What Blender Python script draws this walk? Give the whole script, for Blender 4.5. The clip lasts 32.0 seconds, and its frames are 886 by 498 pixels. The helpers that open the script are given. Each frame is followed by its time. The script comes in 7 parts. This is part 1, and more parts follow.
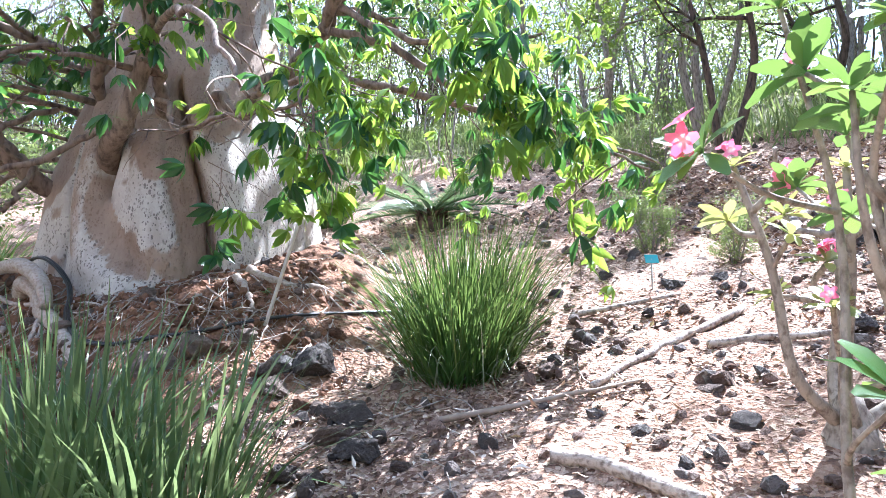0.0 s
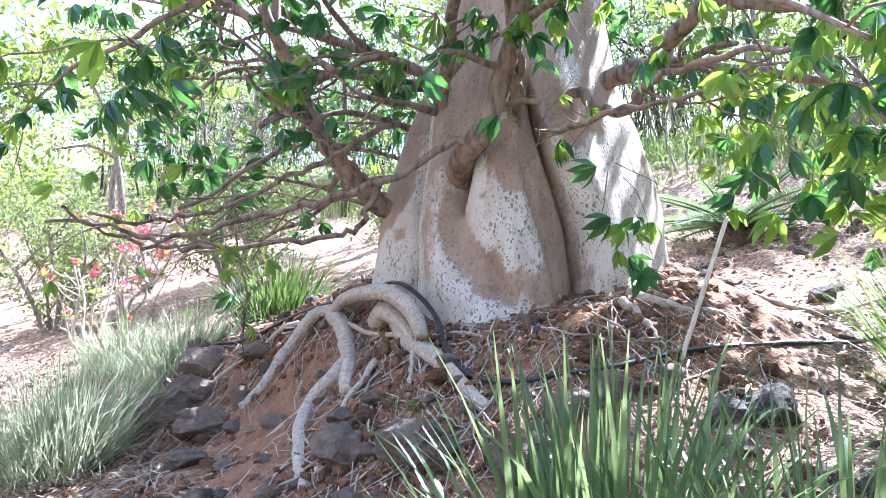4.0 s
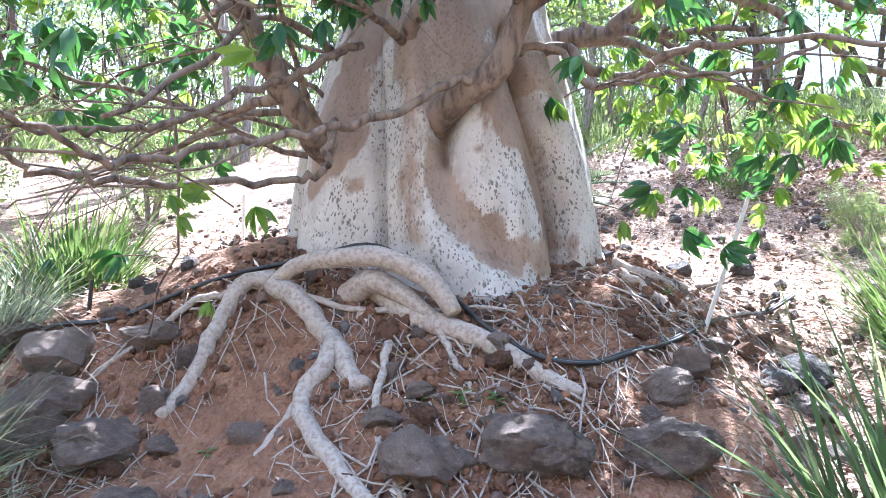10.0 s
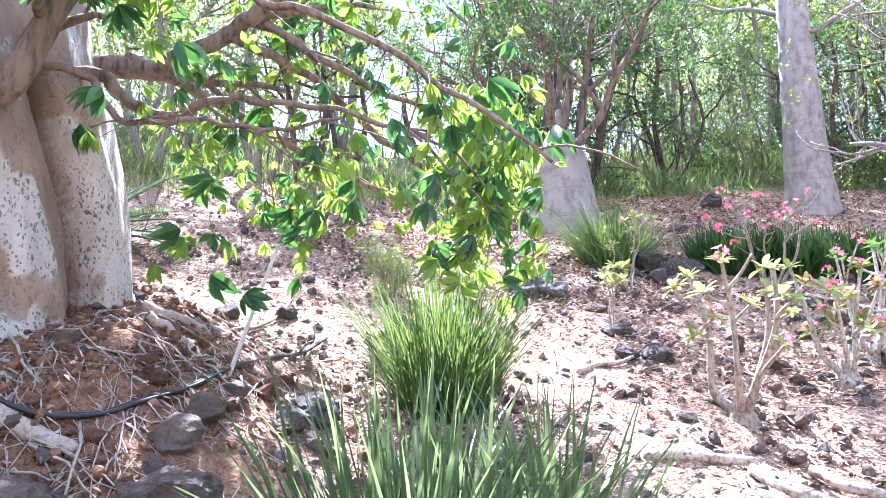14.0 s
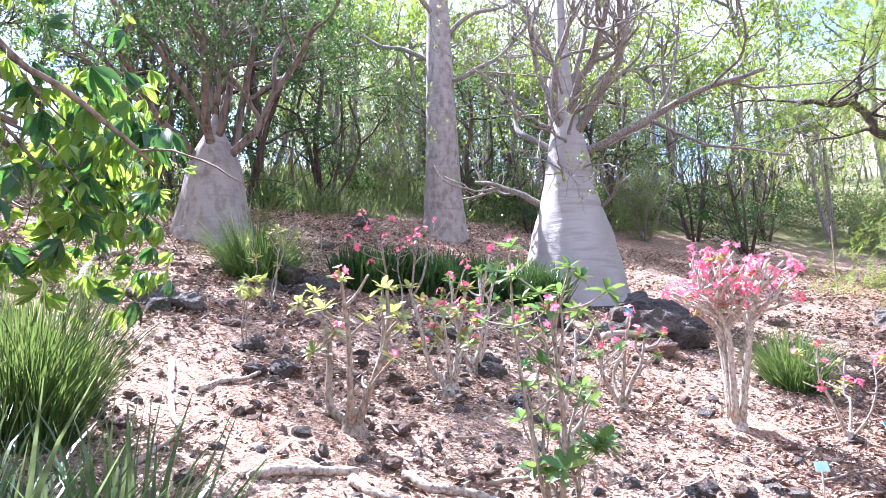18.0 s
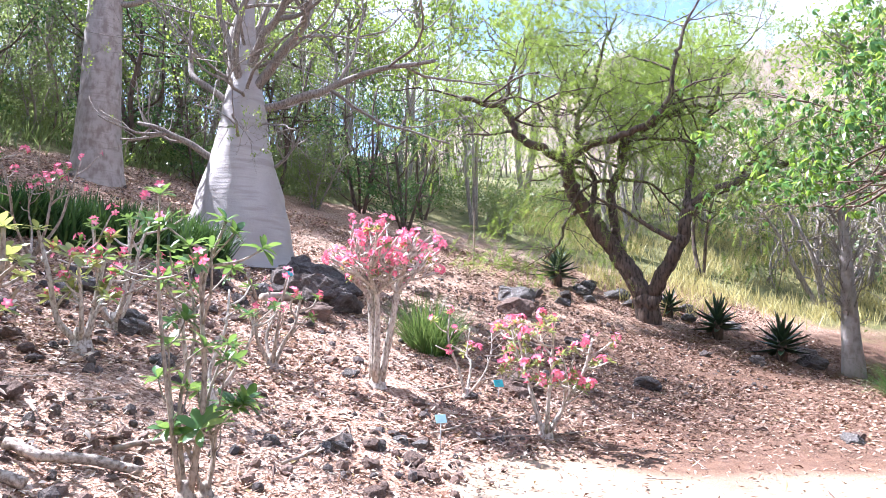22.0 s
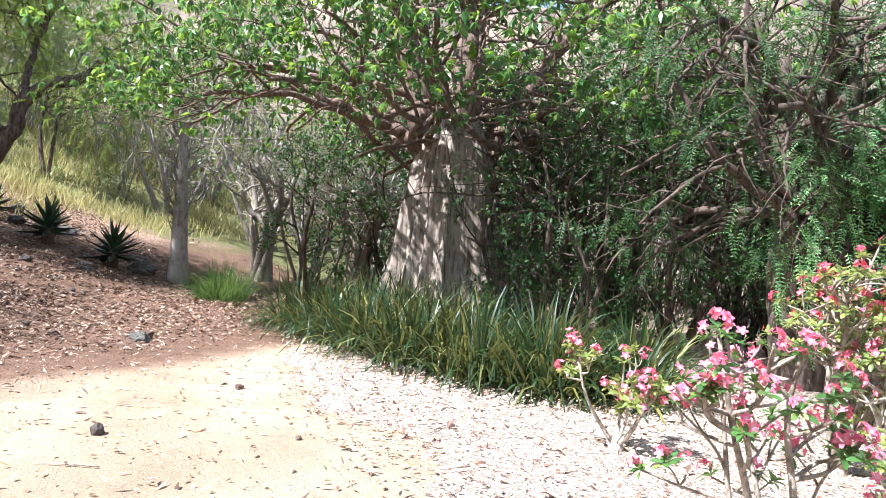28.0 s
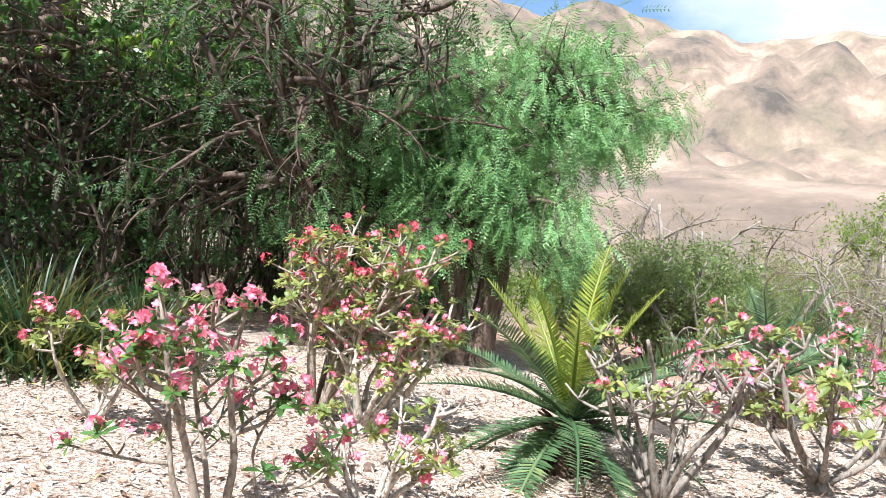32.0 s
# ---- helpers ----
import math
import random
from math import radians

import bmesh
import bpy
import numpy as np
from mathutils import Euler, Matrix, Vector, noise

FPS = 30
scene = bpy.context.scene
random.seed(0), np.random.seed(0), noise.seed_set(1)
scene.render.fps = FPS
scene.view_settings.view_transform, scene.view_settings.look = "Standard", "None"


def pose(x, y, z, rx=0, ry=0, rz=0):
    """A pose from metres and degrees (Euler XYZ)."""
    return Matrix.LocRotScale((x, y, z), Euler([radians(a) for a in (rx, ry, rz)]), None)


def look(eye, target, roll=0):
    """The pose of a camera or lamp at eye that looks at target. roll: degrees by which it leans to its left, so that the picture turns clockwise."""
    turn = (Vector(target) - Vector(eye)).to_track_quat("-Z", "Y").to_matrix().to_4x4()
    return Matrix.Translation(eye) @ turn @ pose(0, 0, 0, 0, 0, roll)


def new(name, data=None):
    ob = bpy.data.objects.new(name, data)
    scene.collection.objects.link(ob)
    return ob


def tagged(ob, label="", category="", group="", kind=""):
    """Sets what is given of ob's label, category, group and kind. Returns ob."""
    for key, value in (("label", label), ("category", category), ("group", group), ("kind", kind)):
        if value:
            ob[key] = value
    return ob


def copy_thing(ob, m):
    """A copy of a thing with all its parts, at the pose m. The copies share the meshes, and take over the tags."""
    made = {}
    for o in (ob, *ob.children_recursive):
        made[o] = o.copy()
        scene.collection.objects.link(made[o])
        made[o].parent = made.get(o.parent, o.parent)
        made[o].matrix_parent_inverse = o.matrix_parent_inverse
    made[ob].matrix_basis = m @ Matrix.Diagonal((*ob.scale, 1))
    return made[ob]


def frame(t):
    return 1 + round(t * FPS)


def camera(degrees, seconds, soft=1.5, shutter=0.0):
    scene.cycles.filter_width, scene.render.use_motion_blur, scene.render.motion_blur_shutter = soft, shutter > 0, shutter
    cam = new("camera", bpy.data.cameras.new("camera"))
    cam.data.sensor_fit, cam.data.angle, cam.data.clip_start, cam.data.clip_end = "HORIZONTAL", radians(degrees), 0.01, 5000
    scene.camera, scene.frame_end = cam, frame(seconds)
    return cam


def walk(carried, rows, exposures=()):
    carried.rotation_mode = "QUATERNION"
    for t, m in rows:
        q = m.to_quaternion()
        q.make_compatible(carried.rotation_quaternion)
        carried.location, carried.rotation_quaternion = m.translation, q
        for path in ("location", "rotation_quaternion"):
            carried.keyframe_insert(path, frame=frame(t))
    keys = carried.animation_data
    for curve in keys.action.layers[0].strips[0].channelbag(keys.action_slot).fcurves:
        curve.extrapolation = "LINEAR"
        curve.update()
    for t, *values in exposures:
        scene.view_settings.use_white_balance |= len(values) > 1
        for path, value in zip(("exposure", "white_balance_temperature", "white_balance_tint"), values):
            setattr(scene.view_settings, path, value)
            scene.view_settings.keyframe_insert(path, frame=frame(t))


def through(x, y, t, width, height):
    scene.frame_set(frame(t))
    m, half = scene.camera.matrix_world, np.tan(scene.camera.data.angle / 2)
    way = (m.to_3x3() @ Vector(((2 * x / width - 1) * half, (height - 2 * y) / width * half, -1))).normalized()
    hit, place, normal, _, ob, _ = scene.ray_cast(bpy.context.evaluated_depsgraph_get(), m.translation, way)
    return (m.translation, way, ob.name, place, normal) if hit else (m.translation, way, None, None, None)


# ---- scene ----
cam = camera(64.9, 32.0, soft=0.5)
PATH = [
    (0.0, (0.000, 0.000, 1.300), (0.000, 4.977, 1.779), 0.00),
    (0.5, (-0.152, 0.109, 1.303), (-0.780, 5.053, 1.709), -0.21),
    (1.0, (-0.297, 0.215, 1.335), (-1.026, 5.131, 1.887), -0.29),
    (1.5, (-0.508, 0.317, 1.338), (-1.469, 5.196, 1.860), 0.16),
    (2.0, (-0.689, 0.426, 1.341), (-1.934, 5.220, 2.022), -0.02),
    (2.5, (-0.884, 0.548, 1.360), (-2.127, 5.347, 2.015), 1.28),
    (3.0, (-1.087, 0.665, 1.349), (-2.111, 5.518, 1.983), 1.53),
    (3.5, (-1.305, 0.673, 1.350), (-2.562, 5.469, 1.996), 0.59),
    (5.5, (-2.240, 0.549, 1.273), (-2.792, 5.477, 1.914), -1.19),
    (6.0, (-2.429, 0.636, 1.274), (-2.969, 5.585, 1.742), 2.20),
    (6.5, (-2.646, 0.803, 1.283), (-2.666, 5.757, 1.961), -1.78),
    (7.0, (-2.857, 0.954, 1.297), (-2.721, 5.888, 2.096), 0.45),
    (7.5, (-3.125, 1.089, 1.339), (-2.670, 5.989, 2.223), -0.91),
    (8.0, (-3.263, 1.170, 1.325), (-3.015, 6.121, 1.977), 1.43),
    (8.5, (-3.451, 1.328, 1.348), (-2.715, 6.216, 2.099), -0.42),
    (9.0, (-3.545, 1.393, 1.354), (-2.727, 6.283, 2.000), 1.19),
    (9.5, (-3.676, 1.457, 1.368), (-2.182, 6.194, 1.946), -0.95),
    (10.0, (-3.734, 1.441, 1.388), (-2.238, 6.193, 1.810), -0.55),
    (10.5, (-3.661, 1.403, 1.399), (-1.656, 5.944, 2.002), 1.98),
    (11.0, (-3.611, 1.367, 1.395), (-1.031, 5.596, 2.073), 2.44),
    (11.5, (-3.589, 1.360, 1.395), (-0.688, 5.366, 2.129), 1.58),
    (12.0, (-3.589, 1.331, 1.399), (-0.468, 5.159, 2.178), 0.53),
    (12.5, (-3.567, 1.316, 1.405), (-0.220, 4.948, 2.183), -0.33),
    (13.0, (-3.545, 1.286, 1.409), (-0.055, 4.770, 2.234), -1.20),
    (13.5, (-3.523, 1.264, 1.407), (0.149, 4.580, 2.129), -1.18),
    (15.5, (-3.434, 1.117, 1.416), (0.845, 3.624, 2.050), -1.55),
    (16.0, (-3.389, 1.068, 1.405), (1.089, 3.208, 2.013), -0.66),
    (16.5, (-3.361, 1.042, 1.442), (1.320, 2.652, 2.147), -1.21),
    (17.0, (-3.361, 1.047, 1.448), (1.413, 2.325, 2.208), -1.93),
    (17.5, (-3.361, 1.054, 1.432), (1.440, 2.208, 2.215), -1.66),
    (18.0, (-3.350, 1.026, 1.424), (1.495, 2.054, 2.107), -1.49),
    (18.5, (-3.328, 0.977, 1.413), (1.589, 1.694, 1.971), -0.65),
    (19.0, (-3.305, 0.955, 1.406), (1.655, 1.280, 1.942), -0.29),
    (19.5, (-3.300, 0.938, 1.404), (1.671, 1.143, 1.903), -0.30),
    (20.0, (-3.305, 0.905, 1.401), (1.675, 0.882, 1.843), 0.40),
    (20.5, (-3.272, 0.861, 1.385), (1.702, 0.516, 1.769), 1.32),
    (21.0, (-3.294, 0.860, 1.402), (1.637, 0.072, 1.665), 1.17),
    (21.5, (-3.283, 0.919, 1.368), (1.533, -0.406, 1.588), 2.10),
    (22.0, (-3.300, 0.951, 1.394), (1.519, -0.316, 1.811), 0.99),
    (22.5, (-3.344, 0.889, 1.388), (1.459, -0.429, 1.826), 0.80),
    (23.0, (-3.378, 0.825, 1.415), (1.388, -0.584, 1.967), 0.43),
    (23.5, (-3.384, 0.757, 1.420), (1.245, -1.051, 1.975), 1.19),
    (24.0, (-3.384, 0.724, 1.411), (1.088, -1.436, 1.993), 1.37),
    (24.5, (-3.406, 0.690, 1.414), (1.012, -1.575, 2.003), 0.92),
    (25.0, (-3.439, 0.645, 1.415), (0.818, -1.917, 1.975), 1.51),
    (25.5, (-3.456, 0.556, 1.406), (0.457, -2.525, 1.856), 2.41),
    (27.5, (-3.535, 0.325, 1.345), (-0.848, -3.890, 1.469), 3.77),
    (28.0, (-3.574, 0.270, 1.328), (-1.336, -4.201, 1.324), 4.46),
    (28.5, (-3.630, 0.182, 1.314), (-1.855, -4.491, 1.211), 5.86),
    (29.0, (-3.714, 0.137, 1.310), (-2.319, -4.663, 1.212), 5.88),
    (29.5, (-3.714, 0.105, 1.290), (-3.104, -4.856, 1.161), 5.34),
    (30.0, (-3.725, 0.042, 1.301), (-3.463, -4.947, 1.117), 5.02),
    (30.5, (-3.832, 0.044, 1.284), (-3.736, -4.953, 1.150), 7.11),
    (31.0, (-3.904, 0.032, 1.294), (-3.997, -4.966, 1.204), 6.92),
    (31.5, (-3.938, 0.020, 1.304), (-4.299, -4.967, 1.286), 6.32),
    (32.0, (-3.983, 0.025, 1.310), (-4.720, -4.920, 1.374), 6.15),
]
EXPOSURES = [(0.0, 2.4, 5240, 13), (2.0, 2.7, 5190, 14), (9.0, 2.98, 5090, 11), (13.0, 3.05, 5200, 20), (16.0, 2.7, 5250, 19), (19.0, 2.3, 5410, 23), (21.0, 2.22, 5460, 21), (23.0, 2.1, 5510, 19), (25.5, 1.98, 5660, 17), (28.0, 1.72, 5610, 10), (32.0, 1.32, 5860, 9)]
walk(cam, [(t, look(eye, target, roll)) for t, eye, target, roll in PATH], EXPOSURES)

# ---------------------------------------------------------------- light
SUN = Vector((0.50, 0.70, 1.12)).normalized()
world = bpy.data.worlds.new("sky")
scene.world = world
world.use_nodes = True
wn = world.node_tree
wn.nodes.clear()
w_out = wn.nodes.new("ShaderNodeOutputWorld")
w_bg = wn.nodes.new("ShaderNodeBackground")
w_sky = wn.nodes.new("ShaderNodeTexSky")
w_sky.sky_type = "NISHITA"
w_sky.sun_disc = False
w_sky.sun_elevation = math.asin(SUN.z)
w_sky.sun_rotation = math.atan2(SUN.x, SUN.y)
w_sky.air_density, w_sky.dust_density = 1.0, 0.6
w_tc = wn.nodes.new("ShaderNodeTexCoord")
w_map = wn.nodes.new("ShaderNodeMapping")
w_map.inputs["Scale"].default_value = (1.0, 1.0, 2.6)
w_noise = wn.nodes.new("ShaderNodeTexNoise")
w_noise.inputs["Scale"].default_value = 2.3
w_noise.inputs["Detail"].default_value = 6.0
w_ramp = wn.nodes.new("ShaderNodeValToRGB")
w_ramp.color_ramp.elements[0].position, w_ramp.color_ramp.elements[1].position = 0.44, 0.60
w_mix = wn.nodes.new("ShaderNodeMix")
w_mix.data_type = "RGBA"
w_mix.inputs[7].default_value = (5.2, 5.4, 5.8, 1.0)
wn.links.new(w_tc.outputs["Generated"], w_map.inputs["Vector"])
wn.links.new(w_map.outputs["Vector"], w_noise.inputs["Vector"])
wn.links.new(w_noise.outputs["Fac"], w_ramp.inputs["Fac"])
wn.links.new(w_ramp.outputs["Color"], w_mix.inputs[0])
wn.links.new(w_sky.outputs["Color"], w_mix.inputs[6])
wn.links.new(w_mix.outputs[2], w_bg.inputs["Color"])
w_bg.inputs["Strength"].default_value = 0.09
wn.links.new(w_bg.outputs["Background"], w_out.inputs["Surface"])

sun_data = bpy.data.lights.new("sun", "SUN")
sun_data.energy, sun_data.angle, sun_data.color = 5.0, radians(0.55), (1.0, 0.94, 0.85)
sun_lamp = new("sun", sun_data)
sun_lamp.matrix_world = look(SUN * 60, (0, 0, 0))

# ---------------------------------------------------------------- materials
class Nodes:
    """A small writer for node materials."""

    def __init__(self, name):
        self.mat = bpy.data.materials.new(name)
        self.mat.use_nodes = True
        self.t = self.mat.node_tree
        self.t.nodes.clear()
        self.out = self.t.nodes.new("ShaderNodeOutputMaterial")

    def put(self, socket, value):
        if isinstance(value, bpy.types.NodeSocket):
            self.t.links.new(value, socket)
        elif isinstance(value, (tuple, list)) and len(value) == 3 and socket.type == "RGBA":
            socket.default_value = (*value, 1.0)
        else:
            socket.default_value = value

    def n(self, kind, **inputs):
        node = self.t.nodes.new("ShaderNode" + kind)
        for key, value in inputs.items():
            self.put(node.inputs[key.replace("_", " ")], value)
        return node

    def coord(self, which="Object"):
        return self.t.nodes.new("ShaderNodeTexCoord").outputs[which]

    def noise(self, scale, detail=4.0, vec=None, rough=0.55, out="Fac"):
        node = self.n("TexNoise", Scale=scale, Detail=detail, Roughness=rough)
        if vec is not None:
            self.t.links.new(vec, node.inputs["Vector"])
        return node.outputs[out]

    def stretch(self, vec, s):
        node = self.t.nodes.new("ShaderNodeMapping")
        node.inputs["Scale"].default_value = s
        self.t.links.new(vec, node.inputs["Vector"])
        return node.outputs["Vector"]

    def mix(self, fac, a, b, how="MIX"):
        node = self.t.nodes.new("ShaderNodeMix")
        node.data_type, node.blend_type = "RGBA", how
        self.put(node.inputs[0], fac)
        self.put(node.inputs[6], a)
        self.put(node.inputs[7], b)
        return node.outputs[2]

    def ramp(self, fac, *stops):
        node = self.t.nodes.new("ShaderNodeValToRGB")
        e = node.color_ramp.elements
        while len(e) < len(stops):
            e.new(0.5)
        for one, (at, c) in zip(e, stops):
            one.position = at
            one.color = (*c, 1.0) if isinstance(c, (tuple, list)) else (c, c, c, 1.0)
        self.put(node.inputs["Fac"], fac)
        return node.outputs["Color"]

    def math(self, how, a, b=0.0):
        node = self.t.nodes.new("ShaderNodeMath")
        node.operation = how
        self.put(node.inputs[0], a)
        self.put(node.inputs[1], b)
        return node.outputs[0]

    def attr(self, name, out="Fac"):
        node = self.t.nodes.new("ShaderNodeAttribute")
        node.attribute_name = name
        return node.outputs[out]

    def bump(self, height, strength=0.5, distance=0.02):
        return self.n("Bump", Height=height, Strength=strength, Distance=distance).outputs["Normal"]

    def chance(self):
        """One random value for an object and for each loose piece in its mesh."""
        a = self.t.nodes.new("ShaderNodeObjectInfo").outputs["Random"]
        b = self.t.nodes.new("ShaderNodeNewGeometry").outputs["Random Per Island"]
        return self.math("FRACT", self.math("ADD", a, b))

    def surface(self, color, rough=0.8, normal=None, **more):
        node = self.n("BsdfPrincipled", Base_Color=color, Roughness=rough)
        if normal is not None:
            self.t.links.new(normal, node.inputs["Normal"])
        for key, value in more.items():
            self.put(node.inputs[key.replace("_", " ")], value)
        self.t.links.new(node.outputs[0], self.out.inputs["Surface"])
        return node

    def leafy(self, color, through, amount=0.45, rough=0.45, normal=None):
        face = self.n("BsdfPrincipled", Base_Color=color, Roughness=rough)
        back = self.n("BsdfTranslucent", Color=through)
        if normal is not None:
            self.t.links.new(normal, face.inputs["Normal"])
        both = self.n("MixShader", Fac=amount)
        self.t.links.new(face.outputs[0], both.inputs[1])
        self.t.links.new(back.outputs[0], both.inputs[2])
        self.t.links.new(both.outputs[0], self.out.inputs["Surface"])


def leaf_material(name, dark, mid, light, amount=0.45, rough=0.42, veins=60.0, glow=(1.25, 1.25, 1.1)):
    m = Nodes(name)
    pos = m.coord("Object")
    r = m.chance()
    base = m.ramp(r, (0.0, dark), (0.45, mid), (0.8, mid), (1.0, light))
    spots = m.noise(veins, 3.0, pos)
    base = m.mix(m.math("MULTIPLY", spots, 0.35), base, tuple(c * 0.55 for c in mid))
    warm = m.mix(0.55, base, tuple(min(0.9, c * f) for c, f in zip(light, glow)))
    m.leafy(base, warm, amount, rough, m.bump(spots, 0.25, 0.004))
    return m.mat


def bark_material(name, pale, mid, dark, scale=1.0, stretch=(1, 1, 0.25), rough=0.85, relief=0.6, bands=0.0):
    m = Nodes(name)
    pos = m.coord("Object")
    big = m.noise(1.6 * scale, 5.0, pos)
    grain = m.noise(14.0 * scale, 6.0, m.stretch(pos, stretch))
    fine = m.noise(70.0 * scale, 4.0, pos)
    c = m.ramp(big, (0.3, mid), (0.5, pale), (0.72, mid))
    c = m.mix(m.ramp(grain, (0.35, 1.0), (0.55, 0.0)), c, dark)
    c = m.mix(m.math("MULTIPLY", fine, 0.3), c, dark)
    if bands:
        ring = m.noise(5.0, 4.0, m.stretch(pos, (0.25, 0.25, 4.0)))
        c = m.mix(m.ramp(ring, (0.58, 0.0), (0.66, bands)), c, dark)
    m.surface(c, rough, m.bump(m.math("ADD", grain, m.math("MULTIPLY", fine, 0.4)), relief, 0.02))
    return m.mat


def pale_trunk():
    m = Nodes("pale_spotted_bark")
    pos = m.coord("Object")
    big = m.noise(1.3, 5.0, pos)
    fine = m.noise(45.0, 5.0, pos)
    flow = m.noise(6.0, 5.0, m.stretch(pos, (1, 1, 0.2)))
    skin = m.ramp(big, (0.3, (0.36, 0.31, 0.27)), (0.5, (0.56, 0.515, 0.465)), (0.7, (0.42, 0.365, 0.32)))
    skin = m.mix(m.ramp(flow, (0.48, 0.0), (0.70, 0.55)), skin, (0.31, 0.24, 0.19))
    bent = m.mix(0.035, m.stretch(pos, (1, 1, 0.6)), m.noise(17.0, 3.0, pos, out="Color"))
    dots = None
    for size, reach, share in ((30.0, 0.20, 0.42), (62.0, 0.26, 0.30)):
        cell = m.n("TexVoronoi", Scale=size)
        m.t.links.new(bent, cell.inputs["Vector"])
        tone = m.n("SeparateColor")
        m.t.links.new(cell.outputs["Color"], tone.inputs[0])
        keep = m.ramp(tone.outputs[0], (share, 0.0), (share + 0.06, 1.0))
        one = m.math("MULTIPLY", m.ramp(cell.outputs["Distance"], (reach, 1.0), (reach + 0.13, 0.0)), keep)
        dots = one if dots is None else m.math("MAXIMUM", dots, one)
    dots = m.math("MULTIPLY", dots, m.ramp(m.noise(2.6, 4.0, pos), (0.36, 0.0), (0.50, 1.0)))
    skin = m.mix(m.math("MULTIPLY", dots, 0.8), skin, (0.12, 0.10, 0.088))
    skin = m.mix(m.ramp(m.noise(24.0, 5.0, pos, 0.7), (0.5, 0.0), (0.72, 0.35)), skin, (0.70, 0.67, 0.62))
    # brown where bark has rubbed bare, and where the crown's shade is painted on
    worn_shade = m.attr("worn_shade")
    brown = m.ramp(m.noise(5.0, 6.0, m.stretch(pos, (1, 1, 0.3))), (0.3, (0.185, 0.112, 0.07)), (0.7, (0.38, 0.265, 0.185)))
    c = m.mix(m.ramp(m.math("ADD", worn_shade, m.math("MULTIPLY", m.math("SUBTRACT", m.noise(9.0, 6.0, m.stretch(pos, (1, 1, 0.35)), 0.7), 0.5), 1.3)), (0.40, 0.0), (0.72, 0.85)), skin, brown)
    h = m.math("ADD", m.math("MULTIPLY", fine, 0.4), m.math("ADD", dots, flow))
    m.surface(c, 0.78, m.bump(h, 0.55, 0.03))
    return m.mat


def silver_trunk():
    m = Nodes("silver_grey_bark")
    pos = m.coord("Object")
    big = m.noise(1.1, 5.0, pos)
    ring = m.noise(3.0, 5.0, m.stretch(pos, (0.3, 0.3, 3.0)))
    fine = m.noise(40.0, 5.0, pos)
    c = m.ramp(big, (0.3, (0.34, 0.31, 0.30)), (0.6, (0.47, 0.44, 0.42)))
    c = m.mix(m.ramp(m.math("ADD", ring, m.math("MULTIPLY", m.math("SUBTRACT", big, 0.5), 0.5)), (0.55, 0.0), (0.66, 0.4)), c, (0.23, 0.19, 0.175))
    c = m.mix(m.math("MULTIPLY", fine, 0.3), c, (0.22, 0.19, 0.18))
    m.surface(c, 0.7, m.bump(m.math("ADD", ring, m.math("MULTIPLY", fine, 0.3)), 0.5, 0.03))
    return m.mat


def rock_material(name, dark, mid, lichen, amount):
    m = Nodes(name)
    pos = m.coord("Object")
    r = m.chance()
    big = m.noise(5.0, 5.0, pos)
    pits = m.noise(38.0, 6.0, pos, 0.7)
    c = m.mix(m.ramp(r, (0.0, 0.0), (1.0, 1.0)), dark, mid)
    c = m.mix(m.ramp(big, (0.4, 0.0), (0.7, 0.6)), c, tuple(v * 1.5 for v in mid))
    c = m.mix(m.ramp(pits, (0.3, 0.8), (0.5, 0.0)), c, tuple(v * 0.4 for v in dark))
    spot = m.ramp(m.noise(11.0, 5.0, pos, 0.65), (0.60, 0.0), (0.66, 1.0))
    c = m.mix(m.math("MULTIPLY", spot, amount), c, lichen)
    m.surface(c, 0.92, m.bump(pits, 0.9, 0.03))
    return m.mat


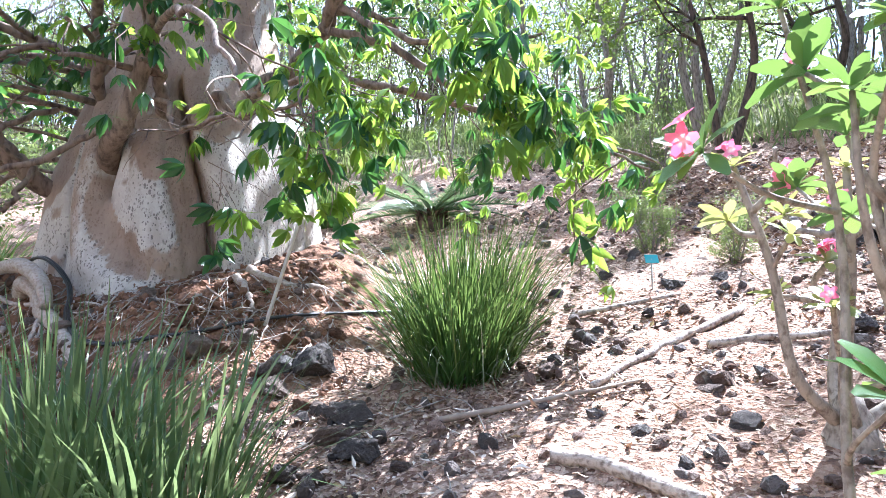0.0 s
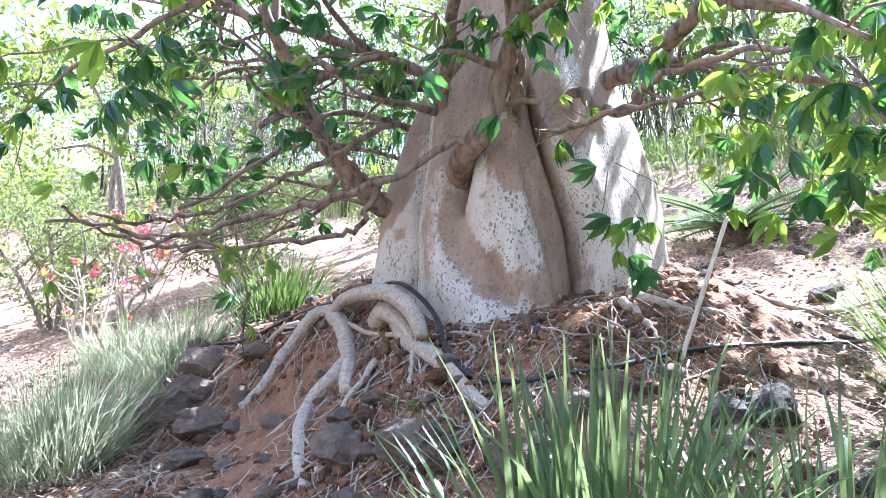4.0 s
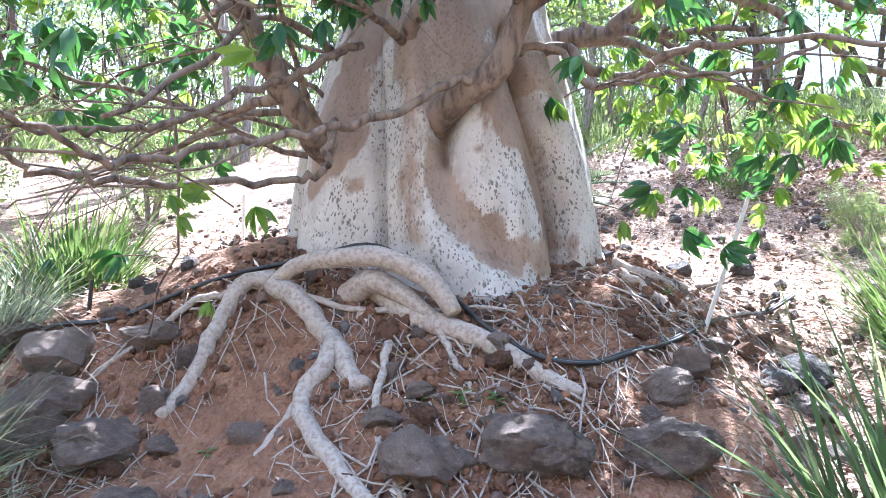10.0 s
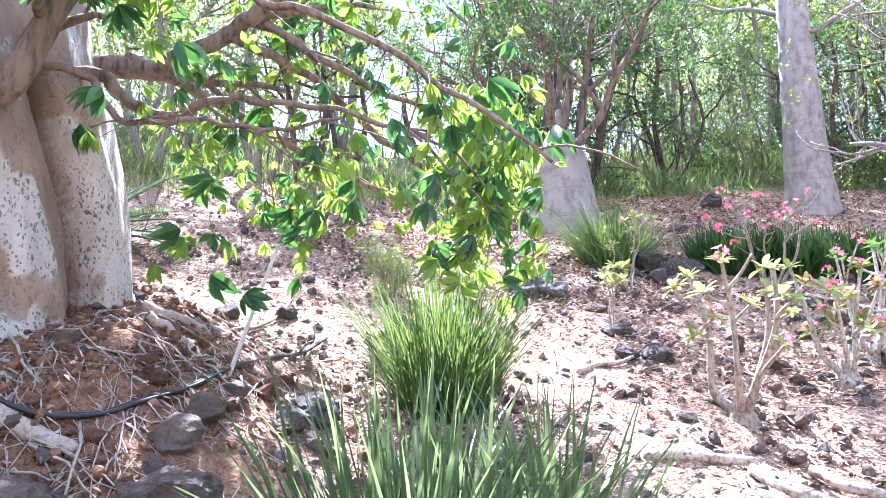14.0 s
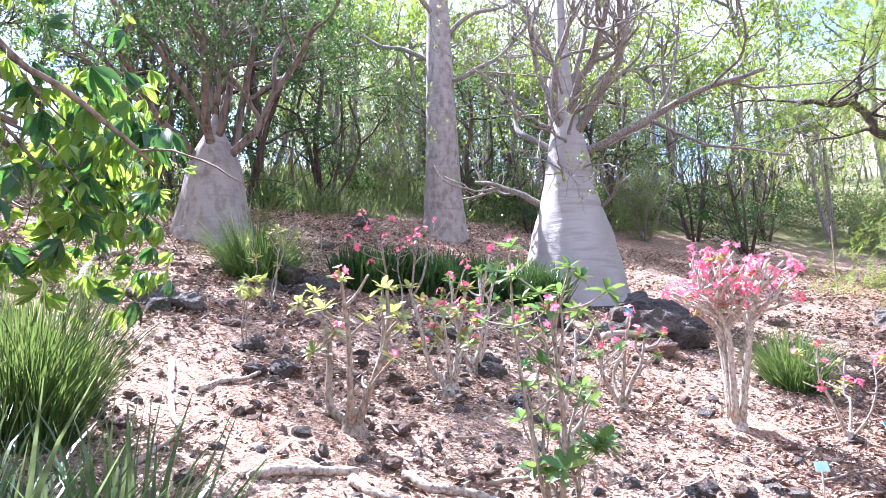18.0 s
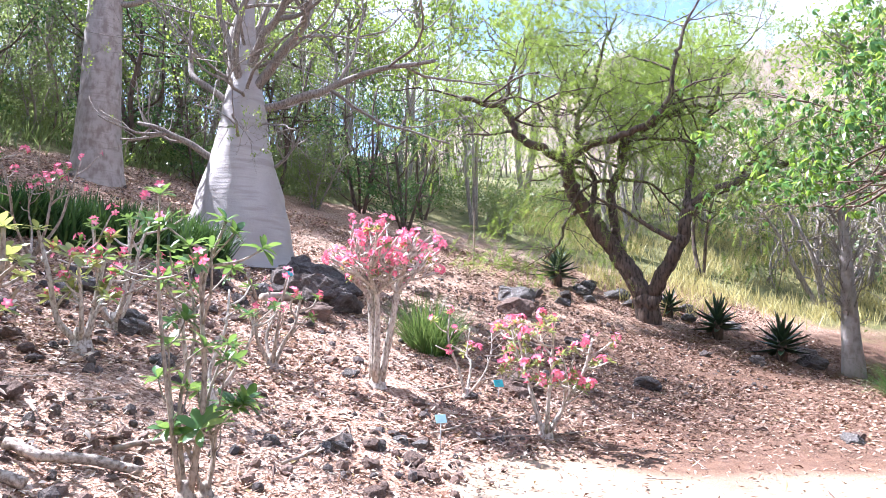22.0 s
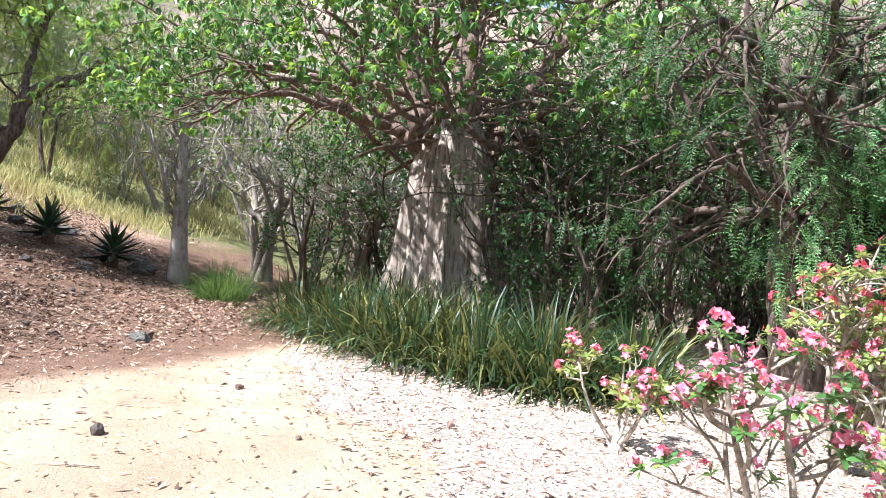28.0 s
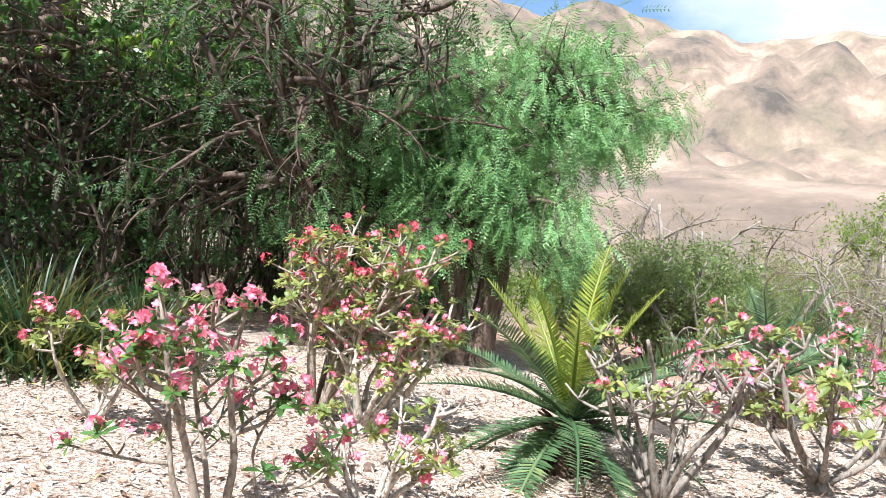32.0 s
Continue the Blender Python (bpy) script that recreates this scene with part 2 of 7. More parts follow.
def ground_material():
    m = Nodes("ground")
    pos = m.t.nodes.new("ShaderNodeNewGeometry").outputs["Position"]
    zone = m.n("SeparateColor")
    m.t.links.new(m.attr("zone", "Color"), zone.inputs[0])
    path, mulch, grass = zone.outputs[0], zone.outputs[1], zone.outputs[2]
    wall, soil = m.attr("wall"), m.attr("soil")
    patch = m.noise(0.9, 5.0, pos)
    lump = m.noise(7.0, 5.0, pos, 0.65)
    grit = m.noise(55.0, 5.0, pos, 0.7)
    chips = m.n("TexVoronoi", Scale=46.0)
    m.t.links.new(m.mix(0.05, pos, m.noise(21.0, 3.0, pos, out="Color")), chips.inputs["Vector"])
    flake = m.ramp(chips.outputs["Color"], (0.15, (0.145, 0.075, 0.048)), (0.45, (0.36, 0.225, 0.155)), (0.8, (0.64, 0.48, 0.37)))
    litter = m.mix(m.ramp(grit, (0.28, 0.8), (0.44, 0.0)), flake, (0.07, 0.04, 0.03))
    earth = m.ramp(m.math("ADD", m.math("MULTIPLY", lump, 0.6), m.math("MULTIPLY", grit, 0.4)), (0.3, (0.12, 0.052, 0.028)), (0.5, (0.25, 0.118, 0.064)), (0.7, (0.38, 0.22, 0.135)))
    c = m.mix(m.ramp(m.math("ADD", m.math("MULTIPLY", patch, 0.5), m.math("MULTIPLY", lump, 0.5)), (0.45, 0.0), (0.62, 0.6)), litter, earth)
    c = m.mix(soil, c, earth)
    dust = m.ramp(m.math("ADD", m.math("MULTIPLY", patch, 0.5), m.math("MULTIPLY", grit, 0.5)), (0.3, (0.19, 0.128, 0.08)), (0.5, (0.335, 0.25, 0.17)), (0.7, (0.48, 0.385, 0.28)))
    c = m.mix(m.ramp(m.math("ADD", path, m.math("MULTIPLY", m.math("SUBTRACT", lump, 0.5), 0.7)), (0.35, 0.0), (0.7, 1.0)), c, dust)
    # russet litter, toned down further to paint the shade on the path's far end
    needles = m.ramp(m.math("ADD", m.math("MULTIPLY", lump, 0.45), m.math("MULTIPLY", grit, 0.55)), (0.32, (0.05, 0.024, 0.015)), (0.5, (0.125, 0.062, 0.036)), (0.7, (0.25, 0.145, 0.09)))
    c = m.mix(m.ramp(m.math("ADD", m.attr("shaded_duff"), m.math("MULTIPLY", m.math("SUBTRACT", patch, 0.5), 0.6)), (0.3, 0.0), (0.65, 0.9)), c, needles)
    wood = m.mix(m.ramp(grit, (0.32, 0.6), (0.5, 0.0)), m.ramp(chips.outputs["Color"], (0.2, (0.29, 0.20, 0.155)), (0.55, (0.50, 0.40, 0.33)), (0.9, (0.72, 0.64, 0.57))), (0.14, 0.085, 0.06))
    c = m.mix(m.ramp(m.math("ADD", mulch, m.math("MULTIPLY", m.math("SUBTRACT", lump, 0.5), 0.6)), (0.35, 0.0), (0.65, 1.0)), c, wood)
    meadow = m.ramp(m.math("ADD", m.math("MULTIPLY", patch, 0.6), m.math("MULTIPLY", lump, 0.4)), (0.32, (0.065, 0.075, 0.024)), (0.5, (0.14, 0.14, 0.046)), (0.68, (0.27, 0.24, 0.10)))
    c = m.mix(m.ramp(m.math("ADD", grass, m.math("MULTIPLY", m.math("SUBTRACT", patch, 0.5), 0.9)), (0.35, 0.0), (0.6, 1.0)), c, meadow)
    far = m.noise(0.028, 8.0, pos, 0.62)
    scar = m.math("ADD", m.math("ADD", m.math("MULTIPLY", m.attr("scar"), 0.30), 0.34), m.math("MULTIPLY", m.math("SUBTRACT", m.noise(0.03, 10.0, m.stretch(pos, (1, 1, 0.55)), 0.72), 0.5), 1.5))
    cliff = m.ramp(scar, (0.36, (0.065, 0.056, 0.046)), (0.48, (0.135, 0.105, 0.082)), (0.60, (0.20, 0.148, 0.112)), (0.72, (0.31, 0.235, 0.18)))
    cliff = m.mix(m.ramp(far, (0.50, 0.0), (0.64, 0.45)), cliff, (0.13, 0.125, 0.075))
    c = m.mix(wall, c, cliff)
    h = m.math("ADD", m.math("MULTIPLY", lump, 0.6), m.math("ADD", m.math("MULTIPLY", grit, 0.35), m.math("MULTIPLY", chips.outputs["Distance"], m.math("SUBTRACT", 0.5, m.math("MULTIPLY", path, 0.45)))))
    m.surface(c, 0.95, m.bump(h, 1.0, 0.04))
    return m.mat


def petal_material(name, edge, core, amount=0.35):
    m = Nodes(name)
    t = m.attr("rim")
    r = m.chance()
    e = m.mix(m.math("MULTIPLY", r, 0.5), edge, tuple(min(1, c * 0.6 + 0.3) for c in edge))
    c = m.mix(m.ramp(t, (0.08, 0.0), (0.48, 1.0)), core, e)
    m.leafy(c, c, amount, 0.5)
    return m.mat


def plain_material(name, color, rough=0.6, grime=(0.1, 0.08, 0.06), amount=0.4, scale=12.0, relief=0.2):
    m = Nodes(name)
    pos = m.coord("Object")
    a, b = m.noise(scale, 5.0, pos), m.noise(scale * 7, 4.0, pos)
    c = m.mix(m.math("MULTIPLY", m.ramp(a, (0.4, 0.0), (0.75, 1.0)), amount), color, grime)
    m.surface(c, rough, m.bump(b, relief, 0.004))
    return m.mat


def chip_material(name, red):
    m = Nodes(name)
    r = m.chance()
    c = m.ramp(r, (0.0, (0.06, 0.032, 0.024)), (0.18, (0.20, 0.11, 0.075)), (0.36, (0.42, 0.265, 0.18)), (0.56, (0.64, 0.46, 0.335)), (0.9, (0.84, 0.73, 0.61)), (1.0, (0.46, 0.33, 0.10)))
    c = m.mix(red, c, (0.15, 0.066, 0.038)) if red else c
    m.surface(m.mix(m.math("MULTIPLY", m.noise(30.0, 3.0, m.coord("Object")), 0.35), c, (0.12, 0.07, 0.05)), 0.7)
    return m.mat


M_GROUND = ground_material()
M_PALE = pale_trunk()
M_SILVER = silver_trunk()
M_STAINED = bark_material("stained_grey_bark", (0.40, 0.36, 0.34), (0.31, 0.27, 0.245), (0.225, 0.185, 0.165), 0.55, (1, 1, 0.6), bands=0.45)
M_LIMB = bark_material("brown_limb_bark", (0.29, 0.215, 0.165), (0.22, 0.155, 0.115), (0.09, 0.062, 0.05), 1.6)
M_DARK = bark_material("dark_twisted_bark", (0.15, 0.105, 0.08), (0.10, 0.068, 0.052), (0.028, 0.02, 0.017), 1.4, relief=1.0)
M_GREYBARK = bark_material("grey_brown_bark", (0.27, 0.215, 0.175), (0.19, 0.145, 0.115), (0.07, 0.05, 0.04), 1.0, bands=0.4)
M_ROOT = bark_material("pale_root_bark", (0.50, 0.435, 0.38), (0.43, 0.36, 0.305), (0.30, 0.235, 0.19), 3.2, (1, 1, 1), relief=0.6)
M_STEM = bark_material("adenium_stem_bark", (0.40, 0.345, 0.29), (0.31, 0.255, 0.205), (0.15, 0.115, 0.09), 3.0, (1, 1, 0.6), 0.65, 0.4)
M_STEMW = bark_material("bleached_stem_bark", (0.60, 0.55, 0.49), (0.47, 0.415, 0.355), (0.20, 0.16, 0.13), 3.0, (1, 1, 0.6), 0.65, 0.4)
M_TWIG = bark_material("grey_twig_bark", (0.36, 0.32, 0.285), (0.28, 0.24, 0.21), (0.12, 0.10, 0.085), 3.0)
M_LOG = bark_material("dry_log_wood", (0.56, 0.49, 0.42), (0.45, 0.375, 0.31), (0.17, 0.125, 0.10), 2.5, (1, 1, 1))
M_LEAF = leaf_material("palmate_leaf", (0.018, 0.065, 0.032), (0.038, 0.12, 0.042), (0.10, 0.21, 0.045), 0.42, 0.3, glow=(1.5, 1.6, 1.1))
M_LEAFNEW = leaf_material("young_palmate_leaf", (0.06, 0.17, 0.03), (0.14, 0.27, 0.04), (0.32, 0.40, 0.07), 0.55, glow=(1.5, 1.6, 1.1))
M_ADLEAF = leaf_material("adenium_leaf", (0.035, 0.11, 0.035), (0.08, 0.20, 0.055), (0.26, 0.36, 0.08), 0.35, 0.32)
M_ADPALE = leaf_material("pale_adenium_leaf", (0.11, 0.19, 0.05), (0.24, 0.31, 0.09), (0.46, 0.44, 0.14), 0.4, 0.35)
M_FEATHER = leaf_material("feathery_leaf", (0.07, 0.14, 0.024), (0.17, 0.265, 0.042), (0.30, 0.37, 0.07), 0.5)
M_CANOPY = leaf_material("canopy_leaf", (0.025, 0.09, 0.025), (0.06, 0.17, 0.045), (0.24, 0.36, 0.09), 0.5, 0.3)
M_FLUTE = bark_material("fluted_bark", (0.47, 0.40, 0.34), (0.29, 0.215, 0.17), (0.085, 0.058, 0.046), 1.2, (1, 1, 0.12), relief=0.8)
M_RUSSET = bark_material("russet_limb_bark", (0.235, 0.16, 0.12), (0.165, 0.105, 0.08), (0.07, 0.045, 0.036), 1.8)
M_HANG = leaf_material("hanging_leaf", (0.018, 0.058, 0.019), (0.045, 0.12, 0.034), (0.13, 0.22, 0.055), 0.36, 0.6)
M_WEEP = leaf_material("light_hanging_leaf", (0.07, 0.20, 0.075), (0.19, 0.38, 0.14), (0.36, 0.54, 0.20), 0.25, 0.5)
M_BUSH = leaf_material("shrub_leaf", (0.045, 0.09, 0.028), (0.11, 0.17, 0.05), (0.25, 0.30, 0.10), 0.36)
# the shrub leaf again, lighter: sunlight on it is put into the colour
M_SHRUBLIT = leaf_material("sunlit_shrub_leaf", (0.07, 0.12, 0.038), (0.16, 0.235, 0.075), (0.34, 0.39, 0.15), 0.45)
M_DRYBUSH = leaf_material("dry_shrub_leaf", (0.12, 0.115, 0.06), (0.22, 0.20, 0.10), (0.36, 0.32, 0.17), 0.45)
M_GRASS = leaf_material("grass_blade", (0.022, 0.07, 0.016), (0.05, 0.135, 0.028), (0.20, 0.25, 0.07), 0.42, 0.38)
M_GRASSGREY = leaf_material("grey_grass_blade", (0.08, 0.125, 0.06), (0.19, 0.25, 0.14), (0.54, 0.52, 0.39), 0.4, 0.35)
M_GRASSBROAD = leaf_material("broad_grass_blade", (0.035, 0.085, 0.03), (0.08, 0.15, 0.055), (0.26, 0.31, 0.14), 0.42, 0.3)
M_STRAP = leaf_material("strap_leaf", (0.008, 0.026, 0.009), (0.018, 0.052, 0.014), (0.29, 0.265, 0.08), 0.25, 0.45)
M_BROM = leaf_material("bromeliad_leaf", (0.014, 0.045, 0.014), (0.034, 0.095, 0.026), (0.12, 0.20, 0.05), 0.25, 0.4)
M_HAY = leaf_material("dry_hill_grass", (0.20, 0.19, 0.065), (0.40, 0.36, 0.14), (0.58, 0.51, 0.25), 0.4, 0.5)
M_CYCAD = leaf_material("cycad_leaflet", (0.04, 0.095, 0.045), (0.095, 0.18, 0.085), (0.26, 0.34, 0.15), 0.3, 0.3)
M_CYCADNEW = leaf_material("young_cycad_leaflet", (0.13, 0.20, 0.03), (0.27, 0.34, 0.05), (0.45, 0.46, 0.09), 0.45, 0.3)
M_ALOE = leaf_material("aloe_leaf", (0.02, 0.05, 0.028), (0.04, 0.085, 0.045), (0.10, 0.15, 0.07), 0.1, 0.4)
M_PINK = petal_material("pink_petal", (0.86, 0.16, 0.29), (0.92, 0.58, 0.60))
M_ROSE = petal_material("pale_pink_petal", (0.84, 0.13, 0.27), (0.94, 0.82, 0.80))
M_RED = petal_material("red_petal", (0.76, 0.05, 0.13), (0.80, 0.35, 0.33))
M_ROCK = rock_material("dark_lava_rock", (0.06, 0.052, 0.05), (0.125, 0.10, 0.09), (0.40, 0.40, 0.36), 0.45)
M_ROCKRED = rock_material("reddish_lava_rock", (0.095, 0.062, 0.05), (0.215, 0.145, 0.115), (0.36, 0.33, 0.28), 0.2)
M_ROCKPALE = rock_material("lichen_covered_rock", (0.075, 0.068, 0.065), (0.16, 0.145, 0.135), (0.58, 0.58, 0.54), 0.95)
M_ROCKDUST = rock_material("dusty_brown_rock", (0.12, 0.088, 0.072), (0.25, 0.185, 0.15), (0.45, 0.43, 0.39), 0.35)
M_CLOD = rock_material("red_earth_clod", (0.09, 0.042, 0.024), (0.25, 0.125, 0.07), (0.30, 0.2, 0.14), 0.15)
M_CHIP = chip_material("fallen_leaves", 0.0)
M_CHIPRED = chip_material("russet_chips", 0.68)
M_HOSE = plain_material("black_plastic", (0.012, 0.012, 0.014), 0.35, (0.10, 0.07, 0.05), 0.5)
M_STAKE = plain_material("weathered_white_paint", (0.66, 0.62, 0.56), 0.7, (0.30, 0.22, 0.17), 0.6, 9.0, 0.5)
M_WOODSTICK = plain_material("grey_stick_wood", (0.36, 0.29, 0.23), 0.8, (0.14, 0.10, 0.075), 0.6, 14.0, 0.6)
M_LABEL = plain_material("teal_plastic", (0.03, 0.38, 0.42), 0.4, (0.2, 0.3, 0.3), 0.3)
M_LABELPALE = plain_material("pale_blue_plastic", (0.42, 0.68, 0.72), 0.4, (0.3, 0.3, 0.28), 0.3)
M_METAL = plain_material("galvanised_wire", (0.38, 0.38, 0.37), 0.45, (0.15, 0.11, 0.08), 0.4)

# ---------------------------------------------------------------- building tools
class Mesh:
    """Collects vertices and faces, then becomes one mesh."""

    def __init__(self):
        self.v, self.f, self.n, self.extra = [], [], 0, []

    def add(self, v, f, extra=None):
        v = np.asarray(v, float)
        self.v.append(v)
        self.f.append(np.asarray(f) + self.n)
        self.extra.append(np.zeros(len(v)) if extra is None else np.asarray(extra, float))
        self.n += len(v)

    def made(self, name, material, smooth=True, attribute="", shift=(0, 0, 0)):
        v = np.concatenate(self.v) - np.asarray(shift)
        faces = []
        for f in self.f:
            faces += f.tolist()
        me = bpy.data.meshes.new(name)
        me.from_pydata(v.tolist(), [], faces)
        me.materials.append(material)
        if smooth:
            me.polygons.foreach_set("use_smooth", np.ones(len(me.polygons), bool))
        if attribute:
            a = me.attributes.new(attribute, "FLOAT", "POINT")
            a.data.foreach_set("value", np.concatenate(self.extra).astype(np.float32))
        me.update()
        return me


def thing(name, at, label, category, group="", kind=""):
    """An empty at a thing's base."""
    ob = new(name)
    ob.empty_display_size = 0.1
    ob.location = at
    return tagged(ob, label, category, group, kind)


def part(name, data, material, parent, label="", smooth=True, attribute=""):
    """One mesh under a thing; data in world metres (Mesh), or a finished mesh in the parent's own metres."""
    if isinstance(data, Mesh):
        root = parent
        shift = Vector(parent.location)
        while root.parent:
            root = root.parent
            shift += Vector(root.location)
        data = data.made(name, material, smooth, attribute, shift)
    ob = new(name, data)
    ob.parent = parent
    return tagged(ob, label)


def smoothstep(a, b, x):
    t = np.clip((x - a) / (b - a), 0, 1)
    return t * t * (3 - 2 * t)


def lattice(ix, iy, seed):
    h = np.sin(ix * 127.1 + iy * 311.7 + seed * 74.7) * 43758.5453
    return h - np.floor(h)


def wave(x, y, seed=0):
    """Smooth value noise in 0..1."""
    x, y = np.asarray(x, float), np.asarray(y, float)
    ix, iy = np.floor(x), np.floor(y)
    fx, fy = x - ix, y - iy
    fx, fy = fx * fx * (3 - 2 * fx), fy * fy * (3 - 2 * fy)
    a = lattice(ix, iy, seed) * (1 - fx) + lattice(ix + 1, iy, seed) * fx
    b = lattice(ix, iy + 1, seed) * (1 - fx) + lattice(ix + 1, iy + 1, seed) * fx
    return a * (1 - fy) + b * fy


def fractal(x, y, octaves, seed=0):
    out, amp, total = 0.0, 1.0, 0.0
    for k in range(octaves):
        out = out + amp * wave(x * 2.03**k, y * 2.03**k, seed + k)
        total += amp
        amp *= 0.5
    return out / total


def curve(points, n):
    """A smooth line through the points (Catmull-Rom), n points long."""
    p = np.asarray(points, float)
    p = np.vstack([2 * p[0] - p[1], p, 2 * p[-1] - p[-2]])
    out = []
    for u in np.linspace(0, len(p) - 3 - 1e-6, n):
        i = int(u)
        t = u - i
        a, b, c, d = p[i], p[i + 1], p[i + 2], p[i + 3]
        out.append(0.5 * (2 * b + (c - a) * t + (2 * a - 5 * b + 4 * c - d) * t * t + (3 * b - a - 3 * c + d) * t**3))
    return np.array(out)


def tube(mesh, points, radii, sides=7, lumpy=0.0, rng=None):
    p = np.asarray(points, float)
    n = len(p)
    r = np.interp(np.linspace(0, 1, n), np.linspace(0, 1, len(radii)), radii)
    tan = np.gradient(p, axis=0)
    tan /= np.linalg.norm(tan, axis=1)[:, None] + 1e-9
    side = np.cross(tan[0], (0.31, 0.17, 0.93))
    if np.linalg.norm(side) < 0.1:
        side = np.cross(tan[0], (1, 0, 0))
    rows = []
    ang = np.arange(sides) * 2 * math.pi / sides
    for i in range(n):
        side = side - tan[i] * (side @ tan[i])
        side /= np.linalg.norm(side) + 1e-9
        up = np.cross(tan[i], side)
        w = r[i] * (1 + (lumpy * (rng.random(sides) - 0.5) if rng is not None else 0) * np.ones(sides))
        rows.append(p[i] + (np.cos(ang) * w)[:, None] * side + (np.sin(ang) * w)[:, None] * up)
    v = np.concatenate(rows + [p[:1], p[-1:]])
    a = np.arange(n - 1)[:, None] * sides + np.arange(sides)[None]
    b = np.arange(n - 1)[:, None] * sides + (np.arange(sides)[None] + 1) % sides
    quads = np.stack([a, b, b + sides, a + sides], -1).reshape(-1, 4)
    mesh.add(v, quads)
    k = np.arange(sides)
    first, last = n * sides, n * sides + 1
    base = mesh.n - len(v)
    mesh.f.append(np.stack([(k + 1) % sides, k, np.full(sides, first)], -1) + base)
    mesh.f.append(np.stack([k + (n - 1) * sides, (k + 1) % sides + (n - 1) * sides, np.full(sides, last)], -1) + base)


def turns(z_axes, rng, spin=None):
    """Rotations whose z axis is given, with a random spin."""
    z = np.asarray(z_axes, float)
    z = z / (np.linalg.norm(z, axis=1)[:, None] + 1e-9)
    ref = np.where(np.abs(z[:, 2:3]) < 0.95, (0, 0, 1.0), (1.0, 0, 0))
    x = np.cross(ref, z)
    x /= np.linalg.norm(x, axis=1)[:, None] + 1e-9
    y = np.cross(z, x)
    a = rng.random(len(z)) * 2 * math.pi if spin is None else np.full(len(z), spin)
    ca, sa = np.cos(a)[:, None], np.sin(a)[:, None]
    return np.stack([x * ca + y * sa, y * ca - x * sa, z], -1)


def scatter(mesh, shape, at, rot, size):
    """Many copies of a small shape (vertices, quads), joined."""
    v, f = shape
    at, size = np.asarray(at, float), np.asarray(size, float)
    if size.ndim == 1:
        size = size[:, None]
    w = np.einsum("nij,nkj->nki", rot, v[None] * size[:, None, :]) + at[:, None, :]
    mesh.add(w.reshape(-1, 3), (f[None] + (np.arange(len(at)) * len(v))[:, None, None]).reshape(-1, f.shape[1]))


def blade(length=1.0, width=0.3, shape=(0.25, 0.8, 1.0, 0.7, 0.04), droop=0.25, fold=0.15, segs=4):
    """One leaf along +x, folded along its midrib, drooping at its tip."""
    t = np.linspace(0, 1, segs + 1)
    w = np.interp(t, np.linspace(0, 1, len(shape)), shape) * width / 2
    x, z = t * length, -droop * length * t * t
    mid = np.stack([x, 0 * t, z], -1)
    lt = np.stack([x, w, z + fold * w * 2], -1)
    rt = np.stack([x, -w, z + fold * w * 2], -1)
    n = segs + 1
    i = np.arange(segs)
    f = np.concatenate([np.stack([i, i + 1, i + 1 + n, i + n], -1), np.stack([i + 1, i, i + 2 * n, i + 1 + 2 * n], -1)])
    return np.concatenate([mid, lt, rt]), f


def scale_leaf(length, width, droop=0.1):
    """The smallest leaf: one lozenge along +x."""
    return np.array([(0, 0, 0), (length * 0.45, width / 2, 0.02 * length), (length, 0, -droop * length), (length * 0.45, -width / 2, 0.02 * length)]), np.array([[0, 3, 2, 1]])


def joined(shapes):
    v, f, n = [], [], 0
    for a, b in shapes:
        v.append(a)
        f.append(b + n)
        n += len(a)
    return np.concatenate(v), np.concatenate(f)


def turned(shape, rx=0, ry=0, rz=0, move=(0, 0, 0)):
    m = np.array(Euler([radians(a) for a in (rx, ry, rz)]).to_matrix())
    return shape[0] @ m.T + np.asarray(move), shape[1]


def palm_leaf(rng, n=6, size=1.0):
    """A hand-shaped leaf: stalk along +x, leaflets hanging from its tip."""
    out = [blade(0.75 * size, 0.02 * size, (1, 1, 1), 0.05, 0.3, 3)]
    tip = (0.75 * size, 0, -0.04 * size)
    for k in range(n):
        a = (k / (n - 1) - 0.5) * 215 + rng.uniform(-10, 10)
        s = size * rng.uniform(0.85, 1.1) * (1.0 - 0.25 * abs(k / (n - 1) - 0.5))
        leaf = blade(s, 0.36 * s, (0.12, 0.55, 0.95, 0.95, 0.5, 0.03), 0.22, 0.22, 4)
        out.append(turned(leaf, rng.uniform(-22, 22), rng.uniform(32, 74), a, tip))
    return joined(out)


def sprig(rng, pairs=12, size=1.0, wide=0.15):
    """A feathered leaf along +x."""
    out = [blade(size, 0.015 * size, (1, 1, 1), 0.25, 0.0, 1)]
    for k in range(pairs):
        t = (k + 0.7) / pairs
        for s in (-1, 1):
            one = scale_leaf(wide * size * (1.1 - 0.5 * abs(t - 0.45)), 0.05 * size)
            out.append(turned(one, rng.uniform(-20, 20), rng.uniform(-5, 20), s * rng.uniform(55, 75), (t * size, 0, -0.25 * size * t * t)))
    return joined(out)


def tuft(rng, n=12, size=1.0, leaf=0.3):
    """A loose clump of simple leaves round the origin."""
    out = []
    for k in range(n):
        d = rng.normal(size=3)
        d /= np.linalg.norm(d)
        one = scale_leaf(leaf * rng.uniform(0.7, 1.2), leaf * 0.45, 0.15)
        out.append(turned(one, *(rng.uniform(-180, 180, 3)), d * size * rng.random() ** 0.5 * 0.5))
    return joined(out)


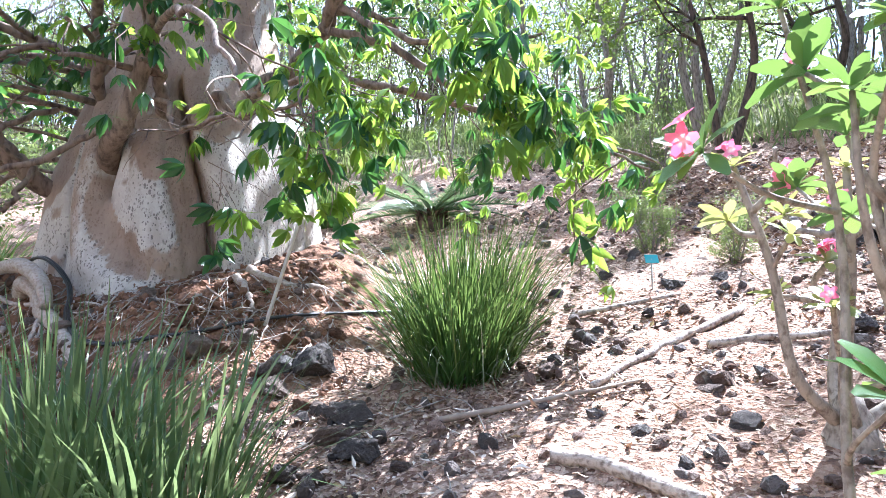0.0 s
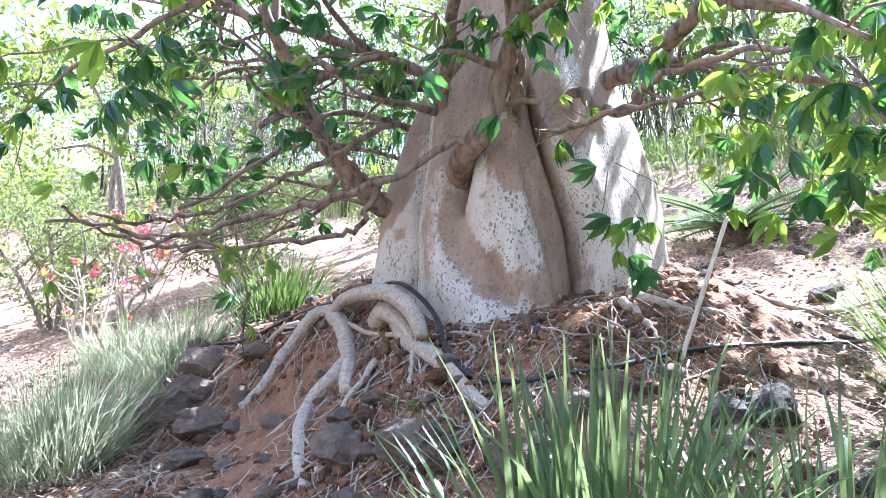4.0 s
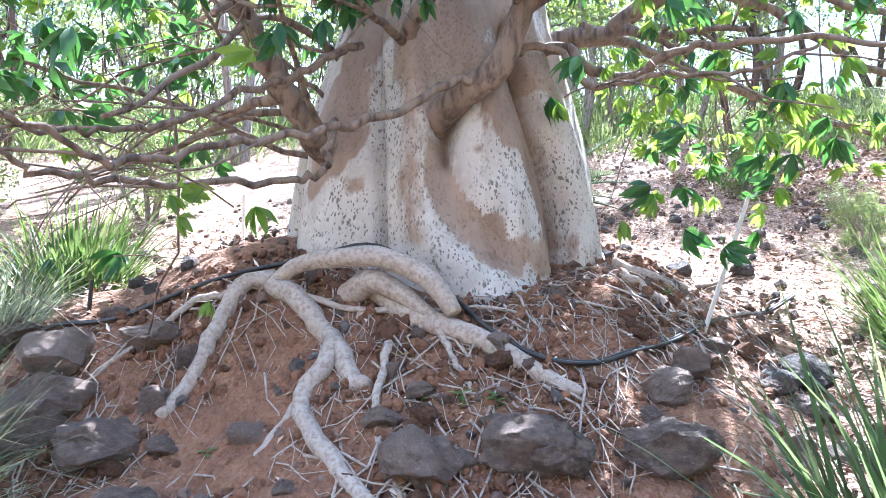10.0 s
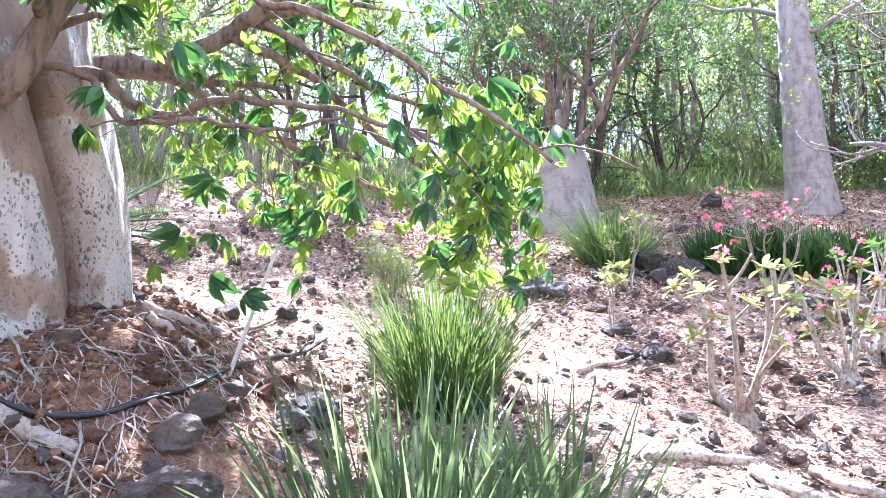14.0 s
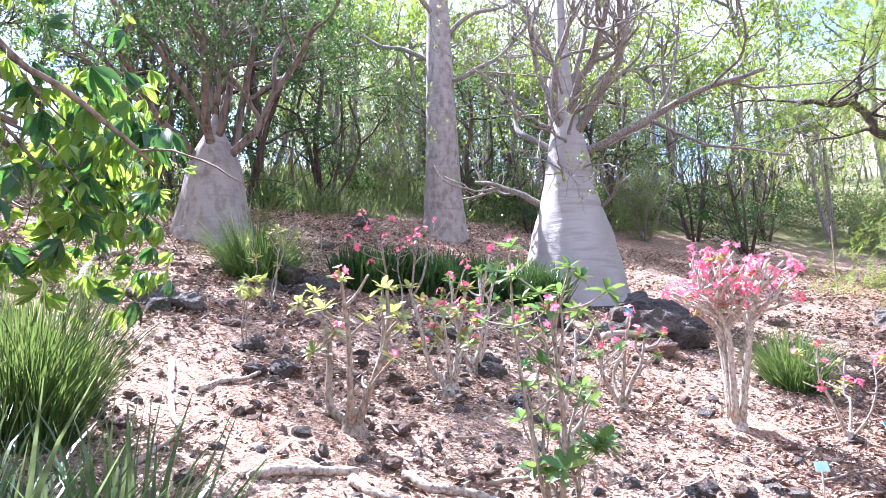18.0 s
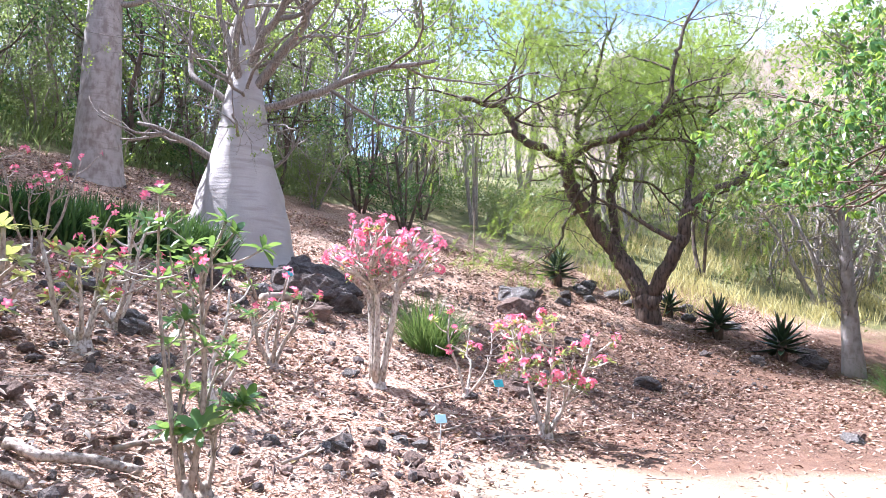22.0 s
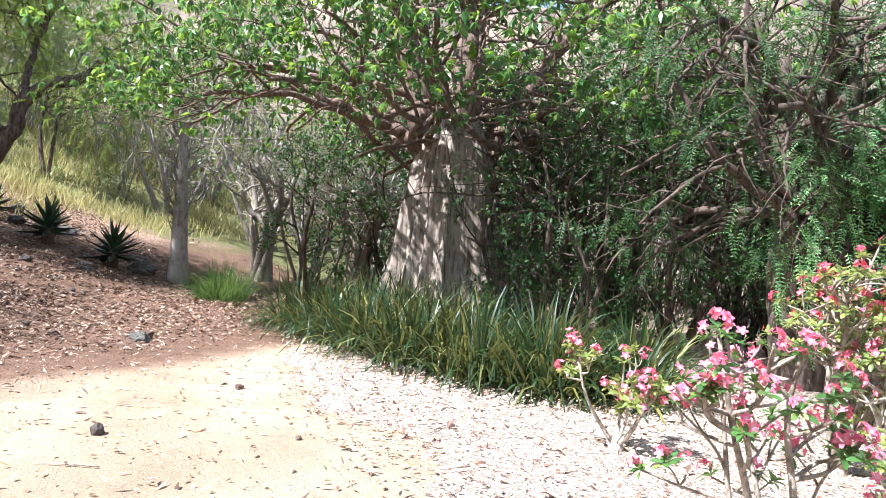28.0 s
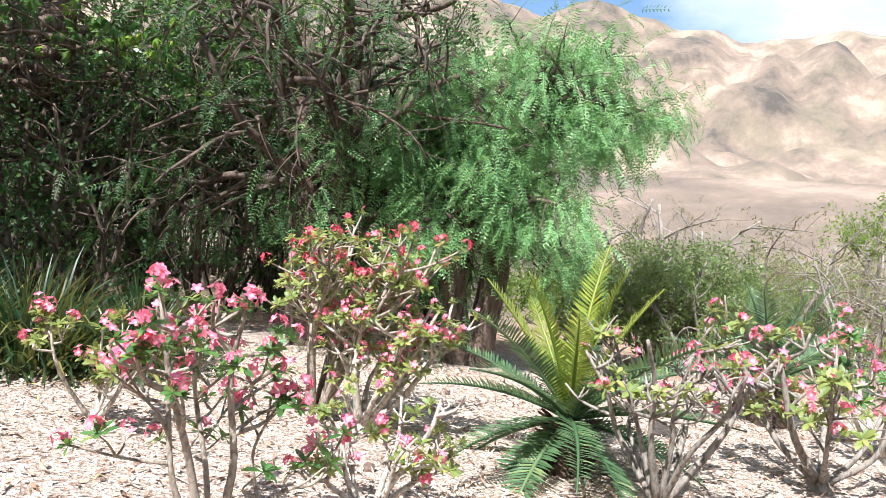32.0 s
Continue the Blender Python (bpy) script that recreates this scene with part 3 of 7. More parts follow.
def grow(rng, start, way, length, radius, level, out, tips, up=0.15, wander=0.25, kids=(3, 5), shrink=0.62, spread=0.9, droop=0.0):
    """Branches as lines: (points, first radius, last radius, level)."""
    n = max(4, int(5 + 2 * level))
    p, d = np.array(start, float), np.array(way, float)
    d /= np.linalg.norm(d)
    pts = [p.copy()]
    for k in range(n):
        d = d + rng.normal(size=3) * wander / math.sqrt(n) + np.array([0, 0, up - droop * k / n]) / n * 2
        d /= np.linalg.norm(d)
        p = p + d * length / n
        pts.append(p.copy())
    pts = np.array(pts)
    end = radius * (0.45 if level else 0.3)
    out.append((pts, radius, end, level))
    if level == 0:
        for k in range(1, len(pts)):
            tips.append((pts[k], pts[k] - pts[k - 1]))
        return
    count = int(rng.integers(kids[0], kids[1] + 1))
    for k in range(count):
        t = 0.35 + 0.65 * (k + rng.random()) / count
        i = min(len(pts) - 2, int(t * (len(pts) - 1)))
        a = pts[i] + (pts[i + 1] - pts[i]) * rng.random()
        along = pts[i + 1] - pts[i]
        along /= np.linalg.norm(along)
        side = np.cross(along, rng.normal(size=3))
        side /= np.linalg.norm(side)
        way2 = along * (1 - 0.45 * spread) + side * spread * rng.uniform(0.6, 1.1)
        r = (radius + (end - radius) * t) * rng.uniform(0.5, 0.72)
        grow(rng, a, way2, length * shrink * rng.uniform(0.75, 1.2), r, level - 1, out, tips, up, wander, kids, shrink, spread, droop)


def ground_z(x, y):
    """Height of the ground: a path that curves round the foot of a hill, and a mound under the great tree."""
    x, y = np.asarray(x, float), np.asarray(y, float)
    s = np.hypot(x + 9.94, y + 15.3) - 17.7
    k = s - 1.1
    rise = np.where(k < 12, np.log1p(np.exp(np.minimum(2.5 * k, 40))) / 2.5, k)
    z = 0.30 * np.minimum(rise, 30) + 0.006 * np.clip(s - 3, 0, 15) ** 2
    r = np.hypot((x + 2.2) / 1.9, (y - 5.9) / 2.0)
    bank = 0.47 * smoothstep(4.72, 5.5, y) * smoothstep(7.6, 6.2, y) * smoothstep(-5.3, -4.5, x) * smoothstep(-2.5, -4.1, x)
    return z + 0.6 * smoothstep(1.2, 0.45, r) + bank


def on_ground(x, y, lift=0.0):
    return Vector((x, y, float(ground_z(x, y)) + lift))

# ---------------------------------------------------------------- land: one sheet from the path to the crater's rim
def build_ground():
    cx, cy = -2.0, 1.5
    na = 560
    radii = np.concatenate([[0.0], np.geomspace(0.35, 22, 200), np.geomspace(22.6, 760, 150)])
    th = np.arange(na) * 2 * math.pi / na
    r, a = np.meshgrid(radii, th, indexing="ij")
    x, y = cx + r * np.cos(a), cy + r * np.sin(a)
    s = np.hypot(x + 9.94, y + 15.3) - 17.7
    near = ground_z(x, y)
    rough = smoothstep(0.3, 1.6, s) + 0.15
    fade = 1 - smoothstep(14, 40, r)
    lumps = (fractal(x * 1.7, y * 1.7, 3, 3) - 0.5) * 0.10 + (fractal(x * 7, y * 7, 3, 9) - 0.5) * 0.055
    near = near + lumps * rough * fade
    # the crater's wall, gullied, all round
    high = 84 + 36 * np.cos(a + 1.9) + 44 * (fractal(a * 4.5 + 4, a * 0 + 1, 5, 21) - 0.5)
    rim = 330 + 40 * np.sin(2 * a)
    up = np.clip((r - 130) / (rim - 130), 0, 1)
    bend = 26 * (fractal(x * 0.011, y * 0.011, 3, 8) - 0.5)
    gully = np.abs(fractal((x + bend) * 0.021, (y - bend) * 0.021, 4, 5) - 0.5) * 2
    fine = np.abs(fractal((x - bend) * 0.055, (y + bend) * 0.055, 3, 15) - 0.5) * 2
    wall = high * up**1.35 * (0.62 + 0.75 * gully * (1 - up) ** 0.6 + 0.22 * fine * (1 - up) + 0.38 * up)
    over = np.clip((r - rim) / 300, 0, 1)
    z = near * (1 - smoothstep(60, 160, r) * 0.4) + wall * (1 - 0.6 * over) - 1.2 * smoothstep(9, 40, r) * (s < 0)
    z += (fractal(x * 0.02, y * 0.02, 3, 31) - 0.5) * 7 * smoothstep(30, 120, r)
    v = np.stack([x, y, z], -1).reshape(-1, 3)
    i, j = np.meshgrid(np.arange(len(radii) - 1), np.arange(na), indexing="ij")
    k = (j + 1) % na
    f = np.stack([i * na + j, (i + 1) * na + j, (i + 1) * na + k, i * na + k], -1).reshape(-1, 4)
    f = f[na:]
    cap = [[na + j, na + (j + 1) % na, 0] for j in range(na)]
    me = bpy.data.meshes.new("ground")
    me.from_pydata(v.tolist(), [], f.tolist() + cap)
    me.materials.append(M_GROUND)
    me.polygons.foreach_set("use_smooth", np.ones(len(me.polygons), bool))
    wob = (fractal(x * 0.8, y * 0.8, 3, 40) - 0.5) * 1.4
    side = smoothstep(-3.0, -3.6, s + wob)
    path = smoothstep(1.5, 0.7, s + wob) * (1 - side) * (1 - smoothstep(25, 40, r))
    # pale dust fades out here: reddish litter, and tree shade put into the colour
    path = path * (1 - 0.95 * smoothstep(1.2, 2.8, x + 0.8 * wob) * smoothstep(-2.0, -3.4, y))
    mulch = side * (1 - smoothstep(9, 16, r))
    grass = np.clip(smoothstep(13.5, 15.5, s + wob) * smoothstep(-16, -6, x * 0.2 + y) + smoothstep(17, 26, r) * smoothstep(-22, -12, y + 0.9 * x), 0, 1)
    zone = np.stack([path, mulch, grass, np.ones_like(path)], -1).reshape(-1, 4)
    at = me.attributes.new("zone", "FLOAT_COLOR", "POINT")
    at.data.foreach_set("color", zone.astype(np.float32).ravel())
    at = me.attributes.new("wall", "FLOAT", "POINT")
    at.data.foreach_set("value", np.maximum(smoothstep(0.05, 0.3, up + 0.15 * (gully - 0.5)), smoothstep(18, 40, r) * smoothstep(-14, -22, y + 0.9 * x)).astype(np.float32).ravel())
    scar = 0.6 * (1 - gully) + 0.4 * (1 - fine)
    at = me.attributes.new("scar", "FLOAT", "POINT")
    at.data.foreach_set("value", scar.astype(np.float32).ravel())
    rr = np.hypot((x + 2.5) / 2.2, (y - 5.5) / 2.0)
    # where the darker litter lies; it stands in for uncast shade as well
    shaded_duff = smoothstep(0.6, 3.0, x + 0.9 * wob) * smoothstep(-1.4, -2.8, y + 0.5 * wob) * smoothstep(6.5, 2.0, s) * (1 - mulch)
    at = me.attributes.new("shaded_duff", "FLOAT", "POINT")
    at.data.foreach_set("value", shaded_duff.astype(np.float32).ravel())
    soil = 0.9 * smoothstep(1.3, 0.8, rr + wob * 0.3)
    at = me.attributes.new("soil", "FLOAT", "POINT")
    at.data.foreach_set("value", soil.astype(np.float32).ravel())
    return tagged(new("ground", me), "reddish-brown earth with leaf litter, a dusty path and dry hills", "ground", kind="structure")


build_ground()


def kept_off(x, y):
    """Distance from the middle of the path, up the slope."""
    s = np.hypot(x + 9.94, y + 15.3) - 17.7
    return s


def litter():
    rng = np.random.default_rng(11)
    shapes = [blade(1.0, 0.42, (0.2, 1.0, 0.05), 0.3, 0.3, 2), scale_leaf(1.0, 0.5, 0.2), scale_leaf(1.0, 0.22, -0.15), scale_leaf(1.0, 0.7, 0.3)]
    m = Mesh()
    for kind, shape in enumerate(shapes):
        n = (16000, 52000, 52000, 52000)[kind]
        rad = 9.5 * rng.random(n) ** 0.62 + 0.4
        ang = rng.random(n) * 2 * math.pi
        x, y = -1.0 + rad * np.cos(ang) * 1.15, 0.8 + rad * np.sin(ang)
        s = kept_off(x, y)
        dense = np.where(s > 0.9, 1.0, np.where(s > -2.9, 0.16, 0.85))
        mound = np.hypot((x + 2.2) / 1.9, (y - 5.6) / 2.0)
        dense = dense * np.where(mound < 1.0, 0.22, 1.0) * (0.35 + 0.9 * fractal(x * 1.1, y * 1.1, 3, 70))
        ok = rng.random(n) < dense
        x, y = x[ok], y[ok]
        z = ground_z(x, y) + rng.uniform(0.0, 0.03, len(x))
        zax = np.stack([rng.normal(0, 0.35, len(x)), rng.normal(0, 0.35, len(x)), np.ones(len(x))], -1)
        scatter(m, shape, np.stack([x, y, z], -1), turns(zax, rng), rng.uniform(*((0.035, 0.085), (0.018, 0.06), (0.03, 0.11), (0.012, 0.045))[kind], len(x)))
    tagged(new("leaf_litter", m.made("leaf_litter", M_CHIP, False)), "dry tan and brown fallen leaves and bark chips covering the earth", "leaf litter", kind="stuff")
    n = 170000
    x, y = rng.uniform(2.5, 16.0, n), rng.uniform(-12.5, 10.5, n)
    s = kept_off(x, y)
    dense = np.where(s > 0.6, 1.0, np.where(s > -2.9, 0.5 * smoothstep(1.8, 4.0, x), 0.6)) * (s < 14.5) * (0.3 + 0.9 * fractal(x * 1.1, y * 1.1, 3, 71))
    ok = rng.random(n) < dense
    x, y = x[ok], y[ok]
    zax = np.stack([rng.normal(0, 0.4, len(x)), rng.normal(0, 0.4, len(x)), np.ones(len(x))], -1)
    at = np.stack([x, y, ground_z(x, y) + rng.uniform(0.0, 0.03, len(x))], -1)
    rot, size = turns(zax, rng), rng.uniform(0.03, 0.10, len(x))
    russet = rng.random(len(x)) < smoothstep(0.5, -2.5, y + 0.15 * x - 1.0) * 0.85 + 0.12
    for pick, material, label in ((russet, M_CHIPRED, "russet fallen leaves and chips along the path's edge"), (~russet, M_CHIP, "tan fallen leaves and chips on the upper slope")):
        m = Mesh()
        scatter(m, shapes[1], at[pick], rot[pick], size[pick])
        tagged(new("leaf_litter", m.made("leaf_litter", material, False)), label, "leaf litter", kind="stuff")
    m = Mesh()
    for k in range(650):
        rad, ang = 7.5 * rng.random() ** 0.7 + 0.8, rng.random() * 6.283
        x, y = -0.5 + rad * math.cos(ang), 1.8 + rad * math.sin(ang)
        s = float(kept_off(x, y))
        if -3.2 < s < 0.8 and rng.random() < 0.9:
            continue
        a, ln = rng.random() * 6.283, rng.uniform(0.12, 0.55)
        q = np.array([[x + (t - 0.5) * ln * math.cos(a + 0.5 * t * rng.normal()), y + (t - 0.5) * ln * math.sin(a), 0] for t in (0, 0.35, 0.7, 1.0)])
        q[:, 2] = ground_z(q[:, 0], q[:, 1]) + rng.uniform(0.005, 0.03)
        tube(m, q, (rng.uniform(0.003, 0.008), 0.002), 4)
    tagged(new("fallen_twigs", m.made("fallen_twigs", M_LOG)), "pale dry twigs strewn over the litter", "twigs", kind="stuff")


def rock_shape(seed, detail=3, cuts=11):
    rng = np.random.default_rng(seed)
    bm = bmesh.new()
    bmesh.ops.create_icosphere(bm, subdivisions=detail, radius=1.0)
    planes = []
    for k in range(cuts):
        d = Vector(rng.normal(size=3)).normalized()
        planes.append((d, rng.uniform(0.45, 0.85)))
    for v in bm.verts:
        p = v.co.copy()
        for d, h in planes:
            over = p.dot(d) - h
            if over > 0:
                p -= d * over * 0.97
        n1 = noise.noise(p * 2.2 + Vector((seed, 0, 0)))
        n2 = noise.noise(p * 6.0 + Vector((0, seed, 0)))
        n3 = noise.noise(p * 13.0 + Vector((0, seed, 5)))
        v.co = p * (1 + 0.16 * n1 + 0.11 * n2 + 0.06 * n3)
    me = bpy.data.meshes.new("rock")
    bm.to_mesh(me)
    bm.free()
    return me


ROCKS = {}


def rock(x, y, size, seed=0, material=None, flat=0.7, sink=0.35, label="", group="lava rocks on the slope"):
    material = material or M_ROCK
    key = (seed % 7, material.name, size < 0.2)
    if key not in ROCKS:
        me = rock_shape(seed % 7 + 1, 3 if size < 0.2 else 4)
        me.materials.append(material)
        ROCKS[key] = me
    rng = random.Random(seed * 13 + int(x * 100))
    ob = new("rock", ROCKS[key])
    r = size / 2
    sx, sy, sz = r * rng.uniform(0.85, 1.25), r * rng.uniform(0.8, 1.1), r * flat
    ob.matrix_basis = pose(x, y, float(ground_z(x, y)) + sz * (1 - 2 * sink) * 0.8, rng.uniform(-15, 15), rng.uniform(-15, 15), rng.uniform(0, 360)) @ Matrix.Diagonal((sx, sy, sz, 1))
    return tagged(ob, label or "dark pitted lava rock half sunk in the litter", "rock", group)


def pebbles():
    rng = np.random.default_rng(5)
    bm = bmesh.new()
    bmesh.ops.create_icosphere(bm, subdivisions=1, radius=0.5)
    v = np.array([p.co[:] for p in bm.verts])
    f = np.array([[q.index for q in p.verts] for p in bm.faces])
    bm.free()
    for name, material, n, lo, hi in (("gravel", M_ROCKRED, 12600, 0.02, 0.10), ("dark_gravel", M_ROCK, 3300, 0.03, 0.14)):
        m = Mesh()
        for k in range(3):
            shape = (v * (1 + 0.45 * (rng.random((len(v), 1)) - 0.5)), f)
            q = n // 3
            rad, ang = 11.5 * rng.random(q) ** 0.6, rng.random(q) * 2 * math.pi
            x, y = 2.2 + rad * np.cos(ang), 1.2 + rad * np.sin(ang)
            s = kept_off(x, y)
            ok = rng.random(q) < np.where(s > 1.0, 1.0, np.where(s > -3, 0.012, 0.015)) * (0.25 + 1.1 * fractal(x * 0.9, y * 0.9, 3, 91))
            x, y = x[ok], y[ok]
            size = lo + (hi - lo) * rng.random(len(x)) ** 2.2
            z = ground_z(x, y) + size * 0.15
            zax = np.stack([rng.normal(0, 0.5, len(x)), rng.normal(0, 0.5, len(x)), np.ones(len(x))], -1)
            scatter(m, shape, np.stack([x, y, z], -1), turns(zax, rng), size[:, None] * rng.uniform(0.6, 1.2, (len(x), 3)))
        tagged(new(name, m.made(name, material, False)), "small broken lava stones among the litter", "gravel", kind="stuff")


def clods():
    """Crumbs and lumps of red earth on the mound's broken face."""
    rng = np.random.default_rng(6)
    bm = bmesh.new()
    bmesh.ops.create_icosphere(bm, subdivisions=1, radius=0.5)
    v = np.array([p.co[:] for p in bm.verts])
    f = np.array([[q.index for q in p.verts] for p in bm.faces])
    bm.free()
    m = Mesh()
    for k in range(4):
        shape = (v * (1 + 0.5 * (rng.random((len(v), 1)) - 0.5)), f)
        q = 1700
        x, y = rng.uniform(-4.9, -0.6, q), rng.uniform(3.75, 5.7, q)
        ok = rng.random(q) < smoothstep(1.25, 0.8, np.hypot((x + 2.6) / 2.2, (y - 5.2) / 1.7)) * (0.3 + fractal(x * 2.2, y * 2.2, 2, 17))
        x, y = x[ok], y[ok]
        size = 0.012 + 0.075 * rng.random(len(x)) ** 3
        zax = np.stack([rng.normal(0, 0.5, len(x)), rng.normal(0, 0.5, len(x)), np.ones(len(x))], -1)
        scatter(m, shape, np.stack([x, y, ground_z(x, y) + size * 0.12], -1), turns(zax, rng), size[:, None] * rng.uniform(0.6, 1.2, (len(x), 3)))
    tagged(new("earth_clods", m.made("earth_clods", M_CLOD, False)), "crumbled lumps of red earth on the mound's broken face", "earth", kind="stuff")

# ---------------------------------------------------------------- kinds of plants
def grass_clump(name, x, y, height, width, count, material, label, seed, blade_w=0.011, arch=0.55, category="grass", lean=1.0, group="tussocks of grass"):
    rng = np.random.default_rng(seed)
    n, segs = count, 5
    ang = rng.random(n) * 2 * math.pi
    rad = width * 0.27 * np.sqrt(rng.random(n))
    bx, by = x + rad * np.cos(ang), y + rad * np.sin(ang)
    tilt = (rad / (width * 0.27) * 0.75 + rng.normal(0, 0.3, n)).clip(-0.4, 1.5) * lean * width / height * 0.48
    out = ang + rng.normal(0, 0.5, n)
    ln = height * rng.uniform(0.35, 1.15, n) ** 0.8
    bend = np.abs(rng.normal(arch, 0.45, n)) * (0.35 + tilt)
    t = np.linspace(0, 1, segs + 1)
    a0 = tilt[:, None] + bend[:, None] * (t[None] ** 1.6) * 1.6
    step = ln[:, None] / segs
    h = np.concatenate([np.zeros((n, 1)), np.cumsum(np.sin(a0[:, :-1]) * step, 1)], 1)
    z = np.concatenate([np.zeros((n, 1)), np.cumsum(np.cos(a0[:, :-1]) * step, 1)], 1)
    px, py = bx[:, None] + h * np.cos(out)[:, None], by[:, None] + h * np.sin(out)[:, None]
    pz = ground_z(bx, by)[:, None] - 0.02 + z
    pz = np.maximum(pz, ground_z(px, py) + 0.01)
    w = blade_w * rng.uniform(0.6, 1.3, n)[:, None] * np.interp(t, (0, 0.2, 0.6, 1), (0.7, 1, 0.85, 0.08))[None] / 2
    face = out + math.pi / 2 + rng.normal(0, 0.5, n)
    dx, dy = np.cos(face)[:, None] * w, np.sin(face)[:, None] * w
    left = np.stack([px - dx, py - dy, pz], -1)
    right = np.stack([px + dx, py + dy, pz], -1)
    v = np.concatenate([left, right], 1).reshape(-1, 3)
    i = np.arange(segs)
    q = np.stack([i, i + 1, i + 1 + segs + 1, i + segs + 1], -1)
    f = (q[None] + (np.arange(n) * 2 * (segs + 1))[:, None, None]).reshape(-1, 4)
    m = Mesh()
    m.add(v, f)
    base = on_ground(x, y)
    me = m.made(name, material, True, "", base)
    ob = new(name, me)
    ob.location = base
    return tagged(ob, label, category, group, "stuff")


def flower_mesh(material, seed):
    rng = np.random.default_rng(seed)
    m = Mesh()
    for k in range(5):
        one = blade(1.0, 0.78, (0.25, 0.55, 0.95, 1.0, 0.45), 0.25, 0.12, 2)
        v, f = turned(one, rng.uniform(-8, 8), -28 + rng.uniform(-8, 8), k * 72 + rng.uniform(-6, 6))
        t = np.linspace(0, 1, 3)
        m.add(v, f, np.concatenate([t * 0.9, t * 1.1, t * 1.1]))
    n = 8
    a = np.arange(n) * 2 * math.pi / n
    tubev = np.concatenate([np.stack([0.12 * np.cos(a), 0.12 * np.sin(a), 0 * a], -1), np.stack([0.06 * np.cos(a), 0.06 * np.sin(a), 0 * a - 0.5], -1)])
    k = np.arange(n)
    m.add(tubev, np.stack([k, (k + 1) % n, (k + 1) % n + n, k + n], -1), np.full(2 * n, 0.5))
    return m.made("flower", material, True, "rim")


def cluster_mesh(material, seed, count):
    """A head of several blossoms."""
    rng = np.random.default_rng(seed)
    one = flower_mesh(material, seed)
    v = np.array([p.co[:] for p in one.vertices])
    f = [list(p.vertices) for p in one.polygons]
    t = np.array([d.value for d in one.attributes["rim"].data])
    m = Mesh()
    for k in range(count):
        d = rng.normal(size=3) + (0, 0, 0.9)
        d /= np.linalg.norm(d)
        rot = turns(d[None], rng)[0]
        m.add(v @ rot.T * rng.uniform(0.8, 1.1) + d * (0.95 if count > 1 else 0.2), f, t)
    bpy.data.meshes.remove(one)
    return m.made("flower_head", material, True, "rim")


def rosette_mesh(material, seed, count=11, wide=0.42, up=35):
    rng = np.random.default_rng(seed)
    m = Mesh()
    for k in range(count):
        s = rng.uniform(0.6, 1.1)
        one = blade(s, wide * s, (0.12, 0.4, 0.8, 1.0, 0.9, 0.3), rng.uniform(0.1, 0.35), 0.12, 4)
        m.add(*turned(one, rng.uniform(-12, 12), rng.uniform(-up - 25, up - 30), k * 137.5 + rng.uniform(-15, 15), (0, 0, 0.12 * k / count)))
    return m.made("leaf_rosette", material)


ROSETTES = {m.name: [rosette_mesh(m, 100 + k, 9 + 2 * k) for k in range(3)] for m in (M_ADLEAF, M_ADPALE)}
HEADS = {m.name: [cluster_mesh(m, 200 + k, (1, 3, 5)[k]) for k in range(3)] for m in (M_PINK, M_ROSE, M_RED)}


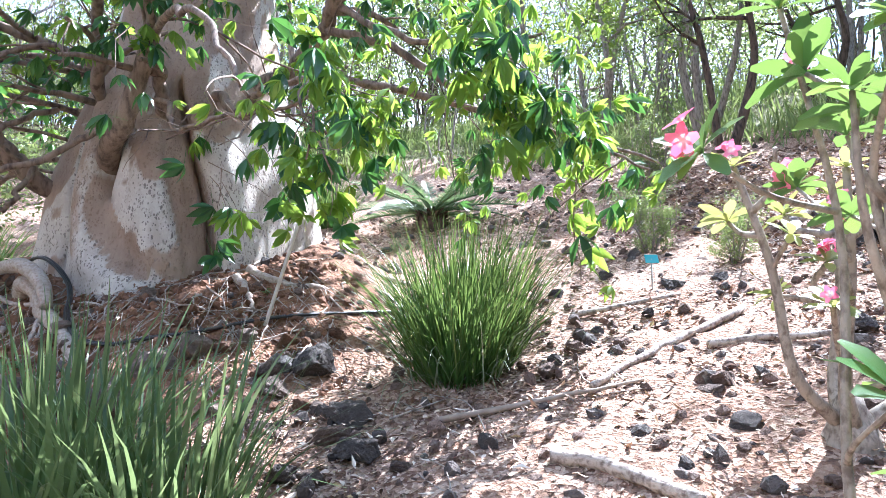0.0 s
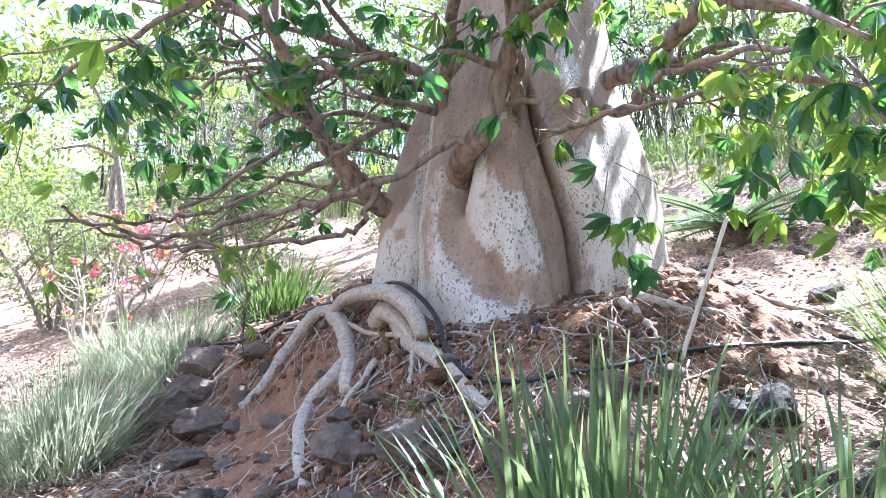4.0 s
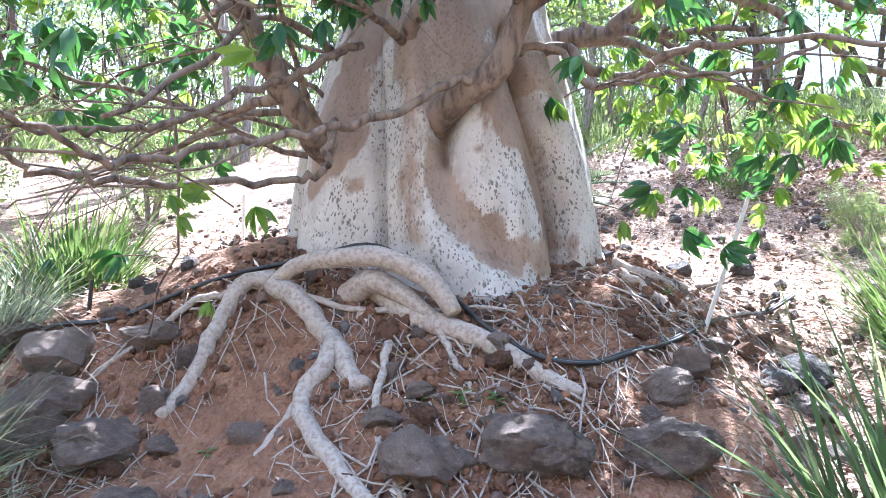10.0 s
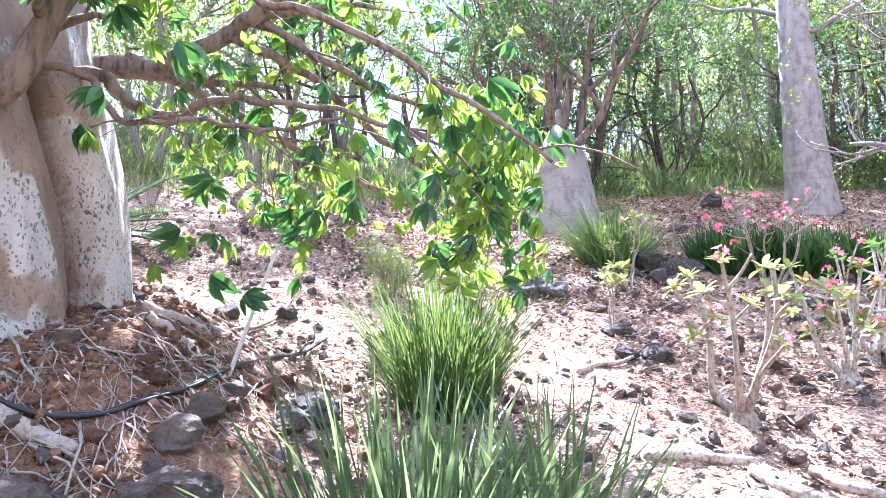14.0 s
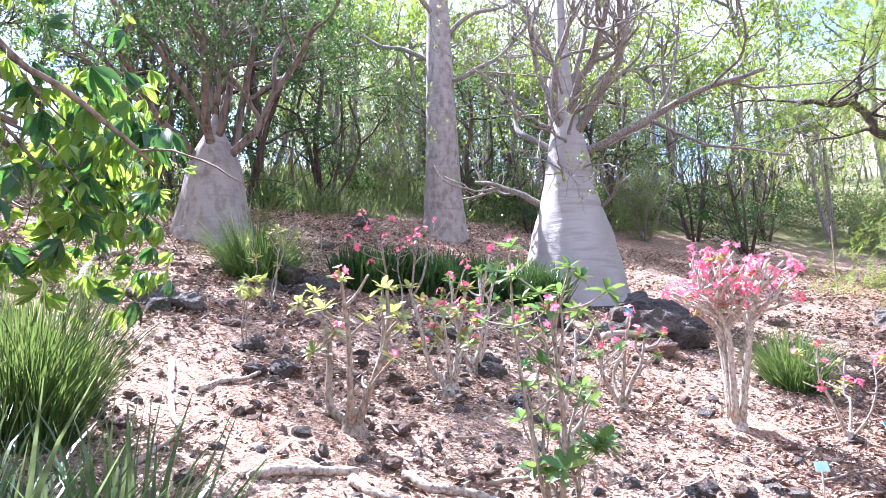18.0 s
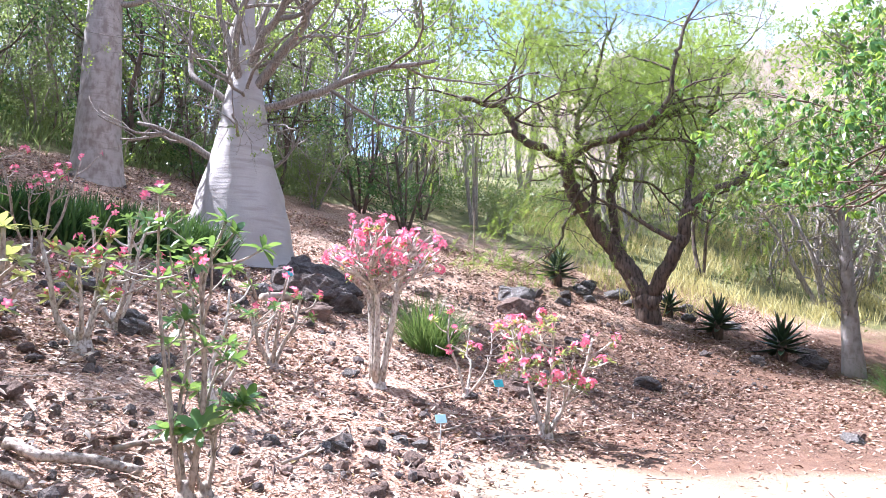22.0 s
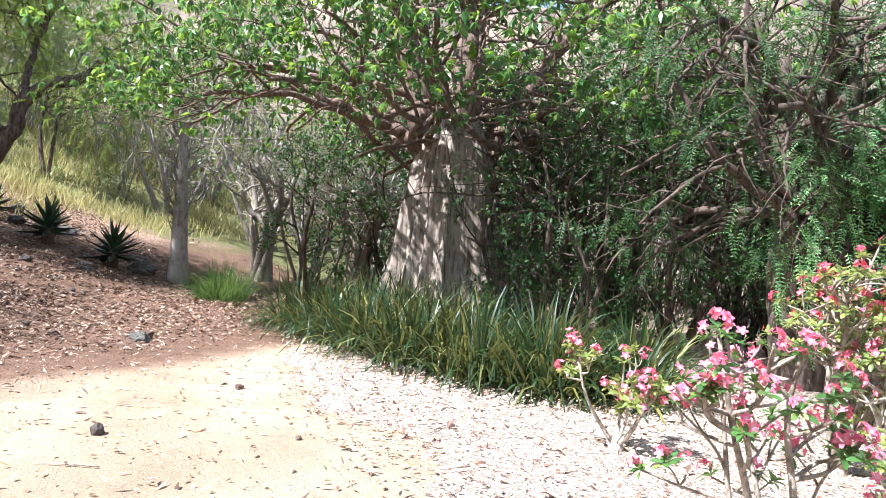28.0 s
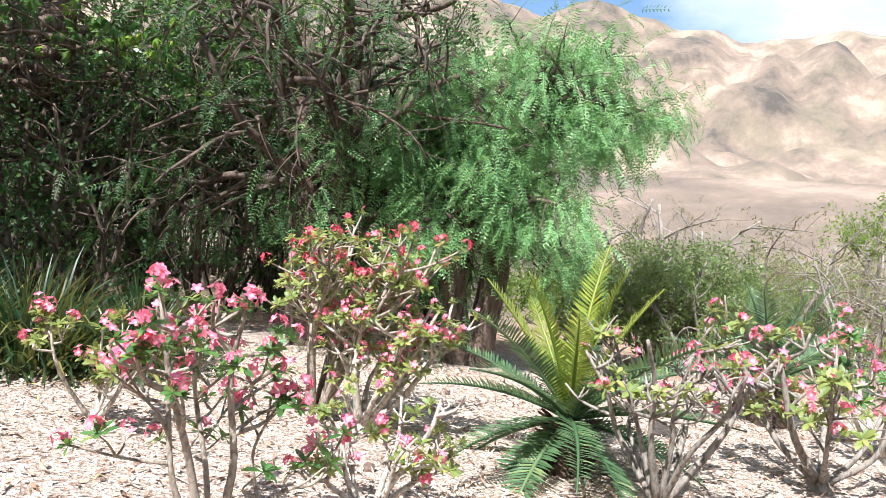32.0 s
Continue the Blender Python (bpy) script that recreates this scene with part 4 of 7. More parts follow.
def adenium(x, y, height, width, stems, seed, leaf, petals, stem, leaves=0.8, flowers=0.5, leaf_size=0.11, flower_size=0.036, trunk=0.09, label="", level=1, split=(2, 3), clear=0.35, lean=(0, 0)):
    """A desert rose: swollen foot, fleshy stems, leaf rosettes and blossom heads at the tips."""
    rng = np.random.default_rng(seed)
    base = on_ground(x, y)
    root = thing("desert_rose", base, label, "shrub", "desert roses on the slope" if y > -2.7 else "desert roses below the path")
    foot = Mesh()
    b = np.array(base)
    pts = [b + (0, 0, -0.06), b + (0, 0, 0.0), b + (0, 0, trunk * 0.6), b + (0, 0, trunk * 1.2)]
    tube(foot, curve(pts, 8), (trunk * 0.8, trunk * 0.7, trunk * 0.48, trunk * 0.26), 14, 0.3, rng)
    part("swollen_foot", foot, stem, root)
    tips = []
    for k in range(stems):
        a = k * 2 * math.pi / stems + rng.uniform(-0.5, 0.5)
        out = width * 0.5 * rng.uniform(0.5, 1.0)
        top = height * rng.uniform(0.72 if clear < 0.58 else 0.86, 1.0)
        d = np.array([math.cos(a), math.sin(a), 0])
        ln = np.array([lean[0], lean[1], 0.0])
        foot_at = b + d * trunk * 0.3 + (0, 0, trunk * 0.5)
        mid = b + d * out * 0.5 + ln * top * 0.4 + (0, 0, top * clear) + rng.normal(0, 0.03, 3)
        far = b + d * out * 0.75 + ln * top * 0.75 + (0, 0, top * (clear + 1) / 2) + rng.normal(0, 0.04, 3)
        end = b + d * out + ln * top + (0, 0, top)
        line = curve([foot_at, mid, far, end], 14)
        m = Mesh()
        r0 = trunk * rng.uniform(0.17, 0.27)
        tube(m, line, (r0, r0 * 0.72, r0 * 0.55, r0 * 0.38), 8, 0.12, rng)
        limb = part("stem", m, stem, root)
        ends = [(line[-1], line[-1] - line[-2])]
        for j in range(int(rng.integers(split[0], split[1] + 1))):
            i = int(rng.integers(5, 12))
            away = rng.normal(size=3) * (1, 1, 0.3) + (0, 0, 0.9)
            away = away / np.linalg.norm(away) + d * 0.35
            q = line[i] + away * (height * rng.uniform(0.14, 0.3))
            bend = (line[i] + q) / 2 + np.array([*rng.normal(0, 0.03, 2), -0.02])
            sub = curve([line[i], bend, q], 8)
            m = Mesh()
            tube(m, sub, (r0 * 0.5, r0 * 0.36, r0 * 0.26), 7, 0.1, rng)
            part("branch", m, stem, limb)
            ends.append((sub[-1], sub[-1] - sub[-2]))
            for u in range(2 if level > 1 else 0):
                side = rng.normal(size=3) * (1, 1, 0.25) + (0, 0, 0.7)
                side /= np.linalg.norm(side)
                q2 = sub[4] + side * height * rng.uniform(0.08, 0.18)
                m = Mesh()
                tube(m, curve([sub[4], (sub[4] + q2) / 2 + rng.normal(0, 0.012, 3), q2], 6), (r0 * 0.32, r0 * 0.2), 6)
                part("branch", m, stem, limb)
                ends.append((q2, side))
        for at, way in ends:
            way = way / (np.linalg.norm(way) + 1e-9)
            rot = Matrix(turns((way * 0.6 + (0, 0, 0.5))[None], rng)[0].tolist()).to_4x4()
            if rng.random() < leaves:
                ob = part("leaf_rosette", ROSETTES[leaf.name][int(rng.integers(3))], None, limb)
                ob.matrix_basis = Matrix.Translation(Vector(at) - base) @ rot @ Matrix.Scale(leaf_size * rng.uniform(0.7, 1.2), 4)
            if rng.random() < flowers:
                ob = part("flower_head", HEADS[petals.name][int(rng.integers(3))], None, limb)
                ob.matrix_basis = Matrix.Translation(Vector(at) - base + Vector(way) * 0.035 + Vector((0, 0, 0.02))) @ rot @ Matrix.Scale(flower_size * rng.uniform(0.85, 1.2), 4)
    return root


def cycad(x, y, fronds, length, trunk_h, trunk_r, seed, label, rise=(15, 80), young=False):
    rng = np.random.default_rng(seed)
    base = on_ground(x, y)
    root = thing("cycad", base, label, "cycad")
    shapes = []
    for k in range(3):
        m = Mesh()
        n = 44
        bow = 0.16 + 0.1 * k
        t = np.linspace(0, 1, 12)
        line = np.stack([t, 0 * t, -bow * t**2.2 * 0.8], -1)
        tube(m, line, (0.016, 0.012, 0.004), 5)
        leaf = blade(1.0, 0.125, (0.5, 1, 0.8, 0.05), 0.12, 0.12, 2)
        for i in range(n):
            u = 0.10 + 0.88 * i / n
            s = 0.135 * (math.sin(math.pi * min(1.0, u * 0.9 + 0.12)) ** 0.6) + 0.02
            for side in (-1, 1):
                v, f = turned((leaf[0] * s, leaf[1]), side * 18 + rng.uniform(-6, 6), -12 + rng.uniform(-7, 7), side * (70 - 25 * u) + rng.uniform(-4, 4), (u, 0, -bow * u**2.2 * 0.8))
                m.add(v, f)
        shapes.append(m.made("frond", M_CYCADNEW if k == 0 and young else M_CYCAD))
    m = Mesh()
    b = np.array(base)
    tube(m, [b + (0, 0, -0.1), b + (0, 0, 0.05), b + (0, 0, trunk_h * 0.6), b + (0, 0, trunk_h)], (trunk_r * 1.1, trunk_r * 1.15, trunk_r, trunk_r * 0.6), 16, 0.3, rng)
    part("stubby_trunk", m, M_DARK, root)
    stub = Mesh()
    one = blade(0.11, 0.05, (1, 0.9, 0.4), 0.0, 0.5, 2)
    for k in range(60):
        a, h = k * 2.4, trunk_h * (k / 60)
        v, f = turned(one, 0, -35, math.degrees(a), (trunk_r * 0.95 * math.cos(a), trunk_r * 0.95 * math.sin(a), h))
        stub.add(v + b, f)
    part("leaf_bases", stub, M_DARK, root)
    for k in range(fronds):
        ob = part("frond", shapes[0 if k > fronds * 0.74 else 1 + k % 2], None, root)
        el = rise[0] + (rise[1] - rise[0]) * (k / fronds) + rng.uniform(-9, 9)
        ob.matrix_basis = pose(0, 0, trunk_h, rng.uniform(-35, 35), -el, k * 137.5 + rng.uniform(-12, 12)) @ Matrix.Scale(length * rng.uniform(0.8, 1.1), 4)
    return root


def aloe(x, y, size, seed, label, count=30):
    rng = np.random.default_rng(seed)
    base = on_ground(x, y)
    root = thing("aloe", base, label, "succulent", "spiky rosettes on the hillside")
    m = Mesh()
    n, w = 7, 0.11
    t = np.linspace(0, 1, n)
    top = blade(1.0, w * 2, (0.9, 1.0, 0.75, 0.45, 0.03), -0.12, 0.25, 6)
    under = (top[0] * (1, 1, 1) - np.concatenate([np.stack([0 * t, 0 * t, 0.07 * (1 - t)], -1)] + [np.zeros((n, 3))] * 2), top[1][:, ::-1])
    m.add(*top)
    m.add(*under)
    me = m.made("spiny_leaf", M_ALOE)
    s = Mesh()
    b = np.array(base)
    tube(s, [b + (0, 0, -0.1), b + (0, 0, size * 0.25), b + (0, 0, size * 0.5)], (size * 0.12, size * 0.11, size * 0.08), 9, 0.2, rng)
    part("stem", s, M_DARK, root)
    for k in range(count):
        ob = part("spiny_leaf", me, None, root)
        u = k / count
        ob.matrix_basis = pose(0, 0, size * (0.22 + 0.32 * u), rng.uniform(-8, 8), 15 - 85 * u + rng.uniform(-8, 8), k * 137.5) @ Matrix.Scale(size * (0.62 - 0.12 * u) * rng.uniform(0.85, 1.1), 4)
    return root


def lathe_trunk(mesh, base, profile, sides=40, lobes=(), lean=(0, 0), rough=0.03, seed=0, worn_shade=(), ribs=(), rows=60):
    """A trunk by rings: profile of (height, radius); lobes of (angle, width, depth, fade height) swell or groove it."""
    hs = np.linspace(profile[0][0], profile[-1][0], rows)
    rs = np.interp(hs, [p[0] for p in profile], [p[1] for p in profile])
    ker = np.ones(5) / 5
    rs[2:-2] = np.convolve(rs, ker, "valid")
    a = np.arange(sides) * 2 * math.pi / sides
    H, A = np.meshgrid(hs, a, indexing="ij")
    R = rs[:, None] * np.ones((1, sides))
    for ang, wid, depth, fade, *slope in lobes:
        d = A - ang - (slope[0] * np.clip(H, 0, 1.0) if slope else 0)
        d = np.arctan2(np.sin(d), np.cos(d))
        R = R * (1 + depth * np.exp(-((d / wid) ** 2)) * np.exp(-((H / fade) ** 2)))
    R = R * (1 + rough * (fractal(A * 3 + 9, H * 1.5, 3, seed) - 0.5) * 2 + rough * 0.5 * (fractal(A * 9 + 9, H * 5, 2, seed + 7) - 0.5))
    bare = np.zeros_like(R)
    for depth, strip, flat, line in ribs:
        line = sorted(line)
        lh = [q[0] for q in line]
        d = A - np.interp(H, lh, [q[1] for q in line])
        d = np.arctan2(np.sin(d), np.cos(d)) / np.interp(H, lh, [q[2] for q in line])
        ends = smoothstep(lh[0] - 0.12, lh[0] + 0.02, H) * smoothstep(lh[-1] + 0.15, lh[-1] - 0.1, H)
        mask = (smoothstep(1.12, 0.9, np.abs(d)) if flat else np.exp(-(d**2))) * ends
        R = R * (1 + depth * mask * (np.clip(0.75 + 0.35 * d, 0.3, 1.1) if flat else 1))
        bare = np.maximum(bare, strip * mask)
    top = hs[-1]
    x = base[0] + R * np.cos(A) + lean[0] * np.clip(H / top, 0, 1)
    y = base[1] + R * np.sin(A) + lean[1] * np.clip(H / top, 0, 1)
    w = bare
    for ang, wid, lo, hi in worn_shade:
        d = np.arctan2(np.sin(A - ang), np.cos(A - ang))
        edge = 1 - np.hypot(d / wid, (H - (lo + hi) / 2) / ((hi - lo) / 2)) + 1.1 * (fractal(A * 4 + 3, H * 2.5, 4, seed + 3) - 0.5)
        w = np.maximum(w, smoothstep(-0.12, 0.12, edge))
    v = np.stack([x, y, base[2] + H], -1).reshape(-1, 3)
    n = len(hs)
    i, j = np.meshgrid(np.arange(n - 1), np.arange(sides), indexing="ij")
    k = (j + 1) % sides
    f = np.stack([i * sides + j, i * sides + k, (i + 1) * sides + k, (i + 1) * sides + j], -1).reshape(-1, 4)
    mesh.add(v, f, w.ravel())
    mesh.add(np.array([[base[0] + lean[0], base[1] + lean[1], base[2] + top]]), np.zeros((0, 3), int))
    last, tip = (n - 1) * sides, mesh.n - 1
    ring = np.arange(sides)
    mesh.f.append(np.stack([ring + mesh.n - 1 - len(v) + last, (ring + 1) % sides + mesh.n - 1 - len(v) + last, np.full(sides, tip)], -1))


def limbs_to_parts(root, limbs, material, name="limb", thin=0.012, rng=None):
    """Each large limb is a mesh of its own; the twigs share one."""
    twigs, big = Mesh(), []
    for pts, r0, r1, level in limbs:
        if r0 > thin * 3 and level >= 1:
            big.append((pts, r0, r1))
        else:
            tube(twigs, pts, (r0, r1), 5 if r0 > 0.01 else 4)
    for pts, r0, r1 in big:
        m = Mesh()
        tube(m, curve(pts, max(8, len(pts) * 2)), (r0, r1), 9, 0.14, rng)
        part(name, m, material, root)
    if twigs.n:
        tagged(part("brushwood", twigs, material, root), kind="stuff")


def crown(root, tips, shape_list, size, material, rng, per=1.0, spread=0.12, name="crown", hang=0.0, keep=None):
    pos = np.array([p for p, d in tips])
    way = np.array([d / (np.linalg.norm(d) + 1e-9) for p, d in tips])
    m = Mesh()
    count = int(len(pos) * per)
    pick = rng.integers(0, len(pos), count) if per != 1.0 else np.arange(len(pos))
    p = pos[pick] + rng.normal(0, spread, (len(pick), 3))
    d = way[pick] + rng.normal(0, 0.6, (len(pick), 3)) - (0, 0, hang)
    if keep is not None:
        ok = keep(p)
        p, d = p[ok], d[ok]
    x = d / np.linalg.norm(d, axis=1)[:, None]
    upish = np.array([0, 0, 1.0]) + rng.normal(0, 0.35, (len(p), 3))
    y = np.cross(upish, x)
    y /= np.linalg.norm(y, axis=1)[:, None] + 1e-9
    z = np.cross(x, y)
    rot = np.stack([x, y, z], -1)
    which = rng.integers(0, len(shape_list), len(p))
    for k, shape in enumerate(shape_list):
        s = which == k
        if s.any():
            scatter(m, shape, p[s], rot[s], size * rng.uniform(0.7, 1.25, int(s.sum())))
    return tagged(part(name, m, material, root), kind="stuff")

# ---------------------------------------------------------------- the great pale tree on its mound
PALMS = [palm_leaf(np.random.default_rng(k), n) for k, n in ((1, 6), (2, 7), (3, 5), (4, 6))]
SPRIGS = [sprig(np.random.default_rng(20 + k), 8, 1.0, 0.17) for k in range(3)]
TUFTS = [tuft(np.random.default_rng(30 + k), 12, 1.0, 0.34) for k in range(3)]
FINE = [tuft(np.random.default_rng(40 + k), 11, 1.0, 0.24) for k in range(3)]
MIST = [tuft(np.random.default_rng(44 + k), 15, 1.0, 0.16) for k in range(3)]


def low_leaf(rng, n=6):
    """A hand-shaped leaf of few faces, for crowns farther off."""
    out = []
    for k in range(n):
        size = rng.uniform(0.8, 1.1)
        out.append(turned(scale_leaf(size, 0.36 * size, 0.25), rng.uniform(-20, 20), rng.uniform(20, 65), (k / (n - 1) - 0.5) * 260 + rng.uniform(-12, 12), (0.4, 0, 0)))
    return joined(out)


LOW_LEAVES = [low_leaf(np.random.default_rng(60 + k), 5 + k % 2) for k in range(4)]


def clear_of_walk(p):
    """True for places away from the line that the camera walks."""
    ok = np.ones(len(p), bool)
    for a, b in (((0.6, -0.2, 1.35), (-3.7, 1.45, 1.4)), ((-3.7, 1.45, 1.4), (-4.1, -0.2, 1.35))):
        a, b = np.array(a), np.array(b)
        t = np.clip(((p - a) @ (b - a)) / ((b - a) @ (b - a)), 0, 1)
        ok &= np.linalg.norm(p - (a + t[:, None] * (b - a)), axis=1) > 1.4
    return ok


def clear_of_view(p):
    """True where leaves may hang: few before the trunk's face, none low on the slope side, culled to fit the camera's
    view.
    """
    p = np.asarray(p, float)
    chance = lattice(np.floor(p[:, 0] * 31), np.floor(p[:, 1] * 37 + p[:, 2] * 19), 3)
    face = (p[:, 0] > -5.0) & (p[:, 0] < -0.9) & (p[:, 1] < 5.8) & (p[:, 2] < np.where(p[:, 0] > -3.4, 3.1, 2.4))
    # reach and swing are taken from the camera's standpoint, to keep its view open
    reach = np.hypot(p[:, 0] + 3.5, p[:, 1] - 1.2)
    swing = np.degrees(np.arctan2(p[:, 1] - 1.2, p[:, 0] + 3.5)) + 3.0 * (chance - 0.5)
    view_gap = (swing < 32.5) & (p[:, 2] - 1.4 < 1.3 * reach)
    low = (swing < 62.0) & (p[:, 2] < 1.5 + 0.5 * chance)
    spread = (p[:, 0] > 0.6) & (p[:, 2] > 4.0) & (p[:, 1] < 7.5)
    return ~view_gap & ~low & ~spread & (~face | (chance < 0.14))


def great_tree():
    rng = np.random.default_rng(77)
    base = Vector((-2.25, 6.2, 1.3))
    root = thing("bottle_tree", base, "massive pale swollen-trunked tree with spotted bark and hand-shaped green leaves", "tree")
    m = Mesh()
    prof = [(-0.5, 1.25), (0.0, 1.2), (0.25, 1.13), (1.1, 1.03), (1.6, 0.90), (2.1, 0.74), (2.6, 0.66), (4.0, 0.55), (5.6, 0.36)]
    lobes = [(-2.58, 0.22, 0.12, 2.4), (-2.95, 0.08, -0.14, 2.2), (0.4, 0.35, 0.1, 1.5), (1.5, 0.4, 0.1, 1.5), (2.5, 0.3, 0.1, 1.5)]
    # patches reaching up to 8.0 also paint the foliage's shade onto the upper trunk
    worn_shade = [(-1.75, 1.25, 0.95, 8.0), (-0.8, 0.9, 1.25, 8.0), (-2.5, 0.16, 0.9, 1.6), (-2.42, 0.13, 0.95, 1.25), (1.5, 1.5, 1.7, 6.5)]
    # the front: a rib with its foot swung sideways, a bare strip, a sunk bare panel under a lip, and bulging lobes
    ribs = [
        (0.0, 0.8, True, [(1.25, -2.0, 0.08), (1.6, -1.95, 0.2), (1.9, -1.85, 0.45), (2.3, -1.8, 0.6), (5.5, -1.8, 0.8)]),
        (0.11, 0.0, False, [(0.0, -1.55, 0.36), (0.14, -1.6, 0.33), (0.25, -1.7, 0.25), (0.35, -1.84, 0.18), (0.5, -1.95, 0.14), (0.8, -2.02, 0.12), (1.4, -2.06, 0.11), (2.2, -2.19, 0.12), (3.6, -2.2, 0.12)]),
        (-0.10, 0.0, False, [(-0.2, -2.2, 0.03), (0.4, -2.19, 0.03), (1.05, -2.25, 0.035), (1.9, -2.42, 0.04), (3.4, -2.45, 0.05)]),
        (-0.03, 0.95, True, [(0.30, -1.52, 0.05), (0.36, -1.57, 0.09), (0.45, -1.66, 0.13), (0.6, -1.78, 0.12), (0.8, -1.88, 0.09), (1.05, -1.93, 0.05)]),
        (-0.15, 0.95, True, [(0.12, -1.14, 0.05), (0.22, -1.16, 0.08), (0.4, -1.168, 0.11), (0.73, -1.22, 0.14), (1.07, -1.315, 0.135), (1.45, -1.40, 0.09), (1.8, -1.45, 0.05)]),
        (-0.24, 0.9, False, [(0.12, -1.09, 0.02), (0.22, -1.08, 0.025), (0.4, -1.06, 0.03), (0.73, -1.08, 0.03), (1.07, -1.18, 0.028), (1.45, -1.31, 0.025), (1.8, -1.40, 0.02)]),
        (-0.15, 0.7, False, [(0.96, -1.87, 0.03), (1.08, -1.87, 0.055), (1.22, -1.86, 0.06), (1.32, -1.85, 0.04)]),
        (0.0, 0.62, False, [(0.45, -2.0, 0.10), (0.8, -2.04, 0.12), (1.2, -2.06, 0.12), (1.8, -2.1, 0.14)]),
        (0.06, 0.0, False, [(0.0, -0.82, 0.2), (0.3, -0.84, 0.19), (0.75, -0.88, 0.15), (1.1, -1.0, 0.13), (1.5, -1.15, 0.12), (2.2, -1.2, 0.1)]),
        (0.055, 0.0, False, [(0.35, -1.42, 0.09), (0.7, -1.55, 0.14), (1.04, -1.63, 0.15), (1.4, -1.67, 0.14), (2.0, -1.7, 0.12)]),
    ]
    lathe_trunk(m, base, prof, 340, lobes, (0.1, -0.1), 0.03, 3, worn_shade, ribs, 120)
    part("trunk", m, M_PALE, root, "pale spotted trunk with brown wear and painted upper shade", True, "worn_shade")
    lines = []
    tips = []
    hero = [
        ([(-2.3, 5.95, 2.5), (-2.35, 5.5, 2.75), (-2.19, 5.32, 2.81), (-2.13, 5.09, 3.04), (-2.1, 4.86, 3.3), (-2.0, 4.4, 3.8)], 0.075, 0.035, 3),
        ([(-2.35, 4.97, 2.66), (-2.6, 4.95, 2.6), (-2.83, 4.9, 2.43), (-3.26, 4.75, 2.25), (-3.53, 4.65, 2.17), (-3.76, 4.5, 2.08), (-4.03, 4.3, 1.96), (-4.22, 4.1, 1.955), (-4.38, 3.9, 2.0), (-4.47, 3.7, 1.97)], 0.028, 0.009, 3),
        ([(-3.15, 5.3, 2.45), (-3.2, 5.2, 2.27), (-3.22, 5.15, 2.15), (-3.34, 5.1, 2.075), (-3.61, 5.0, 2.02), (-4.03, 4.8, 1.96), (-4.29, 4.6, 1.94), (-4.455, 4.5, 1.95), (-4.58, 4.4, 2.0), (-4.64, 4.2, 2.05), (-4.65, 4.0, 2.12)], 0.026, 0.010, 3),
        ([(-3.0, 5.3, 2.9), (-3.21, 5.1, 2.75), (-3.4, 5.0, 2.57), (-3.68, 4.9, 2.44), (-3.905, 4.7, 2.24), (-4.07, 4.6, 2.16), (-4.24, 4.5, 2.12), (-4.41, 4.3, 2.08), (-4.55, 4.1, 2.095)], 0.026, 0.008, 3),
        ([(-3.05, 5.75, 2.3), (-3.23, 5.5, 2.365), (-3.34, 5.4, 2.49), (-3.48, 5.3, 2.67), (-3.585, 5.25, 2.84), (-3.69, 5.2, 3.045), (-3.76, 5.1, 3.26), (-3.9, 4.9, 3.7)], 0.085, 0.045, 4),
        ([(-2.2, 4.95, 2.82), (-2.13, 4.95, 2.855), (-1.94, 4.85, 2.81), (-1.885, 4.75, 2.63), (-1.7, 4.65, 2.57), (-1.51, 4.6, 2.645), (-1.19, 4.5, 2.62), (-0.92, 4.4, 2.7), (-0.59, 4.2, 2.85)], 0.026, 0.010, 5),
        ([(-2.0, 5.75, 3.05), (-1.73, 5.28, 3.01), (-1.6, 5.17, 2.84), (-1.39, 4.96, 2.77), (-1.33, 4.77, 2.82), (-1.18, 4.55, 2.81), (-0.9, 4.2, 2.75), (-0.7, 3.6, 2.5)], 0.045, 0.012, 5),
        ([(-1.95, 5.9, 3.0), (-1.49, 5.7, 3.24), (-1.22, 5.53, 3.28), (-0.89, 5.16, 3.55), (-0.76, 4.9, 3.69), (-0.5, 4.4, 4.1)], 0.085, 0.04, 4),
        ([(-0.89, 5.19, 3.5), (-0.35, 4.92, 3.23), (0.06, 4.73, 2.91), (0.44, 4.57, 2.7), (0.78, 4.36, 2.54), (0.97, 4.27, 2.35), (1.24, 4.13, 2.18)], 0.035, 0.008, 6),
        ([(-0.78, 5.04, 3.62), (-0.32, 4.6, 3.22), (0.24, 4.26, 3.02), (0.59, 4.02, 2.98)], 0.03, 0.009, 4),
        ([(-2.75, 5.85, 2.6), (-2.72, 5.4, 2.95), (-2.55, 4.98, 3.4), (-2.4, 4.5, 3.8)], 0.065, 0.035, 3),
        ([(-2.1, 4.86, 3.3), (-1.7, 4.2, 3.2), (-1.3, 3.6, 2.9), (-1.0, 3.1, 2.5), (-0.8, 2.8, 2.2)], 0.03, 0.008, 6),
        ([(-2.4, 4.6, 3.7), (-2.9, 3.9, 3.4), (-3.5, 3.4, 2.9), (-4.0, 3.2, 2.5)], 0.028, 0.008, 6),
        ([(-1.4, 5.6, 3.3), (-0.6, 5.9, 3.3), (0.3, 6.0, 3.1), (1.1, 5.7, 2.8), (1.7, 5.4, 2.5)], 0.05, 0.01, 7),
    ]
